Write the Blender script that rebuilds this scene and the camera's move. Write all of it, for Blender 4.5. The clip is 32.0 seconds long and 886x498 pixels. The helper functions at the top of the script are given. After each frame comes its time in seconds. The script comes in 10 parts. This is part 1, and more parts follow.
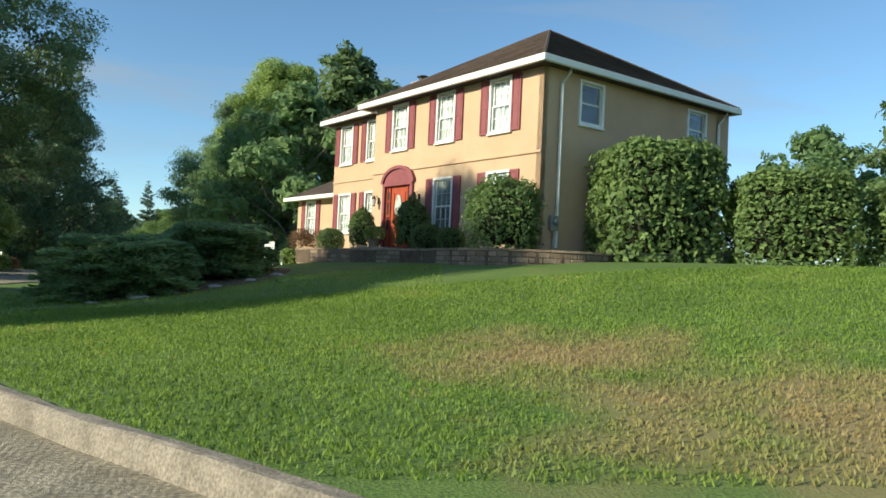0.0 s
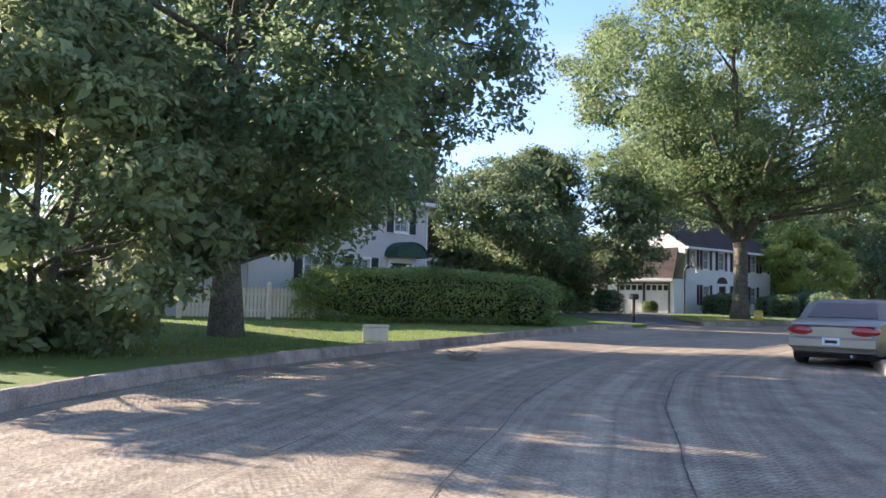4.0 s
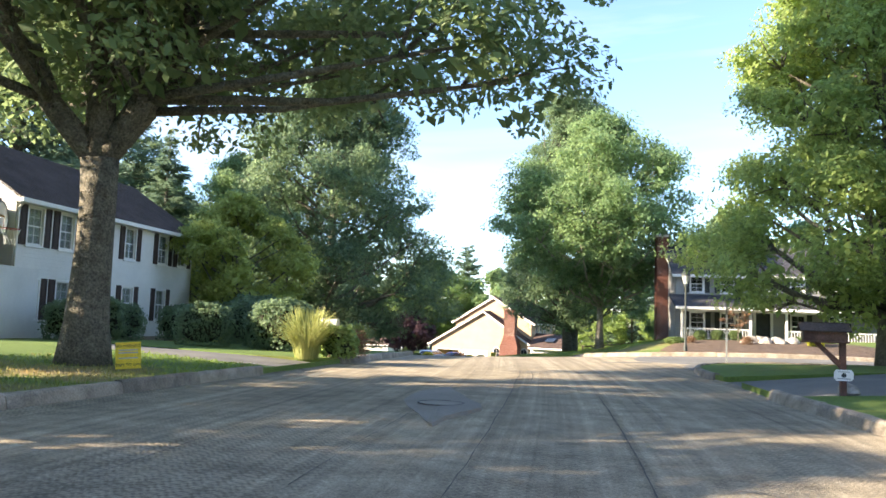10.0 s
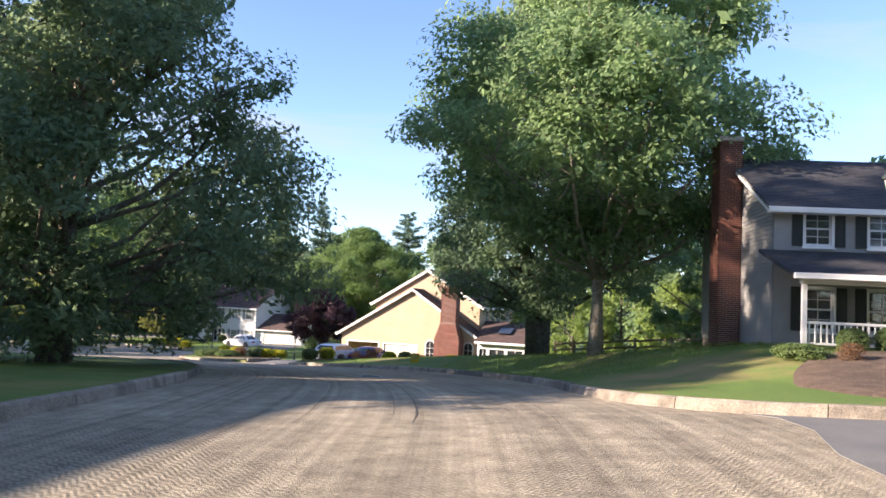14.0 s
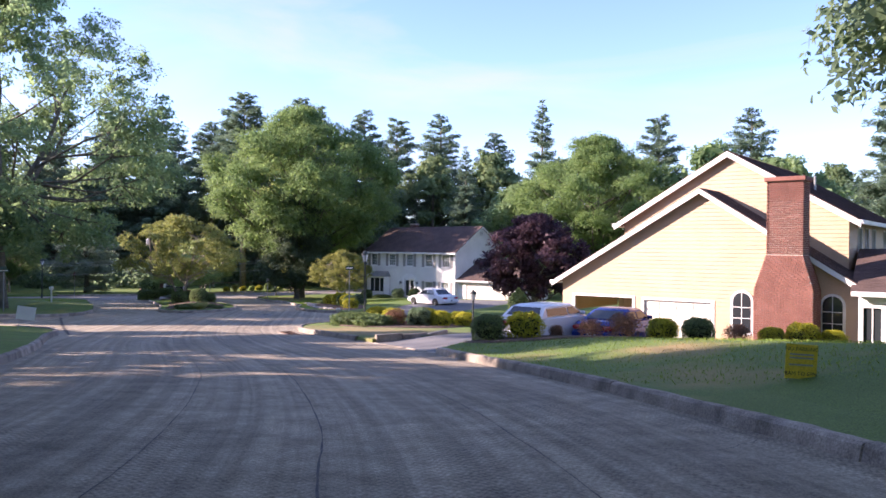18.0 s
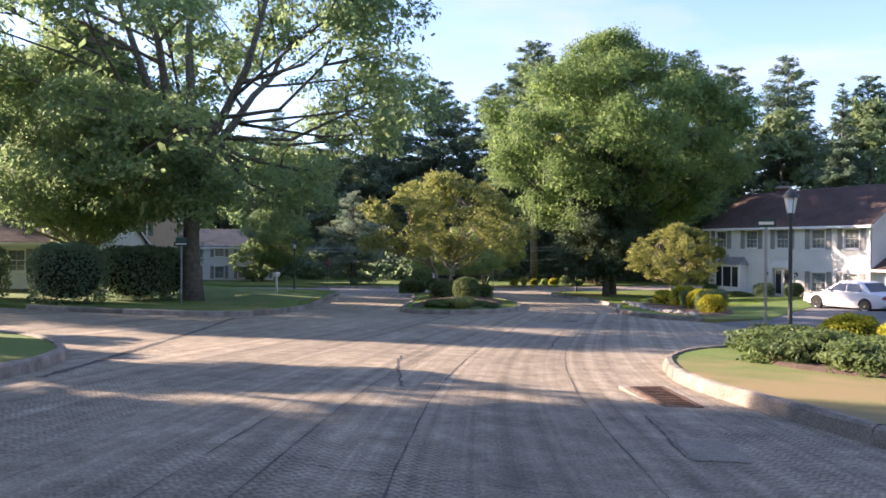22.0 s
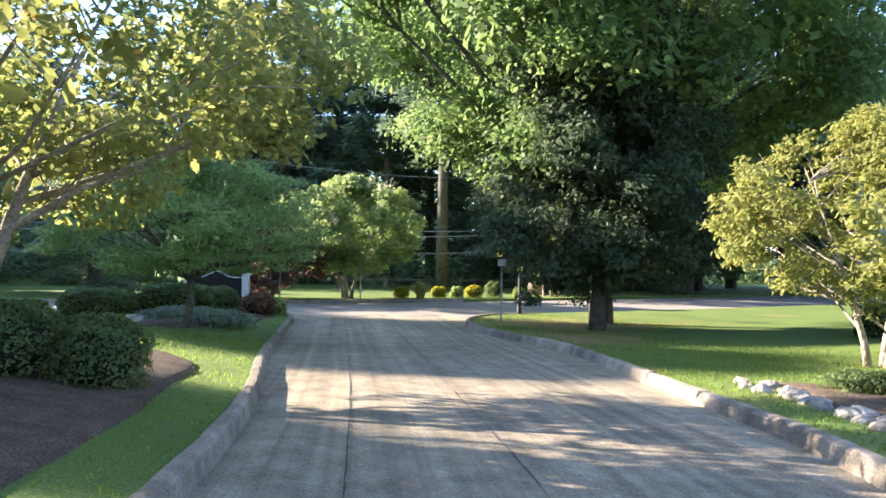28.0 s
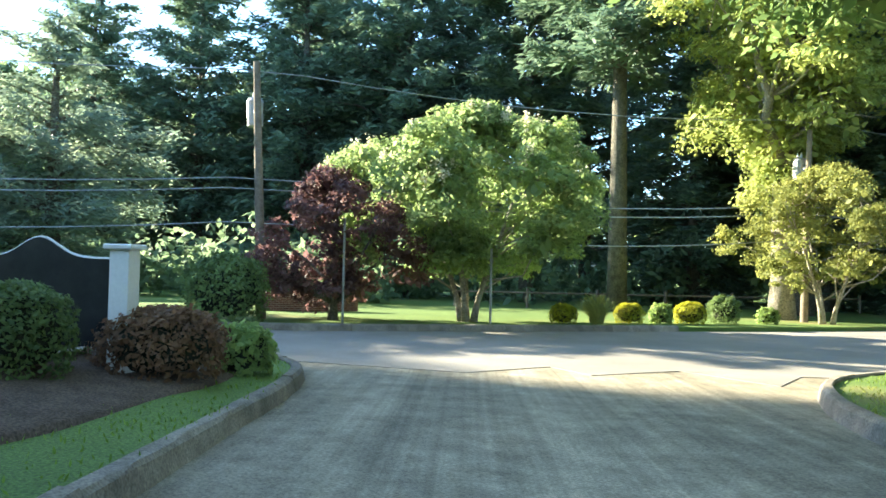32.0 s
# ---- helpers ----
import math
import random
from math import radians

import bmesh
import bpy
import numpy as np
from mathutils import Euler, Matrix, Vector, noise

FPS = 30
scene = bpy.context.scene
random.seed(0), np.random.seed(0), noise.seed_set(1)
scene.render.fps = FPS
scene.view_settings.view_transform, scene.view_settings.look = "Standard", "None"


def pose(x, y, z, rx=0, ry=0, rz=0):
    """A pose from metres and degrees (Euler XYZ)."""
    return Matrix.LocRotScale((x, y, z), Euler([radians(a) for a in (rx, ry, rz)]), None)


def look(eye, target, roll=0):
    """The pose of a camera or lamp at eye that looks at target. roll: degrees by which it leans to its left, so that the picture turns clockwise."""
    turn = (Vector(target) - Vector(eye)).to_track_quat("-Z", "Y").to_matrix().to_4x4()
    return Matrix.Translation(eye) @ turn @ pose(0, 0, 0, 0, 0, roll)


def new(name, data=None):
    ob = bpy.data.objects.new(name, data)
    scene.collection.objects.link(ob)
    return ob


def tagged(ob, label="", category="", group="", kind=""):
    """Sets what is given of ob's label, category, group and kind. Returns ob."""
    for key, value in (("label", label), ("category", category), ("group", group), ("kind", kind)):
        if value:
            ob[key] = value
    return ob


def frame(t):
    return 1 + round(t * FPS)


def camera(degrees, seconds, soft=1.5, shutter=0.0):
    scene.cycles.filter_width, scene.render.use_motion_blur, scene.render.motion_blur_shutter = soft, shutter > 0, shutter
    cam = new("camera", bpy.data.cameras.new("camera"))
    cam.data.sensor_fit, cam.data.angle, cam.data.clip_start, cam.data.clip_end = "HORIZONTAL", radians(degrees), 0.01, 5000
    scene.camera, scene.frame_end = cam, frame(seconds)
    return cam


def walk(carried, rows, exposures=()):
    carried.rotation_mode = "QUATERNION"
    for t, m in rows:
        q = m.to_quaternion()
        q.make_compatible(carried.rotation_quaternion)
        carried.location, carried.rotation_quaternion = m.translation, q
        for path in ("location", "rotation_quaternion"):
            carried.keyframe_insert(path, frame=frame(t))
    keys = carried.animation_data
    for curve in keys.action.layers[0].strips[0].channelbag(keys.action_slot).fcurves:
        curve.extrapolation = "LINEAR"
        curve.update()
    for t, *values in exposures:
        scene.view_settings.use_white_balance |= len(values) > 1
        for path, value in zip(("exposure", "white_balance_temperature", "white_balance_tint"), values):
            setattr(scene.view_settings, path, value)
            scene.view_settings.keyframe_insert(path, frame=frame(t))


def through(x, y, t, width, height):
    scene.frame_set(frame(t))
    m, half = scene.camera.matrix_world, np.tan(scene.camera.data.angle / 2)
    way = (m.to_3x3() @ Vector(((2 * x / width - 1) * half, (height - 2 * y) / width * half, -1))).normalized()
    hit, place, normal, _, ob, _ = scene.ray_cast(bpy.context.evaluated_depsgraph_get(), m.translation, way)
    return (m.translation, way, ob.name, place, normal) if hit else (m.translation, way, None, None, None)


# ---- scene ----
cam = camera(59.7, 32.0, soft=1.6)
METRES, EYE, TILT, LEAN, TURN = 170.0, 1.38, 0.0, 0.0, 0.0
ROWS = [
    (0.0, 0.0, 0.0, 0.0, -0.08, 1.79, -2.7),
    (0.5, -0.0029, 0.0042, -0.0002, 14.06, 1.47, -2.02),
    (1.0, -0.0065, 0.0074, -0.0004, 27.23, 1.41, -1.49),
    (1.5, -0.0102, 0.0099, -0.0006, 40.11, 1.49, -0.61),
    (2.0, -0.014, 0.0115, -0.0005, 49.26, 1.76, -0.52),
    (2.5, -0.0178, 0.0137, -0.0004, 55.01, 2.2, -0.52),
    (4.5, -0.0441, 0.0351, -0.0005, 53.45, 3.94, -1.43),
    (5.0, -0.0511, 0.0418, -0.0005, 51.43, 4.14, -1.78),
    (5.5, -0.0594, 0.0504, -0.0005, 49.31, 4.32, -2.19),
    (6.0, -0.067, 0.0594, -0.0006, 47.49, 4.58, -2.32),
    (6.5, -0.076, 0.0696, -0.0005, 45.15, 4.8, -2.29),
    (7.0, -0.0842, 0.0808, -0.0001, 42.3, 4.91, -2.45),
    (7.5, -0.0926, 0.0932, 0.0001, 38.46, 5.09, -2.59),
    (8.0, -0.1005, 0.1079, 0.0002, 33.66, 5.34, -2.6),
    (8.5, -0.1066, 0.1219, 0.0004, 28.74, 5.43, -2.62),
    (9.0, -0.112, 0.1377, 0.0005, 23.51, 5.52, -2.49),
    (9.5, -0.116, 0.154, 0.0006, 18.31, 5.45, -2.24),
    (10.0, -0.1189, 0.1708, 0.0006, 14.28, 5.31, -2.03),
    (10.5, -0.1211, 0.1889, 0.0007, 11.67, 5.07, -1.95),
    (11.0, -0.123, 0.2059, 0.0009, 10.45, 4.9, -2.02),
    (11.5, -0.1246, 0.2222, 0.001, 10.36, 4.77, -2.2),
    (12.0, -0.1264, 0.2399, 0.0012, 10.4, 4.66, -2.08),
    (12.5, -0.1285, 0.2579, 0.0013, 10.71, 4.6, -2.08),
    (13.0, -0.131, 0.2778, 0.0012, 10.71, 4.46, -2.39),
    (13.5, -0.1334, 0.297, 0.0011, 10.81, 4.36, -2.62),
    (15.5, -0.1481, 0.3815, -0.0001, 12.45, 2.79, -2.85),
    (16.0, -0.1534, 0.4023, -0.0012, 14.41, 2.17, -2.72),
    (16.5, -0.1599, 0.4231, -0.0025, 17.28, 1.48, -2.42),
    (17.0, -0.1674, 0.4436, -0.0039, 20.53, 0.93, -1.94),
    (17.5, -0.1762, 0.4641, -0.0052, 24.99, 0.2, -1.27),
    (18.0, -0.1856, 0.482, -0.0066, 28.38, 0.03, -0.57),
    (18.5, -0.1958, 0.498, -0.0077, 31.12, -0.01, -0.43),
    (19.0, -0.2059, 0.5125, -0.0089, 34.25, -0.06, -0.3),
    (19.5, -0.2163, 0.5259, -0.0101, 37.43, -0.1, -0.19),
    (20.0, -0.2278, 0.5388, -0.0114, 40.57, -0.12, -0.06),
    (20.5, -0.2408, 0.5523, -0.0127, 43.76, -0.19, -0.11),
    (21.0, -0.2531, 0.5633, -0.0141, 46.24, -0.19, -0.11),
    (21.5, -0.2663, 0.5743, -0.0153, 48.58, -0.27, -0.18),
    (22.0, -0.2793, 0.5851, -0.0165, 49.78, -0.23, -0.27),
    (22.5, -0.2928, 0.5962, -0.0177, 50.72, -0.08, -0.36),
    (23.0, -0.3068, 0.6087, -0.0192, 51.62, 0.03, -0.58),
    (23.5, -0.3201, 0.6212, -0.0204, 51.58, 0.07, -0.62),
    (24.0, -0.3324, 0.6335, -0.0214, 49.93, 0.23, -0.39),
    (24.5, -0.3452, 0.6472, -0.0224, 48.51, 0.48, -0.18),
    (25.0, -0.3576, 0.6617, -0.0231, 45.6, 0.81, 0.2),
    (25.5, -0.3702, 0.6781, -0.024, 42.9, 0.99, 0.5),
    (28.0, -0.4194, 0.7443, -0.0251, 44.14, 0.33, -0.86),
    (28.5, -0.4292, 0.7535, -0.026, 45.75, 0.28, -1.23),
    (29.0, -0.4395, 0.7624, -0.0269, 47.68, 0.28, -1.69),
    (29.5, -0.45, 0.7713, -0.0275, 49.36, 0.39, -1.83),
    (30.0, -0.4608, 0.7803, -0.0282, 50.56, 0.69, -1.62),
    (30.5, -0.4717, 0.7892, -0.0289, 51.32, 0.9, -1.43),
    (31.0, -0.4825, 0.7978, -0.0295, 52.19, 1.19, -1.18),
    (31.5, -0.4935, 0.8064, -0.0302, 53.02, 1.42, -1.07),
    (32.0, -0.5042, 0.8147, -0.0308, 53.7, 1.58, -1.27),
]
walk(cam, [(t, pose(0, 0, EYE, TILT, LEAN, TURN) @ pose(METRES * x, METRES * y, METRES * z, 90 + pitch, roll, yaw)) for t, x, y, z, yaw, pitch, roll in ROWS], exposures=[(0,0.52,6300,-3), (1,0.72,6300,-3), (2,1.25,5950,3), (2.5,1.4,6150,10), (5,1.8,6350,26), (7,1.8,6400,27), (8,1.98,6400,25), (9,1.95,6600,16), (10,2.12,6850,13), (11,1.95,6700,15), (12,1.6,6500,18), (14,1.5,6450,22), (16,1.75,6500,28), (17,1.68,6200,34), (18,1.66,6200,36), (20,1.68,6200,31), (21,1.62,6400,29), (22,1.72,6700,29), (23,1.75,6800,24), (24,1.85,6500,20), (25,1.95,6500,20), (28,2.45,6350,17), (30,2.78,6300,3), (31,2.9,6350,3), (32,2.75,6300,0)])

# ---- world, sun, exposure ----
SUN_EL, SUN_AZ = 22.0, math.atan2(-0.45, -0.89)
world = bpy.data.worlds.new("sky")
scene.world = world
world.use_nodes = True
wn = world.node_tree.nodes
wl = world.node_tree.links
sky = wn.new("ShaderNodeTexSky")
sky.sky_type = 'NISHITA'
sky.sun_disc = False
sky.sun_elevation = radians(SUN_EL)
sky.sun_rotation = math.pi / 2 - SUN_AZ
sky.air_density, sky.dust_density, sky.ozone_density = 0.85, 0.1, 3.0
wtc = wn.new("ShaderNodeTexCoord")
wmap = wn.new("ShaderNodeMapping")
wmap.inputs["Scale"].default_value = (1.1, 2.0, 7.0)
wmap.inputs["Rotation"].default_value = (0.05, 0.1, 0.5)
wl.new(wtc.outputs["Generated"], wmap.inputs["Vector"])
wno = wn.new("ShaderNodeTexNoise")
wno.inputs["Scale"].default_value = 1.5
wno.inputs["Detail"].default_value = 9.0
wno.inputs["Roughness"].default_value = 0.55
wno.inputs["Distortion"].default_value = 0.6
wl.new(wmap.outputs["Vector"], wno.inputs["Vector"])
wra = wn.new("ShaderNodeValToRGB")
wra.color_ramp.elements[0].position, wra.color_ramp.elements[1].position = 0.47, 0.78
wra.color_ramp.elements[1].color = (0.8, 0.8, 0.8, 1)
wl.new(wno.outputs["Fac"], wra.inputs["Fac"])
wmx = wn.new("ShaderNodeMixRGB")
wmx.inputs["Color2"].default_value = (2.35, 2.55, 3.0, 1)
wl.new(wra.outputs["Color"], wmx.inputs["Fac"])
wl.new(sky.outputs["Color"], wmx.inputs["Color1"])
wl.new(wmx.outputs["Color"], wn["Background"].inputs["Color"])
wn["Background"].inputs["Strength"].default_value = 0.125
sun = new("sun", bpy.data.lights.new("sun", 'SUN'))
sun.data.energy, sun.data.angle, sun.data.color = 5.0, radians(0.6), (1.0, 0.87, 0.68)
sun.matrix_world = look((0, 0, 60), (-60 * math.cos(SUN_AZ), -60 * math.sin(SUN_AZ), 60 - 60 * math.tan(radians(SUN_EL))))

# ---- helpers of this scene ----
RNG = np.random.default_rng(7)


def ss(a, b, x):
    u = np.clip((np.asarray(x, float) - a) / (b - a), 0, 1)
    return u * u * (3 - 2 * u)


class Mesh:
    """Collects vertices and faces; every shape takes an optional matrix."""

    def __init__(self):
        self.v, self.f = [], []

    def add(self, vs, fs, m=None):
        k = len(self.v)
        self.v += [tuple(m @ Vector(p)) for p in vs] if m is not None else [tuple(p) for p in vs]
        self.f += [tuple(i + k for i in q) for q in fs]
        return self

    def box(self, x0, y0, z0, x1, y1, z1, m=None, b=0.0):
        if b <= 0:
            vs = [(x0, y0, z0), (x1, y0, z0), (x1, y1, z0), (x0, y1, z0), (x0, y0, z1), (x1, y0, z1), (x1, y1, z1), (x0, y1, z1)]
            return self.add(vs, [(3, 2, 1, 0), (4, 5, 6, 7), (0, 1, 5, 4), (1, 2, 6, 5), (2, 3, 7, 6), (3, 0, 4, 7)], m)
        vs = []
        for z, e in ((z0, b), (z0 + b, 0), (z1 - b, 0), (z1, b)):
            X0, X1, Y0, Y1, c = x0 + e, x1 - e, y0 + e, y1 - e, b * 0.6 if e == 0 else 0.0
            vs += [(X0 + c, Y0, z), (X1 - c, Y0, z), (X1, Y0 + c, z), (X1, Y1 - c, z), (X1 - c, Y1, z), (X0 + c, Y1, z), (X0, Y1 - c, z), (X0, Y0 + c, z)]
        fs = [tuple(range(7, -1, -1)), tuple(range(24, 32))]
        for r in range(3):
            for i in range(8):
                j = (i + 1) % 8
                fs.append((r * 8 + i, r * 8 + j, r * 8 + 8 + j, r * 8 + 8 + i))
        return self.add(vs, fs, m)

    def tube(self, pts, radii, n=8, m=None, cap=True):
        pts = [Vector(p) for p in pts]
        vs, fs = [], []
        ref = Vector((0.31, 0.17, 0.93))
        for i, p in enumerate(pts):
            d = (pts[min(i + 1, len(pts) - 1)] - pts[max(i - 1, 0)]).normalized()
            u = d.cross(ref)
            if u.length < 0.2:
                u = d.cross(Vector((1, 0, 0)))
            u.normalize()
            w = d.cross(u)
            r = radii[i] if hasattr(radii, "__len__") else radii
            for k in range(n):
                a = 2 * math.pi * k / n
                vs.append(p + (u * math.cos(a) + w * math.sin(a)) * r)
        for i in range(len(pts) - 1):
            for k in range(n):
                j = (k + 1) % n
                fs.append((i * n + k, i * n + j, (i + 1) * n + j, (i + 1) * n + k))
        if cap:
            fs += [tuple(range(n - 1, -1, -1)), tuple(range((len(pts) - 1) * n, len(pts) * n))]
        return self.add(vs, fs, m)

    def lathe(self, prof, n=12, m=None):
        vs, fs = [], []
        for r, z in prof:
            vs += [(r * math.cos(2 * math.pi * k / n), r * math.sin(2 * math.pi * k / n), z) for k in range(n)]
        for i in range(len(prof) - 1):
            for k in range(n):
                j = (k + 1) % n
                fs.append((i * n + k, i * n + j, (i + 1) * n + j, (i + 1) * n + k))
        fs += [tuple(range(n - 1, -1, -1)), tuple(range((len(prof) - 1) * n, len(prof) * n))]
        return self.add(vs, fs, m)

    def slab(self, poly, d, m=None):
        """A flat polygon pushed by the vector d."""
        n = len(poly)
        d = Vector(d)
        vs = [Vector(p) for p in poly] + [Vector(p) + d for p in poly]
        fs = [tuple(range(n)), tuple(range(2 * n - 1, n - 1, -1))] + [(i, i + n, (i + 1) % n + n, (i + 1) % n) for i in range(n)]
        return self.add(vs, fs, m)

    def data(self, name, smooth=False):
        me = bpy.data.meshes.new(name)
        me.from_pydata(self.v, [], self.f)
        if smooth:
            me.polygons.foreach_set("use_smooth", [True] * len(me.polygons))
            if smooth != 2:
                me.set_sharp_from_angle(angle=radians(40))
        me.update()
        return me


def fix(me):
    bm = bmesh.new()
    bm.from_mesh(me)
    bmesh.ops.recalc_face_normals(bm, faces=bm.faces)
    bm.to_mesh(me)
    bm.free()
    return me


def part(name, mesh, material, parent=None, label="", m=None, smooth=False, kind=""):
    """One mesh object under a thing or a part."""
    me = fix(mesh.data(name, smooth)) if isinstance(mesh, Mesh) else mesh
    if not me.materials and material is not None:
        me.materials.append(material)
    ob = new(name, me)
    if parent is not None:
        ob.parent = parent
    if m is not None:
        ob.matrix_basis = m
    if label or kind:
        tagged(ob, label, kind=kind)
    return ob


def thing(name, label, category, m=None, group="", kind=""):
    ob = new(name)
    if m is not None:
        ob.matrix_basis = m
    return tagged(ob, label, category, group, kind)


def solo(name, mesh, material, label, category, m=None, group="", kind="", smooth=False):
    return tagged(part(name, mesh, material, None, m=m, smooth=smooth), label, category, group, kind)


def at(x, y, z=0.0, turn=0.0):
    return pose(x, y, z, 0, 0, turn)


# ---- materials ----
def material(name, c1, c2, scale=4.0, rough=0.8, bump=0.3, fine=60.0, metal=0.0, spec=0.4, dist=0.01, mode="", amount=0.25, third=None):
    """Two scales of variation: broad patches from c1 to c2, fine grain in colour and relief."""
    m = bpy.data.materials.new(name)
    m.use_nodes = True
    nt = m.node_tree
    N, L = nt.nodes, nt.links
    b = N["Principled BSDF"]
    tc = N.new("ShaderNodeTexCoord")
    n1 = N.new("ShaderNodeTexNoise")
    n1.inputs["Scale"].default_value, n1.inputs["Detail"].default_value, n1.inputs["Roughness"].default_value = scale, 6.0, 0.6
    n2 = N.new("ShaderNodeTexNoise")
    n2.inputs["Scale"].default_value, n2.inputs["Detail"].default_value = fine, 4.0
    L.new(tc.outputs["Object"], n1.inputs["Vector"])
    L.new(tc.outputs["Object"], n2.inputs["Vector"])
    r1 = N.new("ShaderNodeValToRGB")
    r1.color_ramp.elements[0].position, r1.color_ramp.elements[1].position = 0.32, 0.68
    r1.color_ramp.elements[0].color, r1.color_ramp.elements[1].color = (*c1, 1), (*c2, 1)
    if third:
        e = r1.color_ramp.elements.new(0.78)
        e.color = (*third, 1)
    L.new(n1.outputs["Fac"], r1.inputs["Fac"])
    hv = N.new("ShaderNodeHueSaturation")
    mr = N.new("ShaderNodeMapRange")
    mr.inputs[1].default_value, mr.inputs[2].default_value = 0.3, 0.7
    mr.inputs[3].default_value, mr.inputs[4].default_value = 1 - amount, 1 + amount
    L.new(n2.outputs["Fac"], mr.inputs[0])
    L.new(mr.outputs[0], hv.inputs["Value"])
    L.new(r1.outputs["Color"], hv.inputs["Color"])
    col = hv.outputs["Color"]
    if mode in ("object", "island"):
        h2 = N.new("ShaderNodeHueSaturation")
        if mode == "object":
            oi = N.new("ShaderNodeObjectInfo")
            rnd = oi.outputs["Random"]
        else:
            gi = N.new("ShaderNodeNewGeometry")
            rnd = gi.outputs["Random Per Island"]
        m2 = N.new("ShaderNodeMapRange")
        m2.inputs[3].default_value, m2.inputs[4].default_value = 0.72, 1.28
        L.new(rnd, m2.inputs[0])
        L.new(m2.outputs[0], h2.inputs["Value"])
        L.new(col, h2.inputs["Color"])
        col = h2.outputs["Color"]
    L.new(col, b.inputs["Base Color"])
    b.inputs["Roughness"].default_value, b.inputs["Metallic"].default_value = rough, metal
    b.inputs["Specular IOR Level"].default_value = spec
    if bump > 0:
        bp = N.new("ShaderNodeBump")
        bp.inputs["Strength"].default_value, bp.inputs["Distance"].default_value = bump, dist
        L.new(n2.outputs["Fac"], bp.inputs["Height"])
        L.new(bp.outputs["Normal"], b.inputs["Normal"])
    return m


def leafy(name, dark, light, through=0.35, tip=None):
    """Foliage: colour by leaf and by patch of the crown, with light shining through."""
    m = bpy.data.materials.new(name)
    m.use_nodes = True
    nt = m.node_tree
    N, L = nt.nodes, nt.links
    b = N["Principled BSDF"]
    gi = N.new("ShaderNodeNewGeometry")
    tc = N.new("ShaderNodeTexCoord")
    no = N.new("ShaderNodeTexNoise")
    no.inputs["Scale"].default_value, no.inputs["Detail"].default_value = 0.7, 3.0
    L.new(tc.outputs["Object"], no.inputs["Vector"])
    ad = N.new("ShaderNodeMath")
    ad.operation = 'MULTIPLY_ADD'
    ad.inputs[1].default_value = 0.55
    L.new(gi.outputs["Random Per Island"], ad.inputs[0])
    mr = N.new("ShaderNodeMapRange")
    mr.inputs[1].default_value, mr.inputs[2].default_value, mr.inputs[3].default_value, mr.inputs[4].default_value = 0.3, 0.7, 0.0, 0.5
    L.new(no.outputs["Fac"], mr.inputs[0])
    L.new(mr.outputs[0], ad.inputs[2])
    r = N.new("ShaderNodeValToRGB")
    r.color_ramp.elements[0].color, r.color_ramp.elements[1].color = (*dark, 1), (*light, 1)
    r.color_ramp.elements[1].position = 0.9
    if tip:
        r.color_ramp.elements.new(0.97).color = (*tip, 1)
    L.new(ad.outputs[0], r.inputs["Fac"])
    L.new(r.outputs["Color"], b.inputs["Base Color"])
    b.inputs["Roughness"].default_value = 0.58
    b.inputs["Specular IOR Level"].default_value = 0.26
    tr = N.new("ShaderNodeBsdfTranslucent")
    hs = N.new("ShaderNodeHueSaturation")
    hs.inputs["Hue"].default_value, hs.inputs["Saturation"].default_value, hs.inputs["Value"].default_value = 0.488, 0.98, 1.6
    L.new(r.outputs["Color"], hs.inputs["Color"])
    L.new(hs.outputs["Color"], tr.inputs["Color"])
    mx = N.new("ShaderNodeMixShader")
    mx.inputs[0].default_value = through
    L.new(b.outputs[0], mx.inputs[1])
    L.new(tr.outputs[0], mx.inputs[2])
    L.new(mx.outputs[0], N["Material Output"].inputs["Surface"])
    return m


def plain(name, c, rough=0.5, metal=0.0, spec=0.5, transmission=0.0, coat=0.0):
    m = bpy.data.materials.new(name)
    m.use_nodes = True
    b = m.node_tree.nodes["Principled BSDF"]
    b.inputs["Base Color"].default_value = (*c, 1)
    b.inputs["Roughness"].default_value, b.inputs["Metallic"].default_value = rough, metal
    b.inputs["Specular IOR Level"].default_value = spec
    b.inputs["Transmission Weight"].default_value = transmission
    b.inputs["Coat Weight"].default_value = coat
    return m


DRY = [((-21.2, 73.6), 2.6), ((-23.2, 70.2), 1.6), ((-52.2, 109.6), 5.0), ((3.2, 5.8), 2.6), ((1.2, 8.6), 1.6), ((-29.6, 36.0), 3.2), ((-30.0, 40.6), 2.0), ((-49.6, 109.4), 4.2), ((-46.6, 106.2), 1.6), ((-86.8, 148.2), 3.2), ((-83.0, 144.4), 2.0), ((-17.5, 66.6), 1.2), ((-35.0, 99.0), 1.6)]


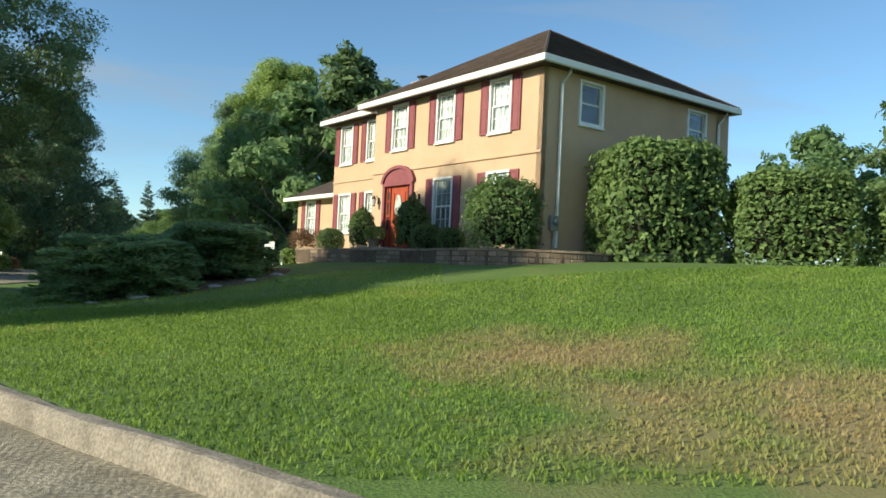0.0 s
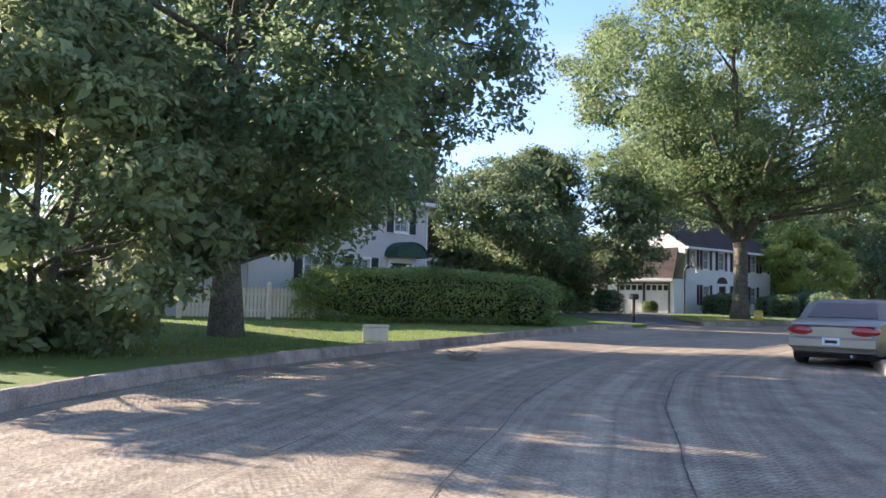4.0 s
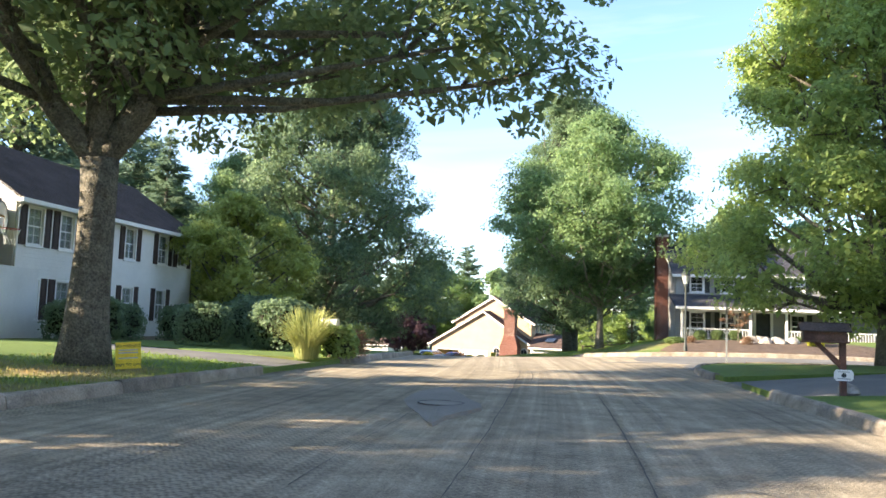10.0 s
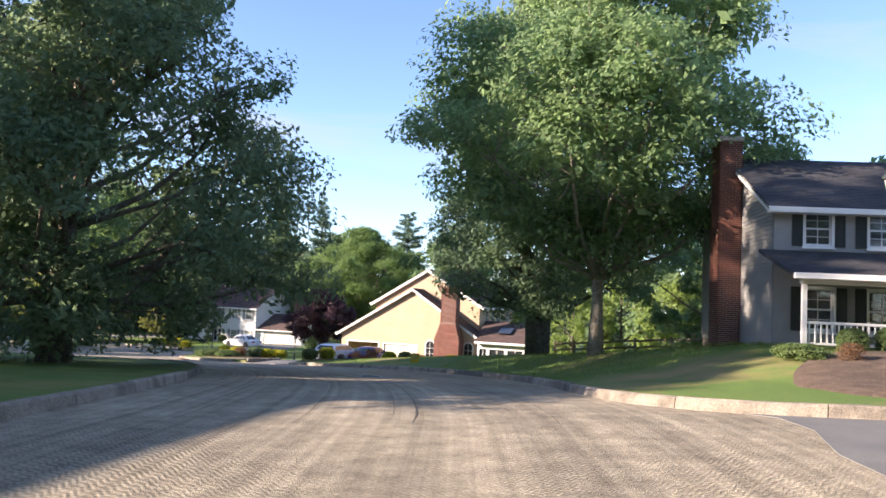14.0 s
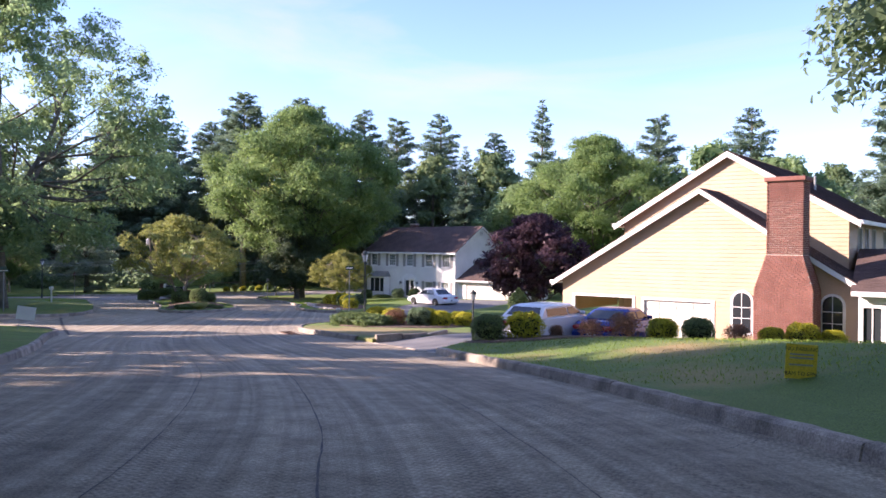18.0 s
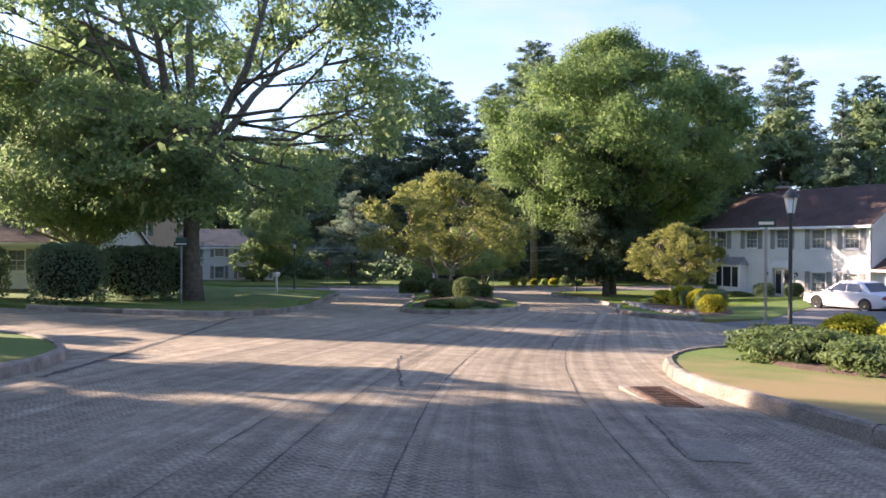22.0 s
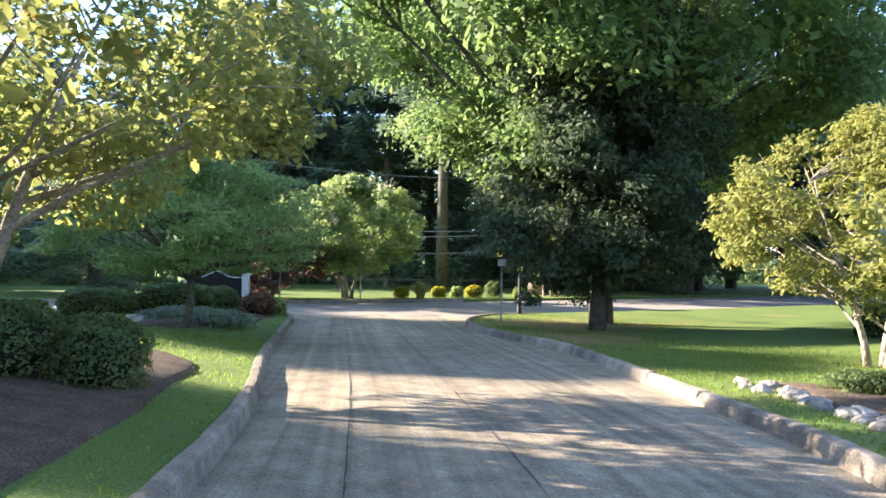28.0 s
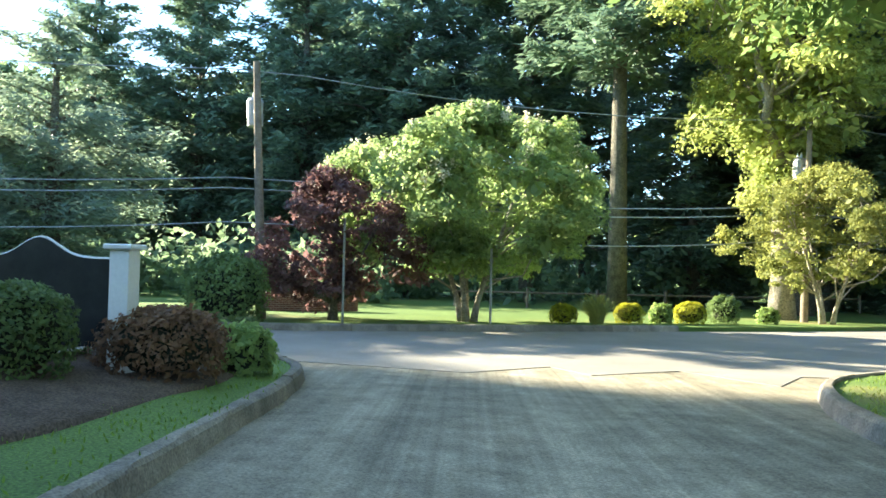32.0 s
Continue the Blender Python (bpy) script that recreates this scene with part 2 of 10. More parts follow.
def dry_mask(N, L):
    """Where the summer has scorched the grass: rough-edged patches at fixed places."""
    ge = N.new("ShaderNodeNewGeometry")
    no = N.new("ShaderNodeTexNoise")
    no.inputs["Scale"].default_value, no.inputs["Detail"].default_value = 0.9, 6.0
    L.new(ge.outputs["Position"], no.inputs["Vector"])
    out = None
    for (x, y), r in DRY:
        d = N.new("ShaderNodeVectorMath")
        d.operation = 'MULTIPLY_ADD'
        d.inputs[1].default_value, d.inputs[2].default_value = (1 / r, 1 / r, 0), (-x / r, -y / r, 0)
        L.new(ge.outputs["Position"], d.inputs[0])
        le = N.new("ShaderNodeVectorMath")
        le.operation = 'LENGTH'
        L.new(d.outputs["Vector"], le.inputs[0])
        ad = N.new("ShaderNodeMath")
        ad.operation = 'MULTIPLY_ADD'
        ad.inputs[1].default_value = 2.6
        L.new(no.outputs["Fac"], ad.inputs[0])
        L.new(le.outputs["Value"], ad.inputs[2])
        mr = N.new("ShaderNodeMapRange")
        mr.inputs[1].default_value, mr.inputs[2].default_value, mr.inputs[3].default_value, mr.inputs[4].default_value = 1.5, 2.5, 0.85, 0.0
        L.new(ad.outputs[0], mr.inputs[0])
        if out is None:
            out = mr.outputs[0]
        else:
            mx = N.new("ShaderNodeMath")
            mx.operation = 'MAXIMUM'
            L.new(out, mx.inputs[0])
            L.new(mr.outputs[0], mx.inputs[1])
            out = mx.outputs[0]
    return out


def scorch(m, colour):
    """Mixes the dry colour into a grass material."""
    N, L = m.node_tree.nodes, m.node_tree.links
    b = N["Principled BSDF"].inputs["Base Color"]
    src = b.links[0].from_socket
    mx = N.new("ShaderNodeMixRGB")
    mx.inputs["Color2"].default_value = (*colour, 1)
    L.new(dry_mask(N, L), mx.inputs["Fac"])
    L.new(src, mx.inputs["Color1"])
    for l in list(src.links):
        if l.to_node != mx:
            L.new(mx.outputs["Color"], l.to_socket)
    return m


def lawn_material():
    m = material("lawn", (0.088, 0.148, 0.027), (0.13, 0.195, 0.04), 0.35, 0.9, 0.6, 45.0, dist=0.02, amount=0.5)
    nt = m.node_tree
    N, L = nt.nodes, nt.links
    tc = N.new("ShaderNodeTexCoord")
    n = N.new("ShaderNodeTexNoise")
    n.inputs["Scale"].default_value, n.inputs["Detail"].default_value, n.inputs["Roughness"].default_value = 0.16, 5.0, 0.65
    L.new(tc.outputs["Object"], n.inputs["Vector"])
    r = N.new("ShaderNodeValToRGB")
    r.color_ramp.elements[0].position, r.color_ramp.elements[1].position = 0.56, 0.72
    L.new(n.outputs["Fac"], r.inputs["Fac"])
    mx = N.new("ShaderNodeMixRGB")
    mx.inputs["Color2"].default_value = (0.30, 0.22, 0.085, 1)
    src = N["Principled BSDF"].inputs["Base Color"].links[0].from_socket
    mu = N.new("ShaderNodeMath")
    mu.operation = 'MULTIPLY'
    mu.inputs[1].default_value = 0.75
    L.new(r.outputs["Color"], mu.inputs[0])
    L.new(mu.outputs[0], mx.inputs["Fac"])
    L.new(src, mx.inputs["Color1"])
    L.new(mx.outputs["Color"], N["Principled BSDF"].inputs["Base Color"])
    return m


def road_material():
    """Milled asphalt: rows of cutter marks along the lane, passes of different grey, dust and stains."""
    m = bpy.data.materials.new("milled_asphalt")
    m.use_nodes = True
    nt = m.node_tree
    N, L = nt.nodes, nt.links
    b = N["Principled BSDF"]
    uv = N.new("ShaderNodeUVMap")
    uv.uv_map = "lane"
    tc = N.new("ShaderNodeTexCoord")

    def noise_at(vec, scale, detail, sx=1.0, sy=1.0, rough=0.6):
        mp = N.new("ShaderNodeMapping")
        mp.inputs["Scale"].default_value = (sx, sy, 1)
        L.new(vec, mp.inputs["Vector"])
        n = N.new("ShaderNodeTexNoise")
        n.inputs["Scale"].default_value, n.inputs["Detail"].default_value, n.inputs["Roughness"].default_value = scale, detail, rough
        L.new(mp.outputs["Vector"], n.inputs["Vector"])
        return n.outputs["Fac"]

    lane = noise_at(uv.outputs["UV"], 1.0, 3.0, 0.03, 0.9)
    broad = noise_at(tc.outputs["Object"], 0.25, 6.0)
    grain = noise_at(tc.outputs["Object"], 38.0, 5.0, rough=0.75)
    blotch = noise_at(tc.outputs["Object"], 2.2, 6.0, rough=0.7)
    r = N.new("ShaderNodeValToRGB")
    e = r.color_ramp.elements
    e[0].position, e[0].color = 0.32, (0.250, 0.214, 0.160, 1)
    e[1].position, e[1].color = 0.68, (0.450, 0.385, 0.280, 1)
    av = N.new("ShaderNodeMath")
    av.operation = 'MULTIPLY_ADD'
    av.inputs[1].default_value = 0.5
    L.new(lane, av.inputs[0])
    hf = N.new("ShaderNodeMath")
    hf.operation = 'MULTIPLY'
    hf.inputs[1].default_value = 0.5
    L.new(broad, hf.inputs[0])
    L.new(hf.outputs[0], av.inputs[2])
    L.new(av.outputs[0], r.inputs["Fac"])
    g = N.new("ShaderNodeMapRange")
    g.inputs[1].default_value, g.inputs[2].default_value, g.inputs[3].default_value, g.inputs[4].default_value = 0.32, 0.68, 0.55, 1.45
    L.new(grain, g.inputs[0])
    g2 = N.new("ShaderNodeMapRange")
    g2.inputs[1].default_value, g2.inputs[2].default_value, g2.inputs[3].default_value, g2.inputs[4].default_value = 0.3, 0.7, 0.66, 1.3
    L.new(blotch, g2.inputs[0])
    gm = N.new("ShaderNodeMath")
    gm.operation = 'MULTIPLY'
    L.new(g.outputs[0], gm.inputs[0])
    L.new(g2.outputs[0], gm.inputs[1])
    streak = noise_at(uv.outputs["UV"], 1.0, 5.0, 0.025, 5.0, 0.65)
    g3 = N.new("ShaderNodeMapRange")
    g3.inputs[1].default_value, g3.inputs[2].default_value, g3.inputs[3].default_value, g3.inputs[4].default_value = 0.34, 0.66, 0.74, 1.22
    L.new(streak, g3.inputs[0])
    gs = N.new("ShaderNodeMath")
    gs.operation = 'MULTIPLY'
    L.new(gm.outputs[0], gs.inputs[0])
    L.new(g3.outputs[0], gs.inputs[1])
    gm = gs
    # cutter marks: short ridges in rows along the lane
    sep = N.new("ShaderNodeSeparateXYZ")
    L.new(uv.outputs["UV"], sep.inputs[0])
    dn = noise_at(uv.outputs["UV"], 2.5, 2.0)

    def wave(src, freq, extra=None):
        a = N.new("ShaderNodeMath")
        a.operation = 'MULTIPLY'
        a.inputs[1].default_value = freq
        L.new(src, a.inputs[0])
        o = a.outputs[0]
        if extra is not None:
            c = N.new("ShaderNodeMath")
            c.operation = 'ADD'
            L.new(o, c.inputs[0])
            L.new(extra, c.inputs[1])
            o = c.outputs[0]
        s = N.new("ShaderNodeMath")
        s.operation = 'SINE'
        L.new(o, s.inputs[0])
        return s.outputs[0]

    d8 = N.new("ShaderNodeMath")
    d8.operation = 'MULTIPLY'
    d8.inputs[1].default_value = 5.0
    L.new(dn, d8.inputs[0])
    w1 = wave(sep.outputs[1], 62.0, d8.outputs[0])
    w1b = wave(sep.outputs[1], 31.0)
    sh = N.new("ShaderNodeMath")
    sh.operation = 'MULTIPLY_ADD'
    sh.inputs[1].default_value = 1.6
    L.new(w1b, sh.inputs[0])
    L.new(d8.outputs[0], sh.inputs[2])
    w2 = wave(sep.outputs[0], 58.0, sh.outputs[0])
    pr = N.new("ShaderNodeMath")
    pr.operation = 'MULTIPLY'
    L.new(w1, pr.inputs[0])
    L.new(w2, pr.inputs[1])
    pat = noise_at(uv.outputs["UV"], 1.0, 2.0, 0.12, 0.5)
    pm = N.new("ShaderNodeMapRange")
    pm.inputs[1].default_value, pm.inputs[2].default_value, pm.inputs[3].default_value, pm.inputs[4].default_value = 0.42, 0.64, 0.04, 1.0
    L.new(pat, pm.inputs[0])
    so = N.new("ShaderNodeSeparateXYZ")
    L.new(tc.outputs["Object"], so.inputs[0])
    worn = N.new("ShaderNodeMapRange")
    worn.inputs[1].default_value, worn.inputs[2].default_value, worn.inputs[3].default_value, worn.inputs[4].default_value = 115.0, 122.0, 1.0, 0.22
    L.new(so.outputs[1], worn.inputs[0])
    pw = N.new("ShaderNodeMath")
    pw.operation = 'MULTIPLY'
    L.new(pm.outputs[0], pw.inputs[0])
    L.new(worn.outputs[0], pw.inputs[1])
    pm = pw
    pp = N.new("ShaderNodeMath")
    pp.operation = 'MULTIPLY'
    L.new(pr.outputs[0], pp.inputs[0])
    L.new(pm.outputs[0], pp.inputs[1])
    hh = N.new("ShaderNodeMath")
    hh.operation = 'MULTIPLY_ADD'
    hh.inputs[1].default_value = 0.35
    L.new(pp.outputs[0], hh.inputs[0])
    L.new(grain, hh.inputs[2])
    # the troughs of the marks are darkened in the base colour too
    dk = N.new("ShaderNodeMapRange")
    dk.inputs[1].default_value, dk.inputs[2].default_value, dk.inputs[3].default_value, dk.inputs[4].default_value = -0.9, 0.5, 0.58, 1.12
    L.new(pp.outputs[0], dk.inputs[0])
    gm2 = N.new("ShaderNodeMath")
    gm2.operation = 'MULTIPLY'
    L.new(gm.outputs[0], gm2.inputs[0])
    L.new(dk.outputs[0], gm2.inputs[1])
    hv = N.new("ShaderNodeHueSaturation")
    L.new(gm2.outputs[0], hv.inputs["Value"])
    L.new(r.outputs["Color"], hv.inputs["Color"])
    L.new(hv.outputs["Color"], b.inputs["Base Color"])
    b.inputs["Roughness"].default_value = 0.88
    b.inputs["Specular IOR Level"].default_value = 0.25
    bp = N.new("ShaderNodeBump")
    bp.inputs["Strength"].default_value, bp.inputs["Distance"].default_value = 0.8, 0.022
    L.new(hh.outputs[0], bp.inputs["Height"])
    L.new(bp.outputs["Normal"], b.inputs["Normal"])
    return m


M_LAWN, M_ROAD = scorch(lawn_material(), (0.29, 0.21, 0.10)), road_material()
M_OLD = material("old_asphalt", (0.22, 0.20, 0.175), (0.31, 0.28, 0.245), 0.5, 0.88, 0.4, 60.0, amount=0.25)
M_DRIVE = material("drive_asphalt", (0.12, 0.12, 0.12), (0.19, 0.185, 0.175), 0.6, 0.85, 0.5, 70.0)
M_KERB = material("kerb_concrete", (0.17, 0.145, 0.115), (0.38, 0.325, 0.26), 2.2, 0.92, 0.8, 45.0, mode="object", amount=0.35)
M_MULCH = material("mulch", (0.085, 0.058, 0.042), (0.16, 0.112, 0.08), 3.0, 0.95, 1.0, 40.0, dist=0.04, amount=0.6)
M_RUSTIRON = material("rusty_iron", (0.075, 0.05, 0.036), (0.17, 0.10, 0.065), 7.0, 0.85, 0.8, 40.0, metal=0.1, amount=0.3)
M_IRON = material("worn_iron", (0.06, 0.055, 0.05), (0.13, 0.115, 0.10), 9.0, 0.7, 0.8, 40.0, metal=0.3, amount=0.3)
M_TAR = material("tar_seam", (0.06, 0.055, 0.05), (0.11, 0.10, 0.09), 8.0, 0.8, 0.5)
M_STUCCO = material("stucco", (0.50, 0.345, 0.225), (0.57, 0.40, 0.265), 0.8, 0.92, 0.8, 55.0, dist=0.02, amount=0.08)
M_TRIM = material("white_trim", (0.74, 0.73, 0.70), (0.82, 0.81, 0.78), 2.0, 0.5, 0.05, 30.0, amount=0.04)
M_SHUT1 = material("mauve_shutter", (0.20, 0.055, 0.065), (0.27, 0.08, 0.09), 3.0, 0.6, 0.2, 40.0, amount=0.12)
M_SHUT2 = material("dark_shutter", (0.018, 0.022, 0.02), (0.035, 0.04, 0.036), 3.0, 0.55, 0.2, 40.0, amount=0.12)
M_SHUT3 = material("brown_shutter", (0.035, 0.022, 0.018), (0.06, 0.036, 0.03), 3.0, 0.6, 0.2, 40.0, amount=0.12)
M_SHUT4 = material("grey_shutter", (0.22, 0.22, 0.21), (0.32, 0.31, 0.30), 3.0, 0.6, 0.2, 40.0, amount=0.12)
M_WHITE = material("white_siding", (0.66, 0.65, 0.61), (0.76, 0.75, 0.71), 0.7, 0.6, 0.1, 25.0, amount=0.05)
M_GREYS = material("grey_siding", (0.47, 0.46, 0.44), (0.56, 0.55, 0.52), 0.7, 0.6, 0.1, 25.0, amount=0.05)
M_GREYD = material("dark_grey_siding", (0.27, 0.26, 0.25), (0.34, 0.33, 0.31), 0.7, 0.6, 0.1, 25.0, amount=0.05)
M_CREAM = material("cream_siding", (0.490, 0.345, 0.222), (0.570, 0.405, 0.266), 0.7, 0.6, 0.1, 25.0, amount=0.05)
M_ROOFB = material("brown_shingle", (0.055, 0.040, 0.035), (0.100, 0.072, 0.062), 1.2, 0.92, 0.7, 26.0, dist=0.03, amount=0.35)
M_ROOFR = material("red_shingle", (0.080, 0.054, 0.047), (0.130, 0.086, 0.074), 1.2, 0.92, 0.7, 26.0, dist=0.03, amount=0.35)
M_ROOFG = material("grey_shingle", (0.045, 0.045, 0.052), (0.085, 0.083, 0.09), 1.2, 0.92, 0.7, 26.0, dist=0.03, amount=0.35)
M_ROOFL = material("pale_grey_shingle", (0.16, 0.155, 0.15), (0.24, 0.235, 0.225), 1.2, 0.92, 0.7, 26.0, dist=0.03, amount=0.3)
M_BRICK = material("brick", (0.155, 0.066, 0.050), (0.245, 0.112, 0.086), 2.5, 0.9, 0.6, 50.0, mode="object", amount=0.25)
M_MORTAR = material("mortar", (0.42, 0.37, 0.32), (0.54, 0.48, 0.42), 6.0, 0.95, 0.6)
M_STONE = material("retaining_block", (0.20, 0.14, 0.10), (0.33, 0.25, 0.18), 2.0, 0.95, 0.9, 30.0, mode="object", dist=0.02)
# brick colour set darker, to the tone of a chimney in tree shade
M_BRICKD = material("dark_brick", (0.11, 0.045, 0.032), (0.19, 0.075, 0.052), 2.5, 0.9, 0.6, 50.0, mode="object", amount=0.25)
M_ROCK = material("field_stone", (0.26, 0.235, 0.20), (0.46, 0.42, 0.365), 3.0, 0.9, 0.8, 14.0, mode="object", dist=0.04)
M_DOOR = material("red_door", (0.30, 0.050, 0.022), (0.40, 0.08, 0.035), 3.0, 0.45, 0.2, 35.0, amount=0.15)
M_GARAGE = material("garage_paint", (0.66, 0.62, 0.54), (0.74, 0.70, 0.62), 1.2, 0.5, 0.05, 25.0, amount=0.04)
M_BLACK = material("black_paint", (0.012, 0.013, 0.013), (0.03, 0.03, 0.03), 4.0, 0.45, 0.1, 60.0, amount=0.1)
M_GREY = material("galvanised", (0.30, 0.31, 0.31), (0.42, 0.43, 0.42), 4.0, 0.45, 0.1, 60.0, metal=0.6)
M_GREEN = material("green_paint", (0.02, 0.06, 0.045), (0.035, 0.08, 0.06), 4.0, 0.5, 0.1, 60.0)
M_WOOD = material("weathered_wood", (0.16, 0.125, 0.09), (0.27, 0.22, 0.165), 6.0, 0.9, 0.6, 40.0)
M_FENCE = material("cream_fence", (0.62, 0.54, 0.42), (0.74, 0.66, 0.53), 3.0, 0.7, 0.2, 40.0, amount=0.08)
M_BARK = material("bark", (0.094, 0.085, 0.065), (0.195, 0.178, 0.138), 5.0, 0.95, 1.0, 22.0, dist=0.06, amount=0.5)
M_BARKL = material("pale_bark", (0.24, 0.21, 0.16), (0.40, 0.35, 0.28), 4.0, 0.95, 0.8, 18.0, dist=0.04, amount=0.4)
M_GLASS = plain("window_glass", (0.75, 0.80, 0.82), 0.03, spec=0.6, transmission=0.95)
# room dimness painted as near-black, for the inner boxes and sidelight panes
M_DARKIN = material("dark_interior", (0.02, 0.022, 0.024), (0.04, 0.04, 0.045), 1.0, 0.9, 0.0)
M_CURTAIN = material("curtain", (0.34, 0.36, 0.34), (0.50, 0.52, 0.48), 2.5, 0.9, 0.3, 12.0)
M_YELLOW = material("yellow_plastic", (0.72, 0.52, 0.03), (0.80, 0.60, 0.05), 5.0, 0.5, 0.05)
M_LAMPG = plain("lamp_glass", (0.85, 0.87, 0.85), 0.25, transmission=0.6)
M_TYRE = material("tyre", (0.012, 0.012, 0.012), (0.03, 0.03, 0.03), 10.0, 0.85, 0.3)
M_CARGLASS = plain("car_glass", (0.03, 0.035, 0.04), 0.04, spec=0.8)
M_CHROME = plain("bright_metal", (0.65, 0.65, 0.66), 0.2, 1.0)
M_TAIL = plain("tail_lamp_red", (0.35, 0.012, 0.012), 0.15, spec=0.7, coat=0.6)
M_CLEAR = plain("headlamp_clear", (0.75, 0.77, 0.78), 0.1, spec=0.8)
M_PLATE = material("number_plate", (0.60, 0.62, 0.66), (0.70, 0.72, 0.75), 8.0, 0.5, 0.0)
L_OAK = leafy("oak_leaves", (0.074, 0.125, 0.060), (0.210, 0.285, 0.125), 0.44)
L_MAPLE = leafy("maple_leaves", (0.092, 0.159, 0.075), (0.251, 0.357, 0.155), 0.52)
L_BRIGHT = leafy("bright_leaves", (0.125, 0.195, 0.066), (0.338, 0.435, 0.14), 0.52)
L_DARK = leafy("dark_leaves", (0.075, 0.126, 0.079), (0.19, 0.27, 0.141), 0.5)
L_DOG = leafy("dogwood_leaves", (0.065, 0.106, 0.063), (0.184, 0.245, 0.117), 0.42)
L_BEECH = leafy("maple_bright_leaves", (0.070, 0.130, 0.045), (0.198, 0.295, 0.096), 0.52)
L_PINE = leafy("pine_needles", (0.070, 0.125, 0.092), (0.190, 0.270, 0.170), 0.36)
L_BLUE = leafy("cedar_needles", (0.110, 0.170, 0.130), (0.290, 0.360, 0.250), 0.38)
L_IVY = leafy("ivy_leaves", (0.035, 0.062, 0.036), (0.100, 0.145, 0.075), 0.28)
L_PLUM = leafy("purple_leaves", (0.036, 0.024, 0.032), (0.102, 0.054, 0.066), 0.34)
L_REDDISH = leafy("reddish_leaves", (0.080, 0.048, 0.046), (0.225, 0.128, 0.115), 0.4)
L_YEL = leafy("yellowing_leaves", (0.118, 0.155, 0.050), (0.280, 0.310, 0.090), 0.48, (0.360, 0.262, 0.070))
L_OLIVE = leafy("olive_yellow_leaves", (0.118, 0.142, 0.042), (0.290, 0.305, 0.088), 0.48)
L_LAYER = leafy("layered_leaves", (0.115, 0.195, 0.082), (0.310, 0.420, 0.160), 0.55)
L_MYRTLE = leafy("myrtle_leaves", (0.110, 0.172, 0.062), (0.330, 0.420, 0.160), 0.5)
L_YELGREEN = leafy("yellow_green_leaves", (0.165, 0.215, 0.062), (0.400, 0.450, 0.135), 0.55)
L_FEATHER = leafy("feathery_leaves", (0.097, 0.135, 0.068), (0.272, 0.319, 0.152), 0.40)
L_GOLD = leafy("golden_foliage", (0.17, 0.20, 0.018), (0.50, 0.48, 0.03), 0.35)
L_BOX = leafy("boxwood_leaves", (0.062, 0.106, 0.042), (0.175, 0.241, 0.08), 0.35)
L_HEDGE = leafy("hedge_leaves", (0.083, 0.135, 0.045), (0.278, 0.362, 0.112), 0.42)
L_LAUREL = leafy("laurel_leaves", (0.065, 0.111, 0.04), (0.215, 0.299, 0.1), 0.36)
L_JUNI = leafy("juniper_sprays", (0.095, 0.165, 0.072), (0.270, 0.375, 0.155), 0.42)
L_RUST = leafy("rusty_foliage", (0.09, 0.062, 0.036), (0.27, 0.15, 0.08), 0.33)
L_GRASS = leafy("grass_blades", (0.097, 0.165, 0.027), (0.217, 0.310, 0.050), 0.38, (0.365, 0.270, 0.100))
scorch(L_GRASS, (0.36, 0.27, 0.13))
L_REED = leafy("reed_blades", (0.16, 0.20, 0.06), (0.42, 0.44, 0.16), 0.35)
L_FLOWER = leafy("cream_blossom", (0.55, 0.52, 0.36), (0.72, 0.68, 0.50), 0.3)

# ---- plan of the ground ----
LEFT = [(55, -50), (25, -26), (5, -10.2), (-7, -0.6), (-12.9, 4), (-16, 6.4), (-19.2, 10.6), (-22.3, 16.7), (-25.2, 22.3), (-27.2, 27.4), (-27.9, 31), (-28, 35.3), (-28.4, 45.6), (-28.7, 50), (-29.3, 55.5),
        (-30, 60.8), (-31.4, 66.9), (-34, 74), (-37.2, 80), (-41, 85.2), (-45.5, 90), (-51.3, 95.1), (-57, 99.4), (-60.4, 102.2), (-63.2, 103.4), (-67, 103.4), (-75, 100.6), (-100, 90), (-170, 62)]
FAR = [(-170, 69), (-100, 98), (-83.7, 105.8), (-79.6, 107.6), (-76, 110), (-74.4, 112.6), (-76, 115.4), (-80.1, 118.9), (-90, 126.1), (-96, 130.4), (-100, 132.4), (-103.5, 131), (-108, 118), (-125, 60)]
MAIN = [(-135, 60), (-117, 118), (-110, 137), (-106, 144), (-103.9, 148), (-101, 157), (-99.3, 162.6), (-92, 190), (-80, 250), (-60, 380)]
RIGHT = [(-52, 380), (-71, 250), (-82.5, 190), (-88.3, 164), (-91, 154), (-91.5, 150.2), (-90.2, 147.4), (-88, 145.2), (-85.6, 143.7), (-82.2, 142.0), (-79.3, 139.6), (-76.3, 136.8), (-73.6, 134.2), (-71.4, 131.2), (-69.2, 128.5), (-66.2, 126.6),
         (-63.4, 126.2), (-57.0, 119.8), (-57.4, 115.9), (-57.1, 114.4), (-56.2, 112.6), (-54.2, 110.3), (-50.5, 107.8), (-47.1, 105.4), (-42.2, 101.4), (-40.5, 99.6), (-35.6, 94.7), (-30.7, 88.8), (-27.4, 83.2), (-25.4, 79.3),
         (-24.2, 75.6), (-23.4, 71.5), (-22.5, 68.4), (-20.9, 66.7), (-18.6, 66.0), (-16, 65.6), (0, 67.5), (30, 75), (150, 107)]
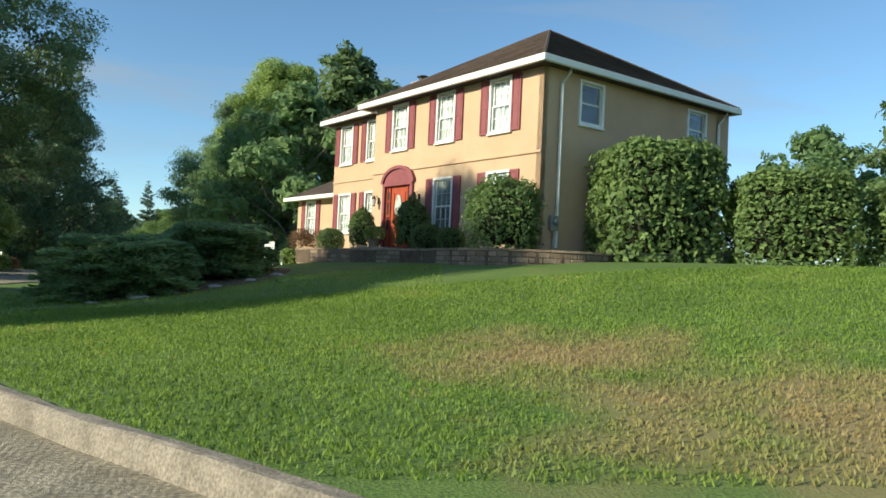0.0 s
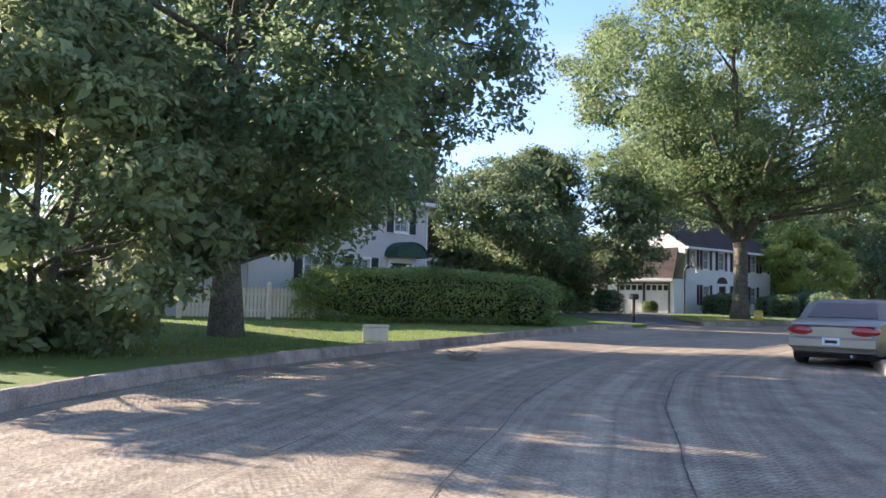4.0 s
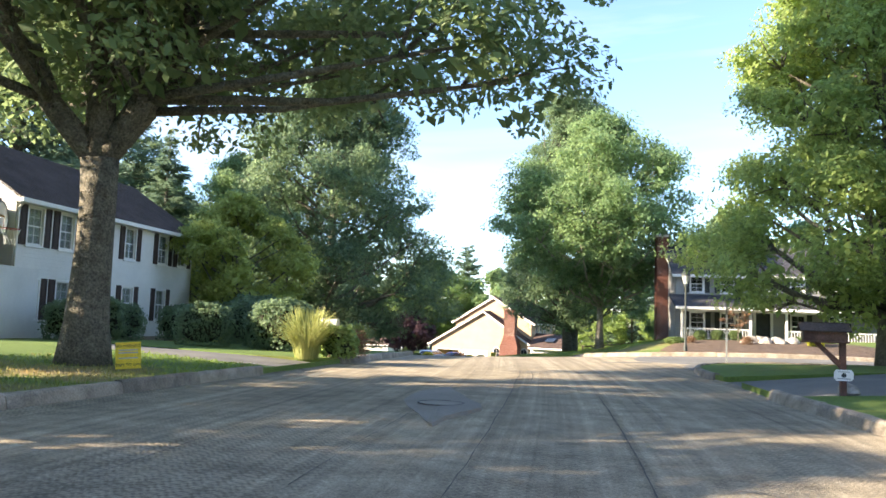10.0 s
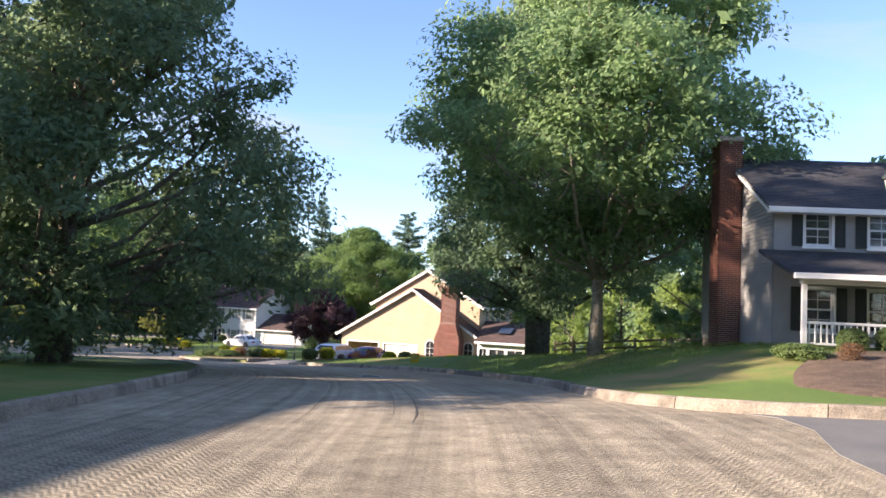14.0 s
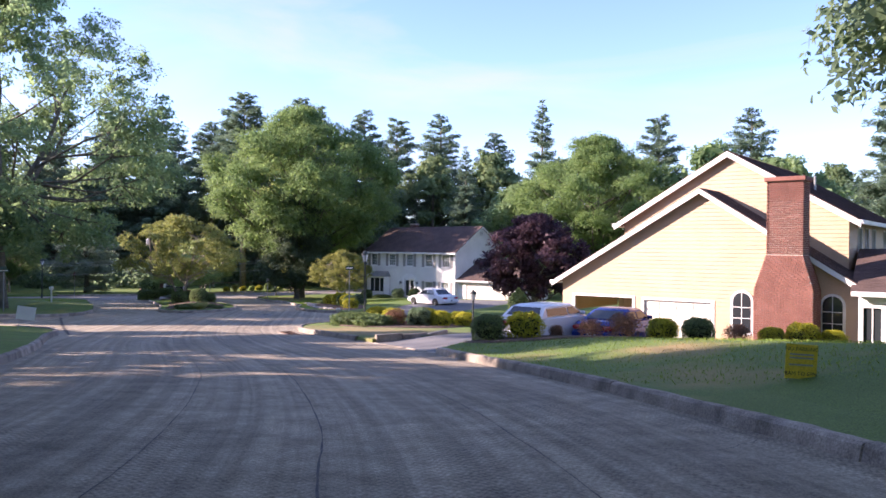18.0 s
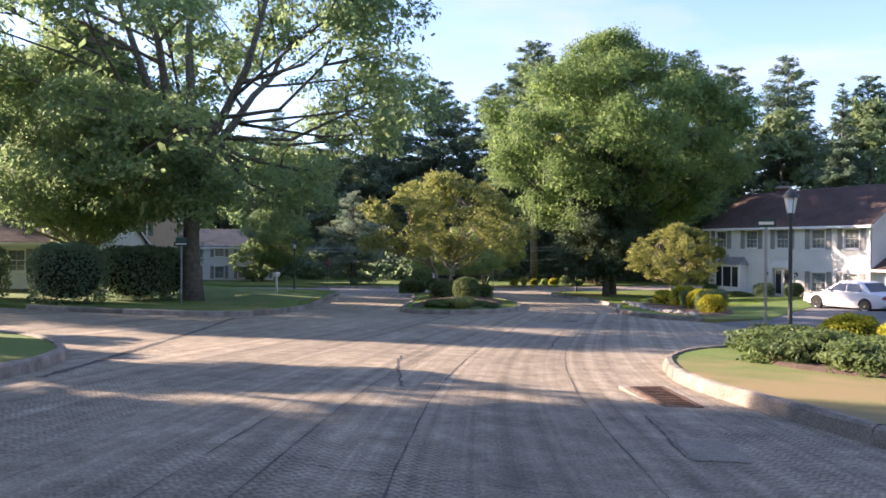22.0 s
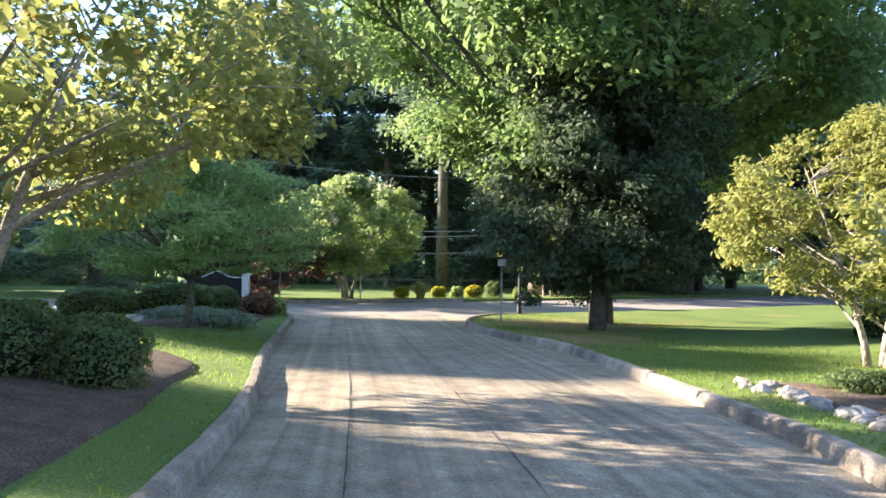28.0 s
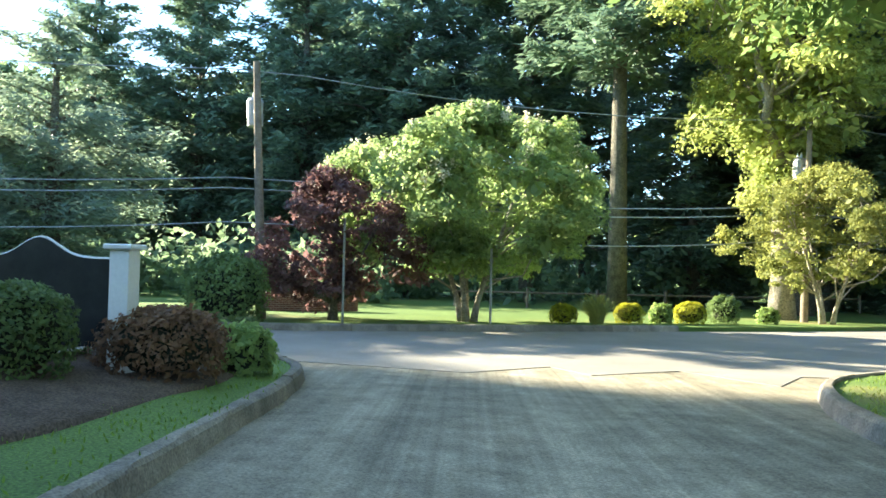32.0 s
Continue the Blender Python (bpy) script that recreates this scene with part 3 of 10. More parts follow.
RIGHT2 = [(150, 100), (30, 68), (0, 60.6), (-13, 59.6), (-15.8, 59.3), (-17.6, 58.3), (-18.4, 55.9), (-18.4, 52.6), (-18.1, 50.6), (-17.6, 44.6), (-17.1, 41.5), (-16.7, 37), (-16.4, 32), (-15.9, 27.5), (-15, 23.4),
          (-13.2, 19.9), (-11.4, 17.1), (-9.3, 13.7), (-7.2, 10.7), (-5.3, 8.3), (-4, 6.9), (-2.9, 5.9), (-1.6, 4.9), (6, -1.2), (20, -12.5), (40, -28.5), (62, -47)]
ISLAND = [(-71.6, 120.2), (-71.3, 122), (-72.2, 124.4), (-73.65, 126.5), (-76.45, 129.2), (-79.55, 131.7), (-84.05, 134.8), (-88.3, 138.0), (-92, 140.8), (-94.5, 142.7), (-96.3, 143.5), (-97.8, 143), (-98.4, 141.4),
          (-97, 138.6), (-93, 135), (-86, 129.6), (-79.5, 124.4), (-76, 121.2), (-73.6, 119.4), (-72.3, 119.4)]
DRIVE_B = [(-28.0, 35.3), (-27.9, 31), (-30.2, 31.3), (-34, 32.2), (-40, 31.4), (-40, 37), (-43.4, 45.9), (-39, 47.4), (-34, 40.6), (-31, 36.6)]
DRIVE_B2 = [(-28.7, 50.0), (-28.4, 45.6), (-31, 46.3), (-36, 47.6), (-36.5, 50.0), (-31, 49.6)]
DRIVE_H = [(-17.6, 44.6), (-18.1, 50.6), (-14, 51.2), (2, 52), (2, 46), (-14, 44.8)]
DRIVE_D = [(-42.2, 101.4), (-47.1, 105.4), (-46.0, 107.6), (-46.4, 114.6), (-35.0, 113.0), (-34.0, 111.2), (-37.4, 108.8), (-41.0, 106.4), (-42.8, 104.4)]
DRIVE_E = [(-57.0, 119.8), (-63.4, 126.2), (-62.4, 129), (-65.0, 138), (-65.2, 147.6), (-58.0, 147.1), (-56.6, 136), (-56.0, 124)]


def curve_chain(c, n=4):
    """A rounded line through the corners of a chain."""
    out = []
    for i in range(len(c) - 1):
        p0, p1, p2, p3 = (Vector(c[max(i - 1, 0)]), Vector(c[i]), Vector(c[i + 1]), Vector(c[min(i + 2, len(c) - 1)]))
        k = n if (p2 - p1).length < 14 else 1
        for j in range(k):
            u = j / k
            a = max((p2 - p0).length, 1e-3)
            b = max((p3 - p1).length, 1e-3)
            s = (p2 - p1).length
            t1, t2 = (p2 - p0) / a * s, (p3 - p1) / b * s
            q = (2 * u ** 3 - 3 * u * u + 1) * p1 + (u ** 3 - 2 * u * u + u) * t1 + (-2 * u ** 3 + 3 * u * u) * p2 + (u ** 3 - u * u) * t2
            out.append((q.x, q.y))
    out.append(tuple(c[-1]))
    return out


CL, CF, CM, CR, CR2 = [np.array(curve_chain(c)) for c in (LEFT, FAR, MAIN, RIGHT, RIGHT2)]
CI = np.array(curve_chain(ISLAND + [ISLAND[0]])[:-1])
ROADPOLY = np.vstack([CL, CF, CM, CR, CR2])
PROF_U = [-400, 0, 30, 46, 60, 72, 80, 87, 93, 105, 116, 127, 139, 149, 162, 175, 200, 600]
PROF_Z = [0, 0, .05, .18, .1, -.2, -.66, -1.1, -1.5, -2.4, -3.25, -3.9, -4.25, -4.6, -5.2, -5.5, -5.7, -5.7]
FU = np.arange(-400, 600, 1.0)
FZ = np.convolve(np.pad(np.interp(FU, PROF_U, PROF_Z), 4, mode="edge"), np.ones(9) / 9, "valid")


def zroad(x, y):
    x, y = np.asarray(x, float), np.asarray(y, float)
    return np.interp(0.9 * y - 0.43 * x, FU, FZ) + 0.42 * np.exp(-((x + 14) / 9) ** 2 - ((y - 67) / 7) ** 2)


def dist_to(x, y, chain):
    p = np.stack([np.ravel(x), np.ravel(y)], 1).astype(float)
    best = np.full(len(p), 1e9)
    for a, b in zip(chain[:-1], chain[1:]):
        d = b - a
        u = np.clip(((p - a) @ d) / max(d @ d, 1e-9), 0, 1)
        q = a + u[:, None] * d - p
        best = np.minimum(best, np.hypot(q[:, 0], q[:, 1]))
    return best


def inside(x, y, poly):
    x, y = np.ravel(x).astype(float), np.ravel(y).astype(float)
    r = np.zeros(len(x), bool)
    q = np.roll(poly, -1, 0)
    for (x0, y0), (x1, y1) in zip(poly, q):
        if y0 == y1:
            continue
        c = ((y0 > y) != (y1 > y)) & (x < (x1 - x0) * (y - y0) / (y1 - y0) + x0)
        r ^= c
    return r


def mound(x, y):
    x, y = np.ravel(x).astype(float), np.ravel(y).astype(float)
    dr, dl = dist_to(x, y, CR2), dist_to(x, y, CL)
    dR = dist_to(x, y, CR)
    right = np.minimum(dr, dR) < dl
    h = 1.75 * ss(0, 16, dr) * (1 - ss(33, 47, y)) * right
    h += 0.35 * ss(0, 6, dr) * ss(33, 47, y) * (1 - ss(56, 66, y)) * right
    h += (1.25 - 0.42 * ss(80, 90, y)) * ss(0, 6.5, dR) * ss(66, 78, y) * (1 - ss(92, 112, y + 0.25 * (x + 30))) * right
    h += 0.5 * ss(2, 14, dR) * ss(126, 146, y) * right * (1 - ss(70, 86, -x))
    h += 0.22 * ss(0, 8, dl) * (1 - ss(60, 80, y)) * ~right
    h += 24 * np.exp(-((x + 290) / 120) ** 2 - ((y - 170) / 140) ** 2) * ss(140, 190, -x)
    isl = inside(x, y, CI)
    di = dist_to(x, y, np.vstack([CI, CI[:1]]))
    return np.where(isl, 0.28 * ss(0, 3.2, di), h)


def zlawn(x, y):
    r = zroad(np.ravel(x), np.ravel(y)) + 0.15 + mound(x, y)
    return r if r.size > 1 else float(r[0])


def gz(x, y):
    return float(zlawn(x, y))


def build_ground():
    """One sheet to the horizon, cut along kerbs and drives."""
    from mathutils.geometry import delaunay_2d_cdt
    core = np.vstack([np.array(CL[20:-8]), np.array(CR[20:-4]), np.array(CR2[4:-4])])
    pts = []
    for step, lo, hi in ((1.6, 0, 26), (5.0, 26, 75), (18.0, 75, 260), (70.0, 260, 1600)):
        R = hi + 130
        gx, gy = np.meshgrid(np.arange(-45 - R, -45 + R, step), np.arange(75 - R, 75 + R, step))
        gx, gy = gx.ravel() + RNG.uniform(-.2, .2, gx.size) * step, gy.ravel() + RNG.uniform(-.2, .2, gy.size) * step
        d = np.full(gx.size, 1e9)
        for k in range(0, len(core), 3):
            d = np.minimum(d, np.hypot(gx - core[k, 0], gy - core[k, 1]))
        keep = (d >= lo) & (d < hi)
        pts += list(zip(gx[keep], gy[keep]))
    edges = []
    polys = {"road": ROADPOLY, "island": CI}
    for nm, p in (("b", DRIVE_B), ("b2", DRIVE_B2), ("h", DRIVE_H), ("d", DRIVE_D), ("e", DRIVE_E)):
        polys[nm] = np.array(p, float)
    for p in polys.values():
        k = len(pts)
        pts += [tuple(q) for q in p]
        edges += [(k + i, k + (i + 1) % len(p)) for i in range(len(p))]
    v, _, f, *_ = delaunay_2d_cdt([Vector(p) for p in pts], edges, [], 0, 1e-4)
    V = np.array([tuple(q) for q in v])
    F = np.array([tuple(q) for q in f if len(q) == 3])
    c = V[F].mean(1)
    isl = inside(c[:, 0], c[:, 1], CI)
    road = inside(c[:, 0], c[:, 1], ROADPOLY) & ~isl
    drive = np.zeros(len(F), bool)
    for nm in ("b", "b2", "h", "d", "e"):
        drive |= inside(c[:, 0], c[:, 1], polys[nm])
    drive &= ~road & ~isl
    side = road & inside(c[:, 0], c[:, 1], np.array([(-20.9, 66.9), (-18.3, 55.5), (160, 80), (160, 140)], float))
    old = road & inside(c[:, 0], c[:, 1], np.array([(-99.2, 131), (-98.9, 143), (-92.4, 149.6), (-88, 164), (-45, 390), (-70, 390), (-145, 50), (-120, 50)], float))
    road &= ~side & ~old
    lawn = ~road & ~drive & ~side & ~old
    allroad = np.vstack([ROADPOLY, ROADPOLY[:1]])

    def sheet(mask, zf, skirt):
        fs = F[mask]
        idx, inv = np.unique(fs.ravel(), return_inverse=True)
        P = V[idx]
        z = zf(P[:, 0], P[:, 1])
        me = Mesh()
        me.v = [(a, b, d) for (a, b), d in zip(P, z)]
        me.f = [tuple(q) for q in inv.reshape(-1, 3)]
        if skirt:
            cnt = {}
            for q in me.f:
                for i in range(3):
                    e = (q[i], q[(i + 1) % 3])
                    cnt[e] = 1
            k = len(me.v)
            me.v += [(a, b, d - skirt) for a, b, d in me.v[:k]]
            me.f += [(b, a, a + k, b + k) for a, b in cnt if (b, a) not in cnt]
        return me

    def up(me):
        for p in me.polygons[:1]:
            if p.normal.z < 0:
                me.flip_normals()
        return me

    g = sheet(lawn, zlawn, 0.45).data("ground")
    solo("ground", up(g), M_LAWN, "mown green lawn with dry yellow patches", "lawn", kind="structure")
    rm = up(sheet(road, lambda x, y: zroad(x, y), 0).data("road"))
    lane = rm.uv_layers.new(name="lane")
    path = np.array([(METRES * r[1], METRES * r[2]) for r in ROWS])
    path = np.vstack([path[0] + (path[0] - path[4]) * 12, path, path[-1] + (path[-1] - path[-4]) * 12])
    cum = np.concatenate([[0], np.cumsum(np.hypot(*np.diff(path, axis=0).T))])
    co = np.array([q.co[:2] for q in rm.vertices])
    best, S, D = np.full(len(co), 1e9), np.zeros(len(co)), np.zeros(len(co))
    for i in range(len(path) - 1):
        a, d = path[i], path[i + 1] - path[i]
        u = np.clip(((co - a) @ d) / (d @ d), 0, 1)
        q = co - (a + u[:, None] * d)
        r = np.hypot(q[:, 0], q[:, 1])
        sgn = np.sign(d[0] * q[:, 1] - d[1] * q[:, 0])
        hit = r < best
        best[hit], S[hit], D[hit] = r[hit], (cum[i] + u * math.sqrt(d @ d))[hit], (sgn * r)[hit]
    uvs = np.zeros((len(rm.loops), 2))
    li = np.array([q.vertex_index for q in rm.loops])
    uvs[:, 0], uvs[:, 1] = S[li], D[li]
    lane.data.foreach_set("uv", uvs.ravel())
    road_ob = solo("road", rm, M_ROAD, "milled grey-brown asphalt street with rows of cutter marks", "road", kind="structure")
    for nm, msk, mt, lab in (("side_street", side, M_DRIVE, "dark unmilled asphalt of the side street"), ("main_road", old, M_OLD, "worn pale grey asphalt of the main road")):
        solo(nm, up(sheet(msk, lambda x, y: zroad(x, y) + 0.012, 0.2).data(nm)), mt, lab, "road", kind="structure")
    dr = up(sheet(drive, lambda x, y: zroad(x, y) + (0.13 + mound(x, y)) * ss(0, 2.4, dist_to(x, y, allroad)) - 0.005, 0.3).data("driveway"))
    solo("driveway", dr, M_DRIVE, "dark asphalt driveways leading off the street", "driveway", kind="structure")
    return road_ob, path


road_object, LANE = build_ground()


def kerb_chain(name, chain, skip=(), lo=0, hi=None, h=0.195):
    """Concrete kerb in blocks, standing on the lawn side of the line; lowered where a drive crosses."""
    root = thing(name, "weathered tan concrete kerb along the street edge", "kerb", kind="structure")
    c = np.array(chain[lo:hi], float)
    seg = np.hypot(*np.diff(c, axis=0).T)
    cum = np.concatenate([[0], np.cumsum(seg)])
    L = cum[-1]
    s = 0.0
    rng = np.random.default_rng(len(chain))
    while s < L - 0.3:
        e = min(s + rng.uniform(2.3, 3.1), L)
        ts = np.linspace(s + 0.006, e - 0.006, 9)
        px, py = np.interp(ts, cum, c[:, 0]), np.interp(ts, cum, c[:, 1])
        mid = (px[4], py[4])
        low = any(math.hypot(mid[0] - a, mid[1] - b) < r for a, b, r in skip)
        tx, ty = np.gradient(px), np.gradient(py)
        n = np.hypot(tx, ty)
        nx, ny = ty / n, -tx / n
        hh = 0.025 if low else h + rng.uniform(-.012, .012)
        j = rng.uniform(-.006, .006)
        m = Mesh()
        prof = [(0.0, -0.25), (0.0, 0.0), (-0.03, hh - 0.04), (-0.06, hh - 0.008), (-0.085, hh), (-0.17, hh), (-0.19, hh - 0.02), (-0.19, -0.25)]
        for i in range(9):
            z = float(zroad(px[i], py[i]))
            for d, q in prof:
                w = rng.normal(0, 0.004)
                m.v.append((px[i] + nx[i] * (d + 0.075 + j + w), py[i] + ny[i] * (d + 0.075 + j + w), z + q + rng.normal(0, 0.004)))
        k = len(prof)
        for i in range(8):
            for q in range(k):
                r = (q + 1) % k
                m.f.append((i * k + q, i * k + r, (i + 1) * k + r, (i + 1) * k + q))
        m.f += [tuple(range(k)), tuple(range(9 * k - 1, 8 * k - 1, -1))]
        part("kerb_block", m, M_KERB, root)
        s = e
    return root

# ---- kerbs ----
kerb_chain("kerb_left", CL, [(-27.9, 33.2, 2.6), (-28.5, 47.8, 2.7)], 8, -4)
kerb_chain("kerb_far", CF, [], 4, -4)
kerb_chain("kerb_main", CM, [], 2, -6)
kerb_chain("kerb_right", CR, [(-44.7, 103.4, 3.6), (-60.2, 123, 5.4)], 8, -1)
kerb_chain("kerb_near", CR2, [(-17.8, 47.6, 3.2)], 3, -2)
kerb_chain("kerb_island", np.vstack([CI, CI[:1]]))

# ---- houses ----
CACHE = {}


def cells(w, h, holes):
    xs = sorted({0.0, w, *[a for q in holes for a in (q[0], q[0] + q[2])]})
    zs = sorted({0.0, h, *[a for q in holes for a in (q[1], q[1] + q[3])]})
    for x0, x1 in zip(xs, xs[1:]):
        run = None
        for z0, z1 in zip(zs, zs[1:]):
            cx, cz = (x0 + x1) / 2, (z0 + z1) / 2
            solid = not any(a < cx < a + ww and b < cz < b + hh for a, b, ww, hh in holes)
            if solid:
                run = (run[0], z1) if run else (z0, z1)
            if run and (not solid or z1 == zs[-1]):
                yield x0, run[0], x1, run[1]
                run = None


def wall(house, name, frame_m, w, h, holes, mat, siding=0.0, top=None, th=0.18):
    """A wall with openings right through it. top: outline above h, as (x, z) points from the right end to the left end (a gable).
    siding: the height of a lapped board, or 0 for plaster."""
    m = Mesh()
    for x0, z0, x1, z1 in cells(w, h, holes):
        m.box(x0, 0, z0, x1, th, z1, frame_m)
    if top:
        poly = [(0, 0, h), (w, 0, h)] + [(a, 0, b) for a, b in top]
        m.slab(poly, (0, th, 0), frame_m)
    ob = part(name, m, mat, house)
    if siding:
        s = Mesh()
        zmax = max([h] + [b for _, b in (top or [])])
        out = [(0, h), (w, h)] + list(top or [])
        z = 0.0
        while z < zmax - 0.02:
            z1 = min(z + siding, zmax)
            spans = [(0.0, w)]
            if z >= h - 0.01:
                zc = (z + z1) / 2
                xsx = []
                for (a, b), (c, d) in zip(out, out[1:] + out[:1]):
                    if (b > zc) != (d > zc):
                        xsx.append(a + (c - a) * (zc - b) / (d - b))
                xsx.sort()
                spans = list(zip(xsx[::2], xsx[1::2]))
            for a, b, ww, hh in holes:
                if b < z1 - 0.01 and b + hh > z + 0.01:
                    nxt = []
                    for p, q in spans:
                        if a > p:
                            nxt.append((p, min(q, a)))
                        if a + ww < q:
                            nxt.append((max(p, a + ww), q))
                    spans = [(p, q) for p, q in nxt if q - p > 0.02]
            for p, q in spans:
                s.add([(p, -0.022, z), (q, -0.022, z), (q, -0.004, z1), (p, -0.004, z1), (p, 0.0, z), (q, 0.0, z)],
                      [(0, 1, 2, 3), (0, 4, 5, 1)], frame_m)
            z = z1
        me = s.data("siding")
        part("siding", me, mat, ob, kind="stuff")
    return ob


def window_meshes(w, h, rows, cols, casing):
    key = (round(w, 2), round(h, 2), rows, cols, casing)
    if key in CACHE:
        return CACHE[key]
    f = Mesh()
    c = casing
    f.box(-c, -0.05, -c, 0, 0.07, h + c).box(w, -0.05, -c, w + c, 0.07, h + c).box(0, -0.05, h, w, 0.07, h + c).box(0, -0.05, -c, w, 0.07, 0)
    sill = Mesh().box(-c - 0.03, -0.09, -c - 0.04, w + c + 0.03, 0.0, -c, b=0.008)
    sash = []
    for z0, z1, y in ((0, h / 2 + 0.02, 0.035), (h / 2 - 0.02, h, 0.06)):
        q = Mesh()
        t = 0.045
        q.box(0, y - 0.015, z0, t, y + 0.015, z1).box(w - t, y - 0.015, z0, w, y + 0.015, z1).box(t, y - 0.015, z0, w - t, y + 0.015, z0 + t).box(t, y - 0.015, z1 - t, w - t, y + 0.015, z1)
        for i in range(1, cols):
            x = t + (w - 2 * t) * i / cols
            q.box(x - 0.009, y - 0.01, z0 + t, x + 0.009, y + 0.01, z1 - t)
        for i in range(1, rows):
            z = z0 + t + (z1 - z0 - 2 * t) * i / rows
            q.box(t, y - 0.009, z - 0.009, w - t, y + 0.009, z + 0.009)
        sash.append(fix(q.data("sash")))
    pane = Mesh().box(0.02, 0.048, 0.02, w - 0.02, 0.052, h - 0.02)
    cur = Mesh()
    n = 14
    for i in range(n):
        x0, x1 = w * i / n, w * (i + 1) / n
        y0, y1 = (0.11, 0.135) if i % 2 else (0.135, 0.11)
        cur.add([(x0, y0, 0), (x1, y1, 0), (x1, y1, h), (x0, y0, h)], [(0, 1, 2, 3)])
    CACHE[key] = [fix(f.data("window_frame")), fix(sill.data("window_sill")), sash, fix(pane.data("pane")), cur.data("curtain")]
    for me, ma in zip((CACHE[key][0], CACHE[key][1], *sash, CACHE[key][3], CACHE[key][4]), (M_TRIM, M_TRIM, M_TRIM, M_TRIM, M_GLASS, M_CURTAIN)):
        me.materials.append(ma)
    return CACHE[key]


def window(house, fm, x, z, w, h, rows=2, cols=3, casing=0.07, curtain=True):
    fr, sill, sash, pane, cur = window_meshes(w, h, rows, cols, casing)
    m = fm @ at(x, 0, z)
    win = part("window", fr, M_TRIM, house, m=m)
    part("window_sill", sill, M_TRIM, win)
    for s in sash:
        part("sash", s, M_TRIM, win)
    p = part("pane", pane, M_GLASS, win)
    p.visible_shadow = False
    if curtain:
        part("curtain", cur, M_CURTAIN, win)
    return win


def shutter(house, fm, x, z, w, h, mat, louvre=False):
    key = ("sh", round(w, 2), round(h, 2), mat.name)
    if key not in CACHE:
        m = Mesh()
        t = 0.05
        m.box(0, -0.055, 0, t, -0.015, h).box(w - t, -0.055, 0, w, -0.015, h).box(t, -0.055, 0, w - t, -0.015, t * 1.4).box(t, -0.055, h - t * 1.4, w - t, -0.015, h)
        m.box(t, -0.055, h * 0.5 - t * 0.6, w - t, -0.015, h * 0.5 + t * 0.6)
        for a, b in ((t * 1.4, h * 0.5 - t * 0.6), (h * 0.5 + t * 0.6, h - t * 1.4)):
            m.box(t, -0.04, a, w - t, -0.02, b)
            m.box(t + 0.03, -0.05, a + 0.03, w - t - 0.03, -0.04, b - 0.03)
        me = fix(m.data("shutter"))
        me.materials.append(mat)
        CACHE[key] = me
    part("shutter", CACHE[key], mat, house, m=fm @ at(x, 0, z))


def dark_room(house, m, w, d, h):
    """A plinth below, and a near-black box inside that paints the dimness of a room behind the windows."""
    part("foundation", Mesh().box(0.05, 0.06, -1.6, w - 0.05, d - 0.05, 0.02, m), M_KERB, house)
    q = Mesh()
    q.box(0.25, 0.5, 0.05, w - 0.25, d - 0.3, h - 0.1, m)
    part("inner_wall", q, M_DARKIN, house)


def shingle_roof(house, name, quads, mat, th=0.09, courses=0.14):
    """Roof planes as slabs with stepped courses. quads: eave left, eave right, ridge right, ridge left."""
    for q in quads:
        a, b, c, d = [Vector(p) for p in q]
        nrm = (b - a).cross(d - a).normalized()
        if nrm.z < 0:
            nrm = -nrm
        m = Mesh()
        m.slab([a, b, c, d] if (c - d).length > 0.05 else [a, b, c], -nrm * th)
        ob = part(name, m, mat, house)
        n = max(4, int(((d - a).length) / courses))
        s = Mesh()
        for i in range(n):
            u0, u1 = i / n, (i + 1) / n
            p0, p1, p2, p3 = a.lerp(d, u0), b.lerp(c, u0), b.lerp(c, u1), a.lerp(d, u1)
            lift0, lift1 = nrm * 0.018, nrm * 0.004
            s.add([p0 + lift0, p1 + lift0, p2 + lift1, p3 + lift1, p0, p1], [(0, 1, 2, 3), (4, 5, 1, 0)])
        part("shingles", s.data("shingles"), mat, ob, kind="stuff")


def gable_roof(house, x0, x1, y0, y1, ze, zr, yr, mat, over=0.35, rake=0.25):
    """Ridge along x. yr: where the ridge stands in depth."""
    k0, k1 = (zr - ze) / (yr - y0), (zr - ze) / (y1 - yr)
    f, b = (y0 - over, ze - over * k0), (y1 + over, ze - over * k1)
    X0, X1 = x0 - rake, x1 + rake
    l = 0.09
    shingle_roof(house, "roof", [[(X0, f[0], f[1] + l), (X1, f[0], f[1] + l), (X1, yr, zr + l), (X0, yr, zr + l)],
                                 [(X1, b[0], b[1] + l), (X0, b[0], b[1] + l), (X0, yr, zr + l), (X1, yr, zr + l)]], mat)
    t = Mesh()
    for (yy, zz), s in ((f, -1), (b, 1)):
        t = Mesh().box(X0, min(yy, yy + s * 0.10), zz - 0.10, X1, max(yy, yy + s * 0.10), zz + 0.06, b=0.01)
        part("gutter", t, M_TRIM, house)
        t = Mesh().box(X0 + 0.05, min(yy, yy - s * over), zz - 0.10, X1 - 0.05, max(yy, yy - s * over), zz - 0.075)
        part("soffit", t, M_TRIM, house)
    for xx in (X0, X1 - 0.03):
        r = Mesh()
        r.slab([(xx, f[0], f[1] - 0.12), (xx, yr, zr - 0.12), (xx, b[0], b[1] - 0.12), (xx, b[0], b[1] + 0.08), (xx, yr, zr + 0.08), (xx, f[0], f[1] + 0.08)], (0.03, 0, 0))
        part("rake_board", r, M_TRIM, house)


def downspout(house, pts):
    part("downspout", Mesh().tube(pts, 0.045, 8), M_TRIM, house, smooth=True)


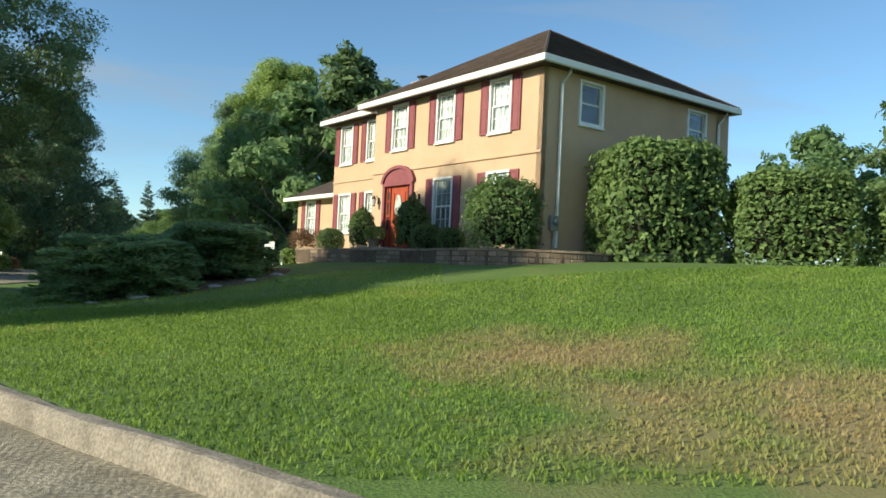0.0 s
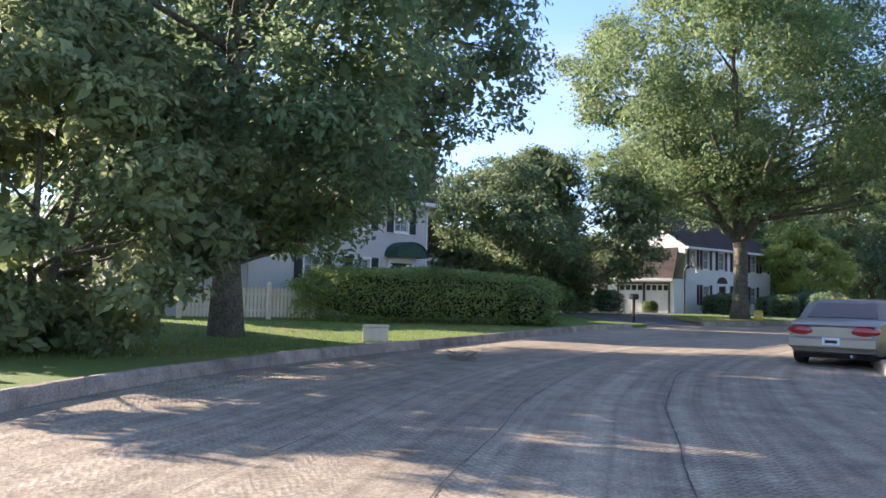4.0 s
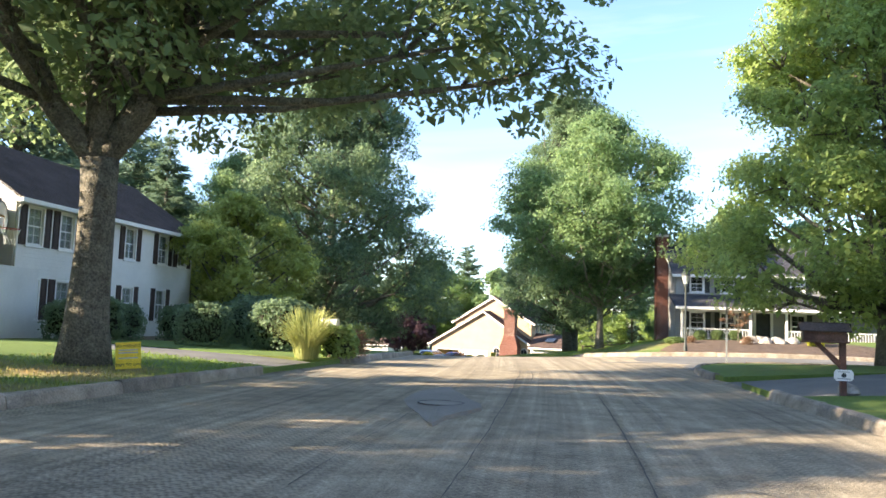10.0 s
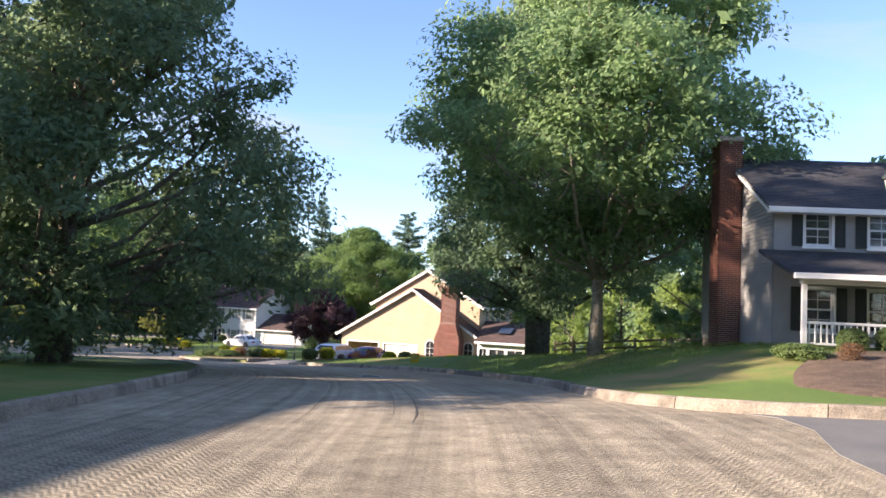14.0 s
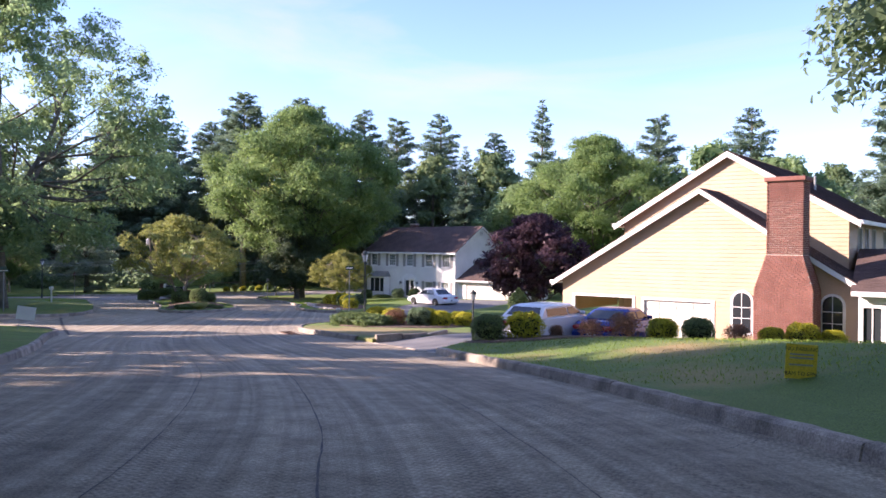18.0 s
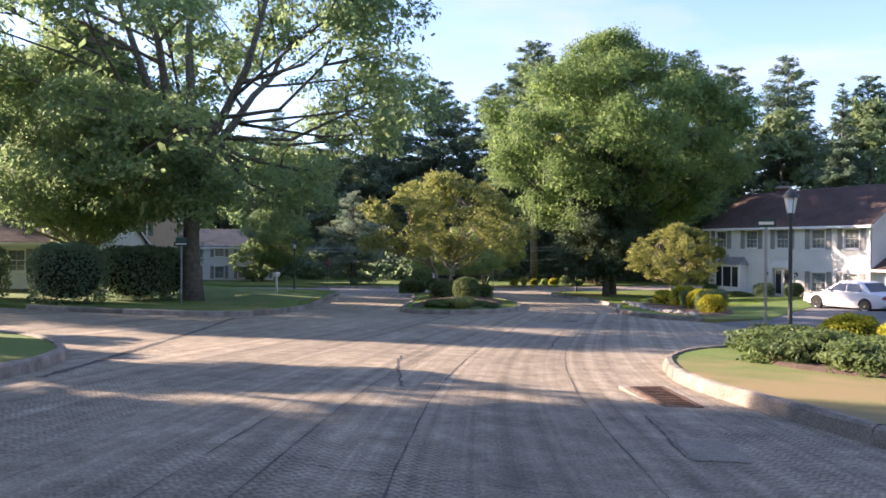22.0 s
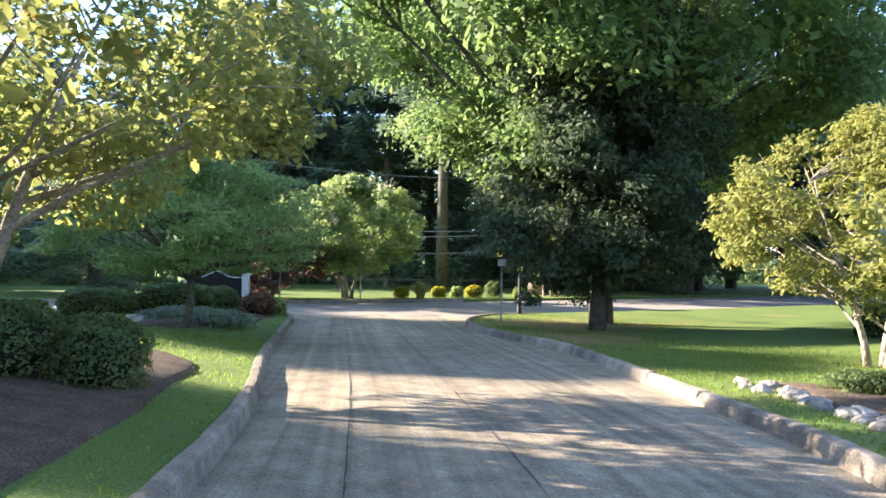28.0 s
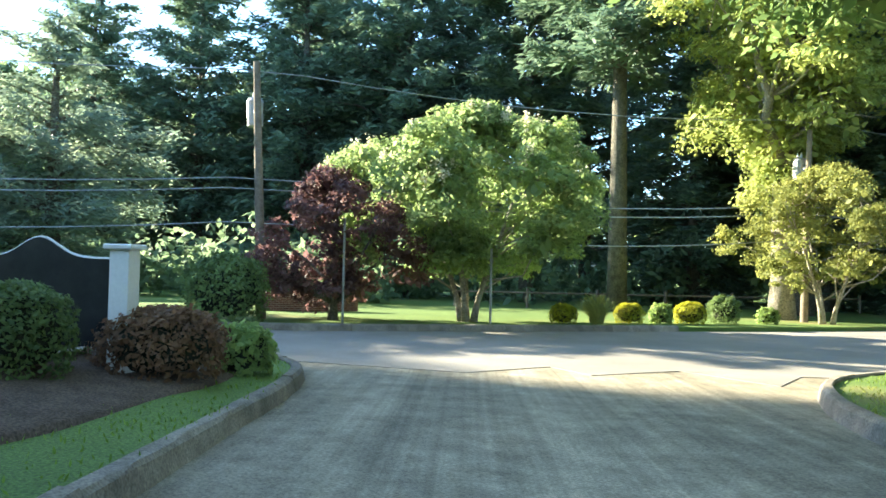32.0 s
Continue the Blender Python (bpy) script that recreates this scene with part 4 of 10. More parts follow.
def wall_lamp(house, m):
    q = Mesh()
    q.tube([(0, 0, 0.1), (0, -0.1, 0.22), (0, -0.2, 0.2)], 0.012, 6, m)
    q.lathe([(0.03, 0.13), (0.1, 0.1), (0.02, 0.2)], 8, m @ at(0, -0.2, 0))
    q.box(-0.05, -0.015, -0.06, 0.05, 0, 0.16, m)
    lamp = part("wall_lamp", q, M_BLACK, house)
    part("lamp_glass", Mesh().lathe([(0.05, -0.12), (0.085, 0.1)], 8, m @ at(0, -0.2, 0)), M_LAMPG, lamp)
    part("lamp_cap", Mesh().lathe([(0.055, -0.15), (0.055, -0.12)], 8, m @ at(0, -0.2, 0)), M_BLACK, lamp)


BRICK_ME = {}


def brick_stack(parent, x0, y0, z0, x1, y1, z1, mat=None, limit=True, bw=0.21, bh=0.065, bd=0.1):
    """A brick pier: a mortar core with single bricks on all four sides."""
    mat = mat or M_BRICK
    core = part("mortar_core", Mesh().box(x0 + 0.02, y0 + 0.02, z0, x1 - 0.02, y1 - 0.02, z1), M_MORTAR, parent)
    key = (bw, bh, mat.name)
    if key not in BRICK_ME:
        me = fix(Mesh().box(0, 0, 0, bw - 0.014, 0.03, bh - 0.016, b=0.004).data("brick"))
        me.materials.append(mat)
        BRICK_ME[key] = me
    n = int((z1 - z0) / bh)
    near, rest = [], Mesh()
    for r in range(n):
        z = z0 + r * bh
        off = (r % 2) * bw / 2
        for (ox, oy, ln, an) in ((x0, y0, x1 - x0, 0), (x1, y0, y1 - y0, 90), (x1, y1, x1 - x0, 180), (x0, y1, y1 - y0, 270)):
            k = 0
            u = -off
            while u < ln - 0.03:
                if u > -0.02 and u + bw < ln + 0.05:
                    near.append((at(ox, oy, z, an) @ at(u, 0, 0), an))
                elif u <= -0.02 and u + bw > 0.03:
                    rest.box(0, 0, 0, u + bw - 0.012, 0.03, bh - 0.012, at(ox, oy, z, an))
                elif u + bw >= ln + 0.05:
                    rest.box(u, 0, 0, ln, 0.03, bh - 0.012, at(ox, oy, z, an))
                u += bw
    near.sort(key=lambda q: q[1] not in (0, 90))
    for i, (m, _) in enumerate(near):
        if i < 280:
            part("brick", BRICK_ME[key], mat, core, m=m)
        else:
            rest.box(0, 0, 0, bw - 0.012, 0.03, bh - 0.012, m)
    if rest.v:
        part("bricks", rest, mat, core, kind="stuff")


# two-storey stucco house with a hipped roof
def house_stucco():
    z0 = 2.1
    h = thing("house", "two-storey tan stucco house with mauve shutters and a hipped brown roof", "house", at(-2.57, 27.07, z0, -53.1))
    I = Matrix.Identity(4)
    W, D, H = 8.4, 8.0, 4.95
    up = [(1.2, 3.38, .82, 1.45), (3.72, 3.38, .82, 1.45), (6.28, 3.38, .82, 1.45)]
    dn = [(3.72, 0.52, .86, 1.65), (6.28, 0.52, .86, 1.65)]
    door = (0.92, 0.0, 1.5, 2.12)
    wall(h, "wall", I, W, H, up + dn + [door], M_STUCCO)
    belt = Mesh().box(-0.02, -0.05, 2.60, W + 0.02, 0, 2.68, b=0.01)
    part("belt_course", belt, M_STUCCO, h)
    for q in up + dn:
        window(h, I, *q, 2, 3)
        shutter(h, I, q[0] - 0.45, q[1] - 0.06, 0.36, q[3] + 0.12, M_SHUT1)
        shutter(h, I, q[0] + q[2] + 0.09, q[1] - 0.06, 0.36, q[3] + 0.12, M_SHUT1)
    side = at(W, 0, 0, 90)
    sw = [(1.42, 3.62, .86, 1.12), (6.3, 3.62, .86, 1.12)]
    wall(h, "side_wall", side, D, H, sw, M_STUCCO)
    for q in sw:
        window(h, side, *q, 1, 1, curtain=False)
    part("side_bay", Mesh().box(W - 0.6, D, 2.45, W, D + 0.5, H), M_STUCCO, h)
    # recessed part to the left
    L = at(-3.95, 0.6, 0)
    lw = [(0.55, 3.35, .8, 1.4), (2.5, 3.35, .7, 1.4), (0.6, 0.7, .8, 1.4), (2.55, 0.75, .65, 1.35)]
    wall(h, "left_wall", L, 3.95, H, lw, M_STUCCO)
    for q in lw:
        window(h, L, *q, 2, 3)
        shutter(h, L, q[0] - 0.45, q[1] - 0.06, 0.34, q[3] + 0.12, M_SHUT1)
    for q in (lw[0], lw[2]):
        shutter(h, L, q[0] + q[2] + 0.09, q[1] - 0.06, 0.34, q[3] + 0.12, M_SHUT1)
    part("belt_course", Mesh().box(0, -0.04, 2.60, 3.95, 0, 2.68, L, b=0.01), M_STUCCO, h)
    part("back_wall", Mesh().box(-3.95, D - 0.18, 0, W, D, H).box(-3.95, 0.78, 0, -3.77, D, H).box(0, 0.18, 0, 0.18, 0.6, H), M_STUCCO, h)
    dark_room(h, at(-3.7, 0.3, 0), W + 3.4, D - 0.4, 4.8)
    # hipped roofs
    o, k, ze = 0.42, 0.58, H + 0.05
    def hip(x0, x1, y0, y1, drop=0.0):
        a, b, c, d = (x0 - o, y0 - o), (x1 + o, y0 - o), (x1 + o, y1 + o), (x0 - o, y1 + o)
        run = (y1 - y0) / 2 + o
        zr = ze + run * k
        r0, r1 = (x0 - o + run, (y0 + y1) / 2, zr), (x1 + o - run, (y0 + y1) / 2, zr)
        A, B, C, E = [(p[0], p[1], ze + 0.09) for p in (a, b, c, d)]
        r0, r1 = (r0[0], r0[1], zr + 0.09), (r1[0], r1[1], zr + 0.09)
        shingle_roof(h, "roof", [[A, B, r1, r0], [B, C, r1, r1], [C, E, r0, r1], [E, A, r0, r0]], M_ROOFB)
        t = Mesh()
        for p, q in ((a, b), (b, c), (c, d), (d, a)):
            v = Vector((q[0] - p[0], q[1] - p[1], 0))
            an = math.degrees(math.atan2(v.y, v.x))
            t.box(-0.06, -0.07, ze - 0.1, v.length + 0.06, 0.04, ze + 0.08, at(p[0], p[1], 0, an), b=0.01)
        part("gutter", t, M_TRIM, h)
        s = Mesh().box(a[0], a[1], ze - 0.07, c[0], y0 + 0.02, ze - 0.04).box(x1 - 0.02, a[1], ze - 0.071, c[0], c[1], ze - 0.041)
        part("soffit", s, M_ROOFB, h)
        cap = Mesh()
        for e in (A, B, C, E):
            cap.tube([e, r0 if e in (A, E) else r1], 0.05, 6)
        cap.tube([r0, r1], 0.05, 6)
        part("ridge_cap", cap, M_ROOFB, h)
    hip(-0.0, W, 0, D)
    hip(-3.95, 2.0, 0.6, D - 0.6)
    for px, py in ((0.62, 0), (7.85, 0)):
        downspout(h, [(0 + W + 0.40, px, H), (W + 0.36, px, H - 0.12), (W + 0.07, px, H - 0.42), (W + 0.07, px, 0.1)])
    thing_part_chimney(h, -3.6, 4.4, 5.0, 7.35)
    # entrance
    d = part("door_surround", Mesh().box(0.78, -0.09, 0, 0.92, 0.05, 2.12, b=0.01).box(2.42, -0.09, 0, 2.56, 0.05, 2.12, b=0.01).box(0.78, -0.1, 2.12, 2.56, 0.05, 2.22, b=0.01), M_SHUT1, h)
    arch = Mesh()
    n = 16
    pts = [(1.67 + 0.98 * math.cos(math.pi * i / n), 2.22 + 0.58 * math.sin(math.pi * i / n)) for i in range(n + 1)]
    arch.slab([(a, -0.06, b) for a, b in pts], (0, 0.07, 0))
    part("arch_panel", arch, M_SHUT1, h)
    rim = Mesh()
    for (a, b), (c, e) in zip(pts, pts[1:]):
        rim.slab([(a, -0.12, b), (c, -0.12, e), (1.67 + (c - 1.67) * 0.86, -0.12, 2.22 + (e - 2.22) * 0.82), (1.67 + (a - 1.67) * 0.86, -0.12, 2.22 + (b - 2.22) * 0.82)], (0, 0.09, 0))
    part("arch_rim", rim, M_SHUT1, h)
    leaf = Mesh().box(1.2, 0.03, 0.04, 2.14, 0.08, 2.1)
    for a, b, c, e in ((1.28, 0.2, 1.62, 0.85), (1.72, 0.2, 2.06, 0.85), (1.28, 0.95, 1.4, 1.9), (1.94, 0.95, 2.06, 1.9)):
        leaf.box(a, 0.0, b, c, 0.03, e, b=0.012)
    dl = part("door", leaf, M_DOOR, h, "red panelled front door with an oval glass")
    part("oval_glass", Mesh().lathe([(0.19, 0), (0.19, 0.02)], 20, at(1.67, 0.015, 1.45) @ pose(0, 0, 0, 90) @ Matrix.Diagonal((1, 2.0, 1, 1))), M_CURTAIN, dl)
    part("wreath", Mesh().lathe([(0.10, -0.03), (0.17, 0), (0.10, 0.03)], 14, at(1.67, -0.03, 1.38) @ pose(0, 0, 0, 90)), M_CURTAIN, dl, "pale wreath with a bow")
    for a in (0.94, 2.17):
        sl = part("sidelight", Mesh().box(a, 0.03, 0.04, a + 0.23, 0.07, 2.1).box(a, 0.0, 0.04, a + 0.04, 0.03, 2.1).box(a + 0.19, 0, 0.04, a + 0.23, 0.03, 2.1).box(a + 0.04, 0, 0.6, a + 0.19, 0.03, 0.66).box(a + 0.04, 0, 1.1, a + 0.19, 0.03, 1.16).box(a + 0.04, 0, 1.6, a + 0.19, 0.03, 1.66), M_DOOR, h)
        part("pane", Mesh().box(a + 0.04, 0.02, 0.66, a + 0.19, 0.032, 1.95), M_DARKIN, sl)
    for a in (0.45, 2.88):
        wall_lamp(h, at(a, -0.01, 1.62))
    part("doorstep", Mesh().box(0.5, -1.1, -0.2, 2.9, 0.02, 0.02, b=0.02), M_KERB, h)
    # low wing with its own roof
    wm = at(-8.6, 1.4, 0)
    ww = [(0.9, 0.75, .8, 1.35)]
    wall(h, "wing_wall", wm, 4.65, 2.3, ww, M_STUCCO)
    window(h, wm, *ww[0], 2, 3)
    for x in (0.45, 1.79, 4.1):
        shutter(h, wm, x, 0.69, 0.34, 1.47, M_SHUT1)
    part("wing_side", Mesh().box(-8.6, 1.58, 0, -8.42, 7.5, 2.3), M_STUCCO, h)
    shingle_roof(h, "wing_roof", [[(-9.05, 0.95, 2.3), (-3.9, 0.95, 2.3), (-3.9, 4.4, 4.1), (-6.9, 4.4, 4.1)], [(-9.05, 7.9, 2.3), (-9.05, 0.95, 2.3), (-6.9, 4.4, 4.1), (-6.9, 4.4, 4.1)]], M_ROOFB)
    part("wing_gutter", Mesh().box(-9.1, 0.88, 2.16, -3.95, 1.0, 2.32, b=0.01).box(-9.1, 1.0, 2.2, -4, 1.42, 2.23), M_TRIM, h)
    # meter boxes on the side wall
    mb = part("meter_box", Mesh().box(8.42, 0.35, 0.55, 8.56, 0.62, 0.95, b=0.015).tube([(8.49, 0.5, 0.55), (8.49, 0.5, 0.0)], 0.03, 8), M_GREY, h)
    part("meter_dial", Mesh().lathe([(0.08, 0), (0.09, 0.05), (0.06, 0.1)], 14, at(8.56, 0.48, 0.78) @ pose(0, 0, 0, 0, 90)), M_GREY, mb)
    return h


def thing_part_chimney(house, x, y, z0, z1):
    c = part("chimney", Mesh().box(x - 0.45, y - 0.3, z1 - 0.16, x + 0.45, y + 0.3, z1, b=0.02), M_MORTAR, house)
    brick_stack(c, x - 0.4, y - 0.25, z0, x + 0.4, y + 0.25, z1 - 0.16, M_BRICKD)
    part("chimney_cap", Mesh().lathe([(0.14, 0), (0.14, 0.18), (0.24, 0.2), (0.24, 0.24), (0.03, 0.28)], 12, at(x, y, z1)), M_BLACK, house)
    return c


house_stucco()


# grey-sided house behind the long hedge
def house_grey():
    # local origin at the right-hand front corner minus the width
    W, D, H = 9.6, 7.6, 5.2
    a = math.radians(104.3)
    ox, oy = -35.15 - W * math.cos(a), 24.55 - W * math.sin(a)
    h = thing("house", "two-storey grey clapboard house with dark green shutters behind a hedge", "house", at(ox, oy, 0.42, 104.3))
    I = Matrix.Identity(4)
    up = [(W - 4.45, 3.62, .84, 1.25), (W - 2.1, 3.62, .84, 1.25), (W - 6.9, 3.62, .84, 1.25)]
    dn = [(W - 4.45, 0.95, .9, 1.4), (W - 7.05, 0.95, .9, 1.4)]
    door = (W - 2.35, 0.1, 1.35, 2.15)
    wall(h, "wall", I, W, H, up + dn + [door], M_GREYS, 0.14)
    for q in up + dn:
        window(h, I, *q, 2, 2)
        shutter(h, I, q[0] - 0.48, q[1] - 0.06, 0.38, q[3] + 0.12, M_SHUT2)
        shutter(h, I, q[0] + q[2] + 0.1, q[1] - 0.06, 0.38, q[3] + 0.12, M_SHUT2)
    right = at(W, 0, 0, 90)
    wall(h, "side_wall", right, D, H, [], M_GREYS, 0.14, [(D / 2, H + 2.6)])
    left = at(0, D, 0, -90)
    wall(h, "side_wall", left, D, H, [], M_GREYS, 0.14, [(D / 2, H + 2.6)])
    part("back_wall", Mesh().box(0, D - .18, 0, W, D, H), M_GREYS, h)
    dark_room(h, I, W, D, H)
    gable_roof(h, 0, W, 0, D, H, H + 2.6, D / 2, M_ROOFG)
    # canopy over the entrance
    c = Mesh()
    n = 14
    for i in range(n):
        t0, t1 = math.pi * i / n, math.pi * (i + 1) / n
        p = lambda t, y: (W - 1.68 + 1.0 * math.cos(t), y, 2.5 + 0.62 * math.sin(t))
        c.slab([p(t0, 0), p(t1, 0), p(t1, -0.75), p(t0, -0.75)], (0, 0, 0.05))
    part("door_canopy", c, M_GREEN, h, "dark green half-round canopy")
    fan = Mesh().slab([(W - 1.68 + 0.97 * math.cos(math.pi * i / n), -0.7, 2.5 + 0.6 * math.sin(math.pi * i / n)) for i in range(n + 1)], (0, 0.04, 0))
    part("canopy_front", fan, M_GREEN, h)
    s = Mesh().box(W - 2.5, -0.06, 0, W - 2.35, 0.05, 2.25).box(W - 1.0, -0.06, 0, W - 0.85, 0.05, 2.25).box(W - 2.5, -0.08, 2.25, W - 0.85, 0.05, 2.45)
    part("door_surround", s, M_TRIM, h)
    part("door", Mesh().box(W - 2.1, 0.05, 0.1, W - 1.25, 0.1, 2.2), M_GREEN, h)
    for x in (W - 2.33, W - 1.22):
        sl = part("sidelight", Mesh().box(x, 0.04, 0.1, x + 0.2, 0.08, 2.2), M_TRIM, h)
        part("pane", Mesh().box(x + 0.04, 0.02, 0.5, x + 0.16, 0.045, 2.1), M_DARKIN, sl)
    # rear-right wing under a lower roof and the left wing
    w2 = at(W, 2.4, 0)
    wall(h, "wing_wall", w2, 5.6, 2.9, [(1.0, 0.1, 2.5, 2.1)], M_GREYS, 0.14)
    part("garage_door", Mesh().box(W + 1.0, 2.5, 0.1, W + 3.5, 2.55, 2.2), M_GARAGE, h)
    part("wing_side", Mesh().box(W + 5.42, 2.58, 0, W + 5.6, 8, 2.9), M_GREYS, h)
    gable_roof(h, W, W + 5.6, 2.4, 8.0, 2.9, 4.6, 5.2, M_ROOFG)
    w3 = at(-4.6, 1.0, 0)
    wall(h, "wing_wall", w3, 4.6, 2.7, [(1.6, 0.9, 1.1, 1.3)], M_GREYS, 0.14)
    window(h, w3, 1.6, 0.9, 1.1, 1.3, 2, 2)
    gable_roof(h, -4.6, 0, 1.0, 6.6, 2.7, 4.4, 3.8, M_ROOFG)
    part("wing_side", Mesh().box(-4.6, 1.18, 0, -4.42, 6.6, 2.7), M_GREYS, h)
    thing_part_chimney(h, W + 3.34, 2.95, 3.0, 7.55)
    downspout(h, [(W - 0.08, -0.32, H - 0.25), (W - 0.05, -0.06, H - 0.5), (W - 0.05, -0.06, 0.1)])
    return h


house_grey()


def garage_door(house, fm, x, w, h, glazed=True, mat=None):
    mat = mat or M_GARAGE
    d = part("garage_door", Mesh().box(x, 0.06, 0, x + w, 0.1, h, fm), mat, house)
    n = 4
    for r in range(4):
        for c in range(n):
            x0, x1 = x + w * c / n + 0.06, x + w * (c + 1) / n - 0.06
            z0, z1 = h * r / 4 + 0.06, h * (r + 1) / 4 - 0.06
            if r == 3 and glazed:
                part("pane", Mesh().box(x0, 0.045, z0 + 0.04, x1, 0.058, z1, fm), M_CARGLASS, d)
            else:
                part("panel", Mesh().box(x0, 0.04, z0, x1, 0.062, z1, fm, b=0.008), mat, d)
    return d


# white-sided house with the double garage
def house_white():
    W, D, H = 12.5, 7.2, 5.0
    h = thing("house", "white-sided two-storey house with brown shutters and attached double garage", "house", at(-40.87, 50.7, 0.32, 95))
    I = Matrix.Identity(4)
    up = [(x, 3.32, .78, 1.3) for x in (0.6, 2.35, 4.5, 6.6, 9.3, 11.1)]
    dn = [(0.6, 0.75, .8, 1.35), (2.35, 0.75, .8, 1.35), (6.6, 0.75, .8, 1.35), (9.3, 0.75, .8, 1.35)]
    door = (4.5, 0, 1.0, 2.1)
    wall(h, "wall", I, W, H, up + dn + [door], M_WHITE, 0.13)
    for q in up + dn:
        window(h, I, *q, 2, 2)
        shutter(h, I, q[0] - 0.42, q[1] - 0.06, 0.34, q[3] + 0.12, M_SHUT3)
        shutter(h, I, q[0] + q[2] + 0.08, q[1] - 0.06, 0.34, q[3] + 0.12, M_SHUT3)
    part("door", Mesh().box(4.5, 0.05, 0, 5.5, 0.1, 2.1).box(4.6, 0.02, 0.2, 4.95, 0.05, 0.9, b=0.01).box(5.05, 0.02, 0.2, 5.4, 0.05, 0.9, b=0.01), M_SHUT3, h)
    part("door_surround", Mesh().box(4.3, -0.06, 0, 4.5, 0.04, 2.15).box(5.5, -0.06, 0, 5.7, 0.04, 2.15).box(4.3, -0.08, 2.12, 5.7, 0.04, 2.3), M_TRIM, h)
    ar = Mesh().slab([(5.0 + 0.72 * math.cos(math.pi * i / 14), -0.07, 2.3 + 0.5 * math.sin(math.pi * i / 14)) for i in range(15)], (0, 0.08, 0))
    part("arch_panel", ar, M_SHUT3, h)
    gw = at(0, D, 0, -90)
    wall(h, "gable_wall", gw, D, H, [], M_WHITE, 0.13, [(D / 2, H + 2.35)])
    gr = at(W, 0, 0, 90)
    wall(h, "gable_wall", gr, D, H, [], M_WHITE, 0.13, [(D / 2, H + 2.35)])
    part("back_wall", Mesh().box(0, D - .18, 0, W, D, H), M_WHITE, h)
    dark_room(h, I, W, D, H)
    gable_roof(h, 0, W, 0, D, H, H + 2.35, D / 2, M_ROOFB)
    downspout(h, [(0.05, -0.35, H - 0.2), (0.05, -0.06, H - 0.5), (0.05, -0.06, 0)])
    # garage: front faces the drive, roof slopes towards it
    a = 20 - 95
    g = at(0, 0, 0, -95) @ at(-42.95 + 40.87, 46.1 - 50.7, 0, 20)
    gl = 5.9
    wall(h, "garage_wall", g @ at(-2.0, 0, 0), gl, 2.45, [(2.06, 0, 1.72, 2.08), (3.95, 0, 1.6, 2.08)], M_WHITE, 0.13)
    for x, w in ((0.06, 1.72), (1.95, 1.6)):
        garage_door(h, g, x, w, 2.06)
        part("door_trim", Mesh().box(x - 0.1, -0.04, 0, x, 0.06, 2.18, g).box(x + w, -0.04, 0, x + w + 0.1, 0.06, 2.18, g).box(x, -0.04, 2.08, x + w, 0.06, 2.18, g), M_SHUT3, h)
    part("garage_side", Mesh().box(-2.0, 0.18, 0, -1.82, 5.5, 2.45, g), M_WHITE, h)
    part("garage_side", Mesh().box(3.72, 0.18, 0, 3.9, 5.0, 2.45, g), M_WHITE, h)
    part("side_door", Mesh().box(-1.5, -0.04, 0, -0.75, 0.0, 2.0, g), M_SHUT3, h)
    q = [[(-2.3, -0.45, 2.45), (3.98, -0.45, 2.45), (3.2, 3.2, 4.75), (-2.3, 3.2, 4.75)], [(2.4, 6.4, 2.7), (-2.3, 6.4, 2.7), (-2.3, 3.2, 4.75), (3.2, 3.2, 4.75)]]
    shingle_roof(h, "garage_roof", [[tuple(g @ Vector(p)) for p in w] for w in q], M_ROOFB)
    part("garage_gutter", Mesh().box(-2.3, -0.56, 2.28, 3.98, -0.44, 2.45, g, b=0.01).box(-2.3, -0.44, 2.3, 3.95, 0, 2.33, g), M_TRIM, h)
    part("garage_gable", Mesh().slab([(-2.0, 0, 2.45), (-2.0, 6.2, 2.45), (-2.0, 3.2, 4.6)], (0.15, 0, 0), g), M_WHITE, h)
    return h


house_white()


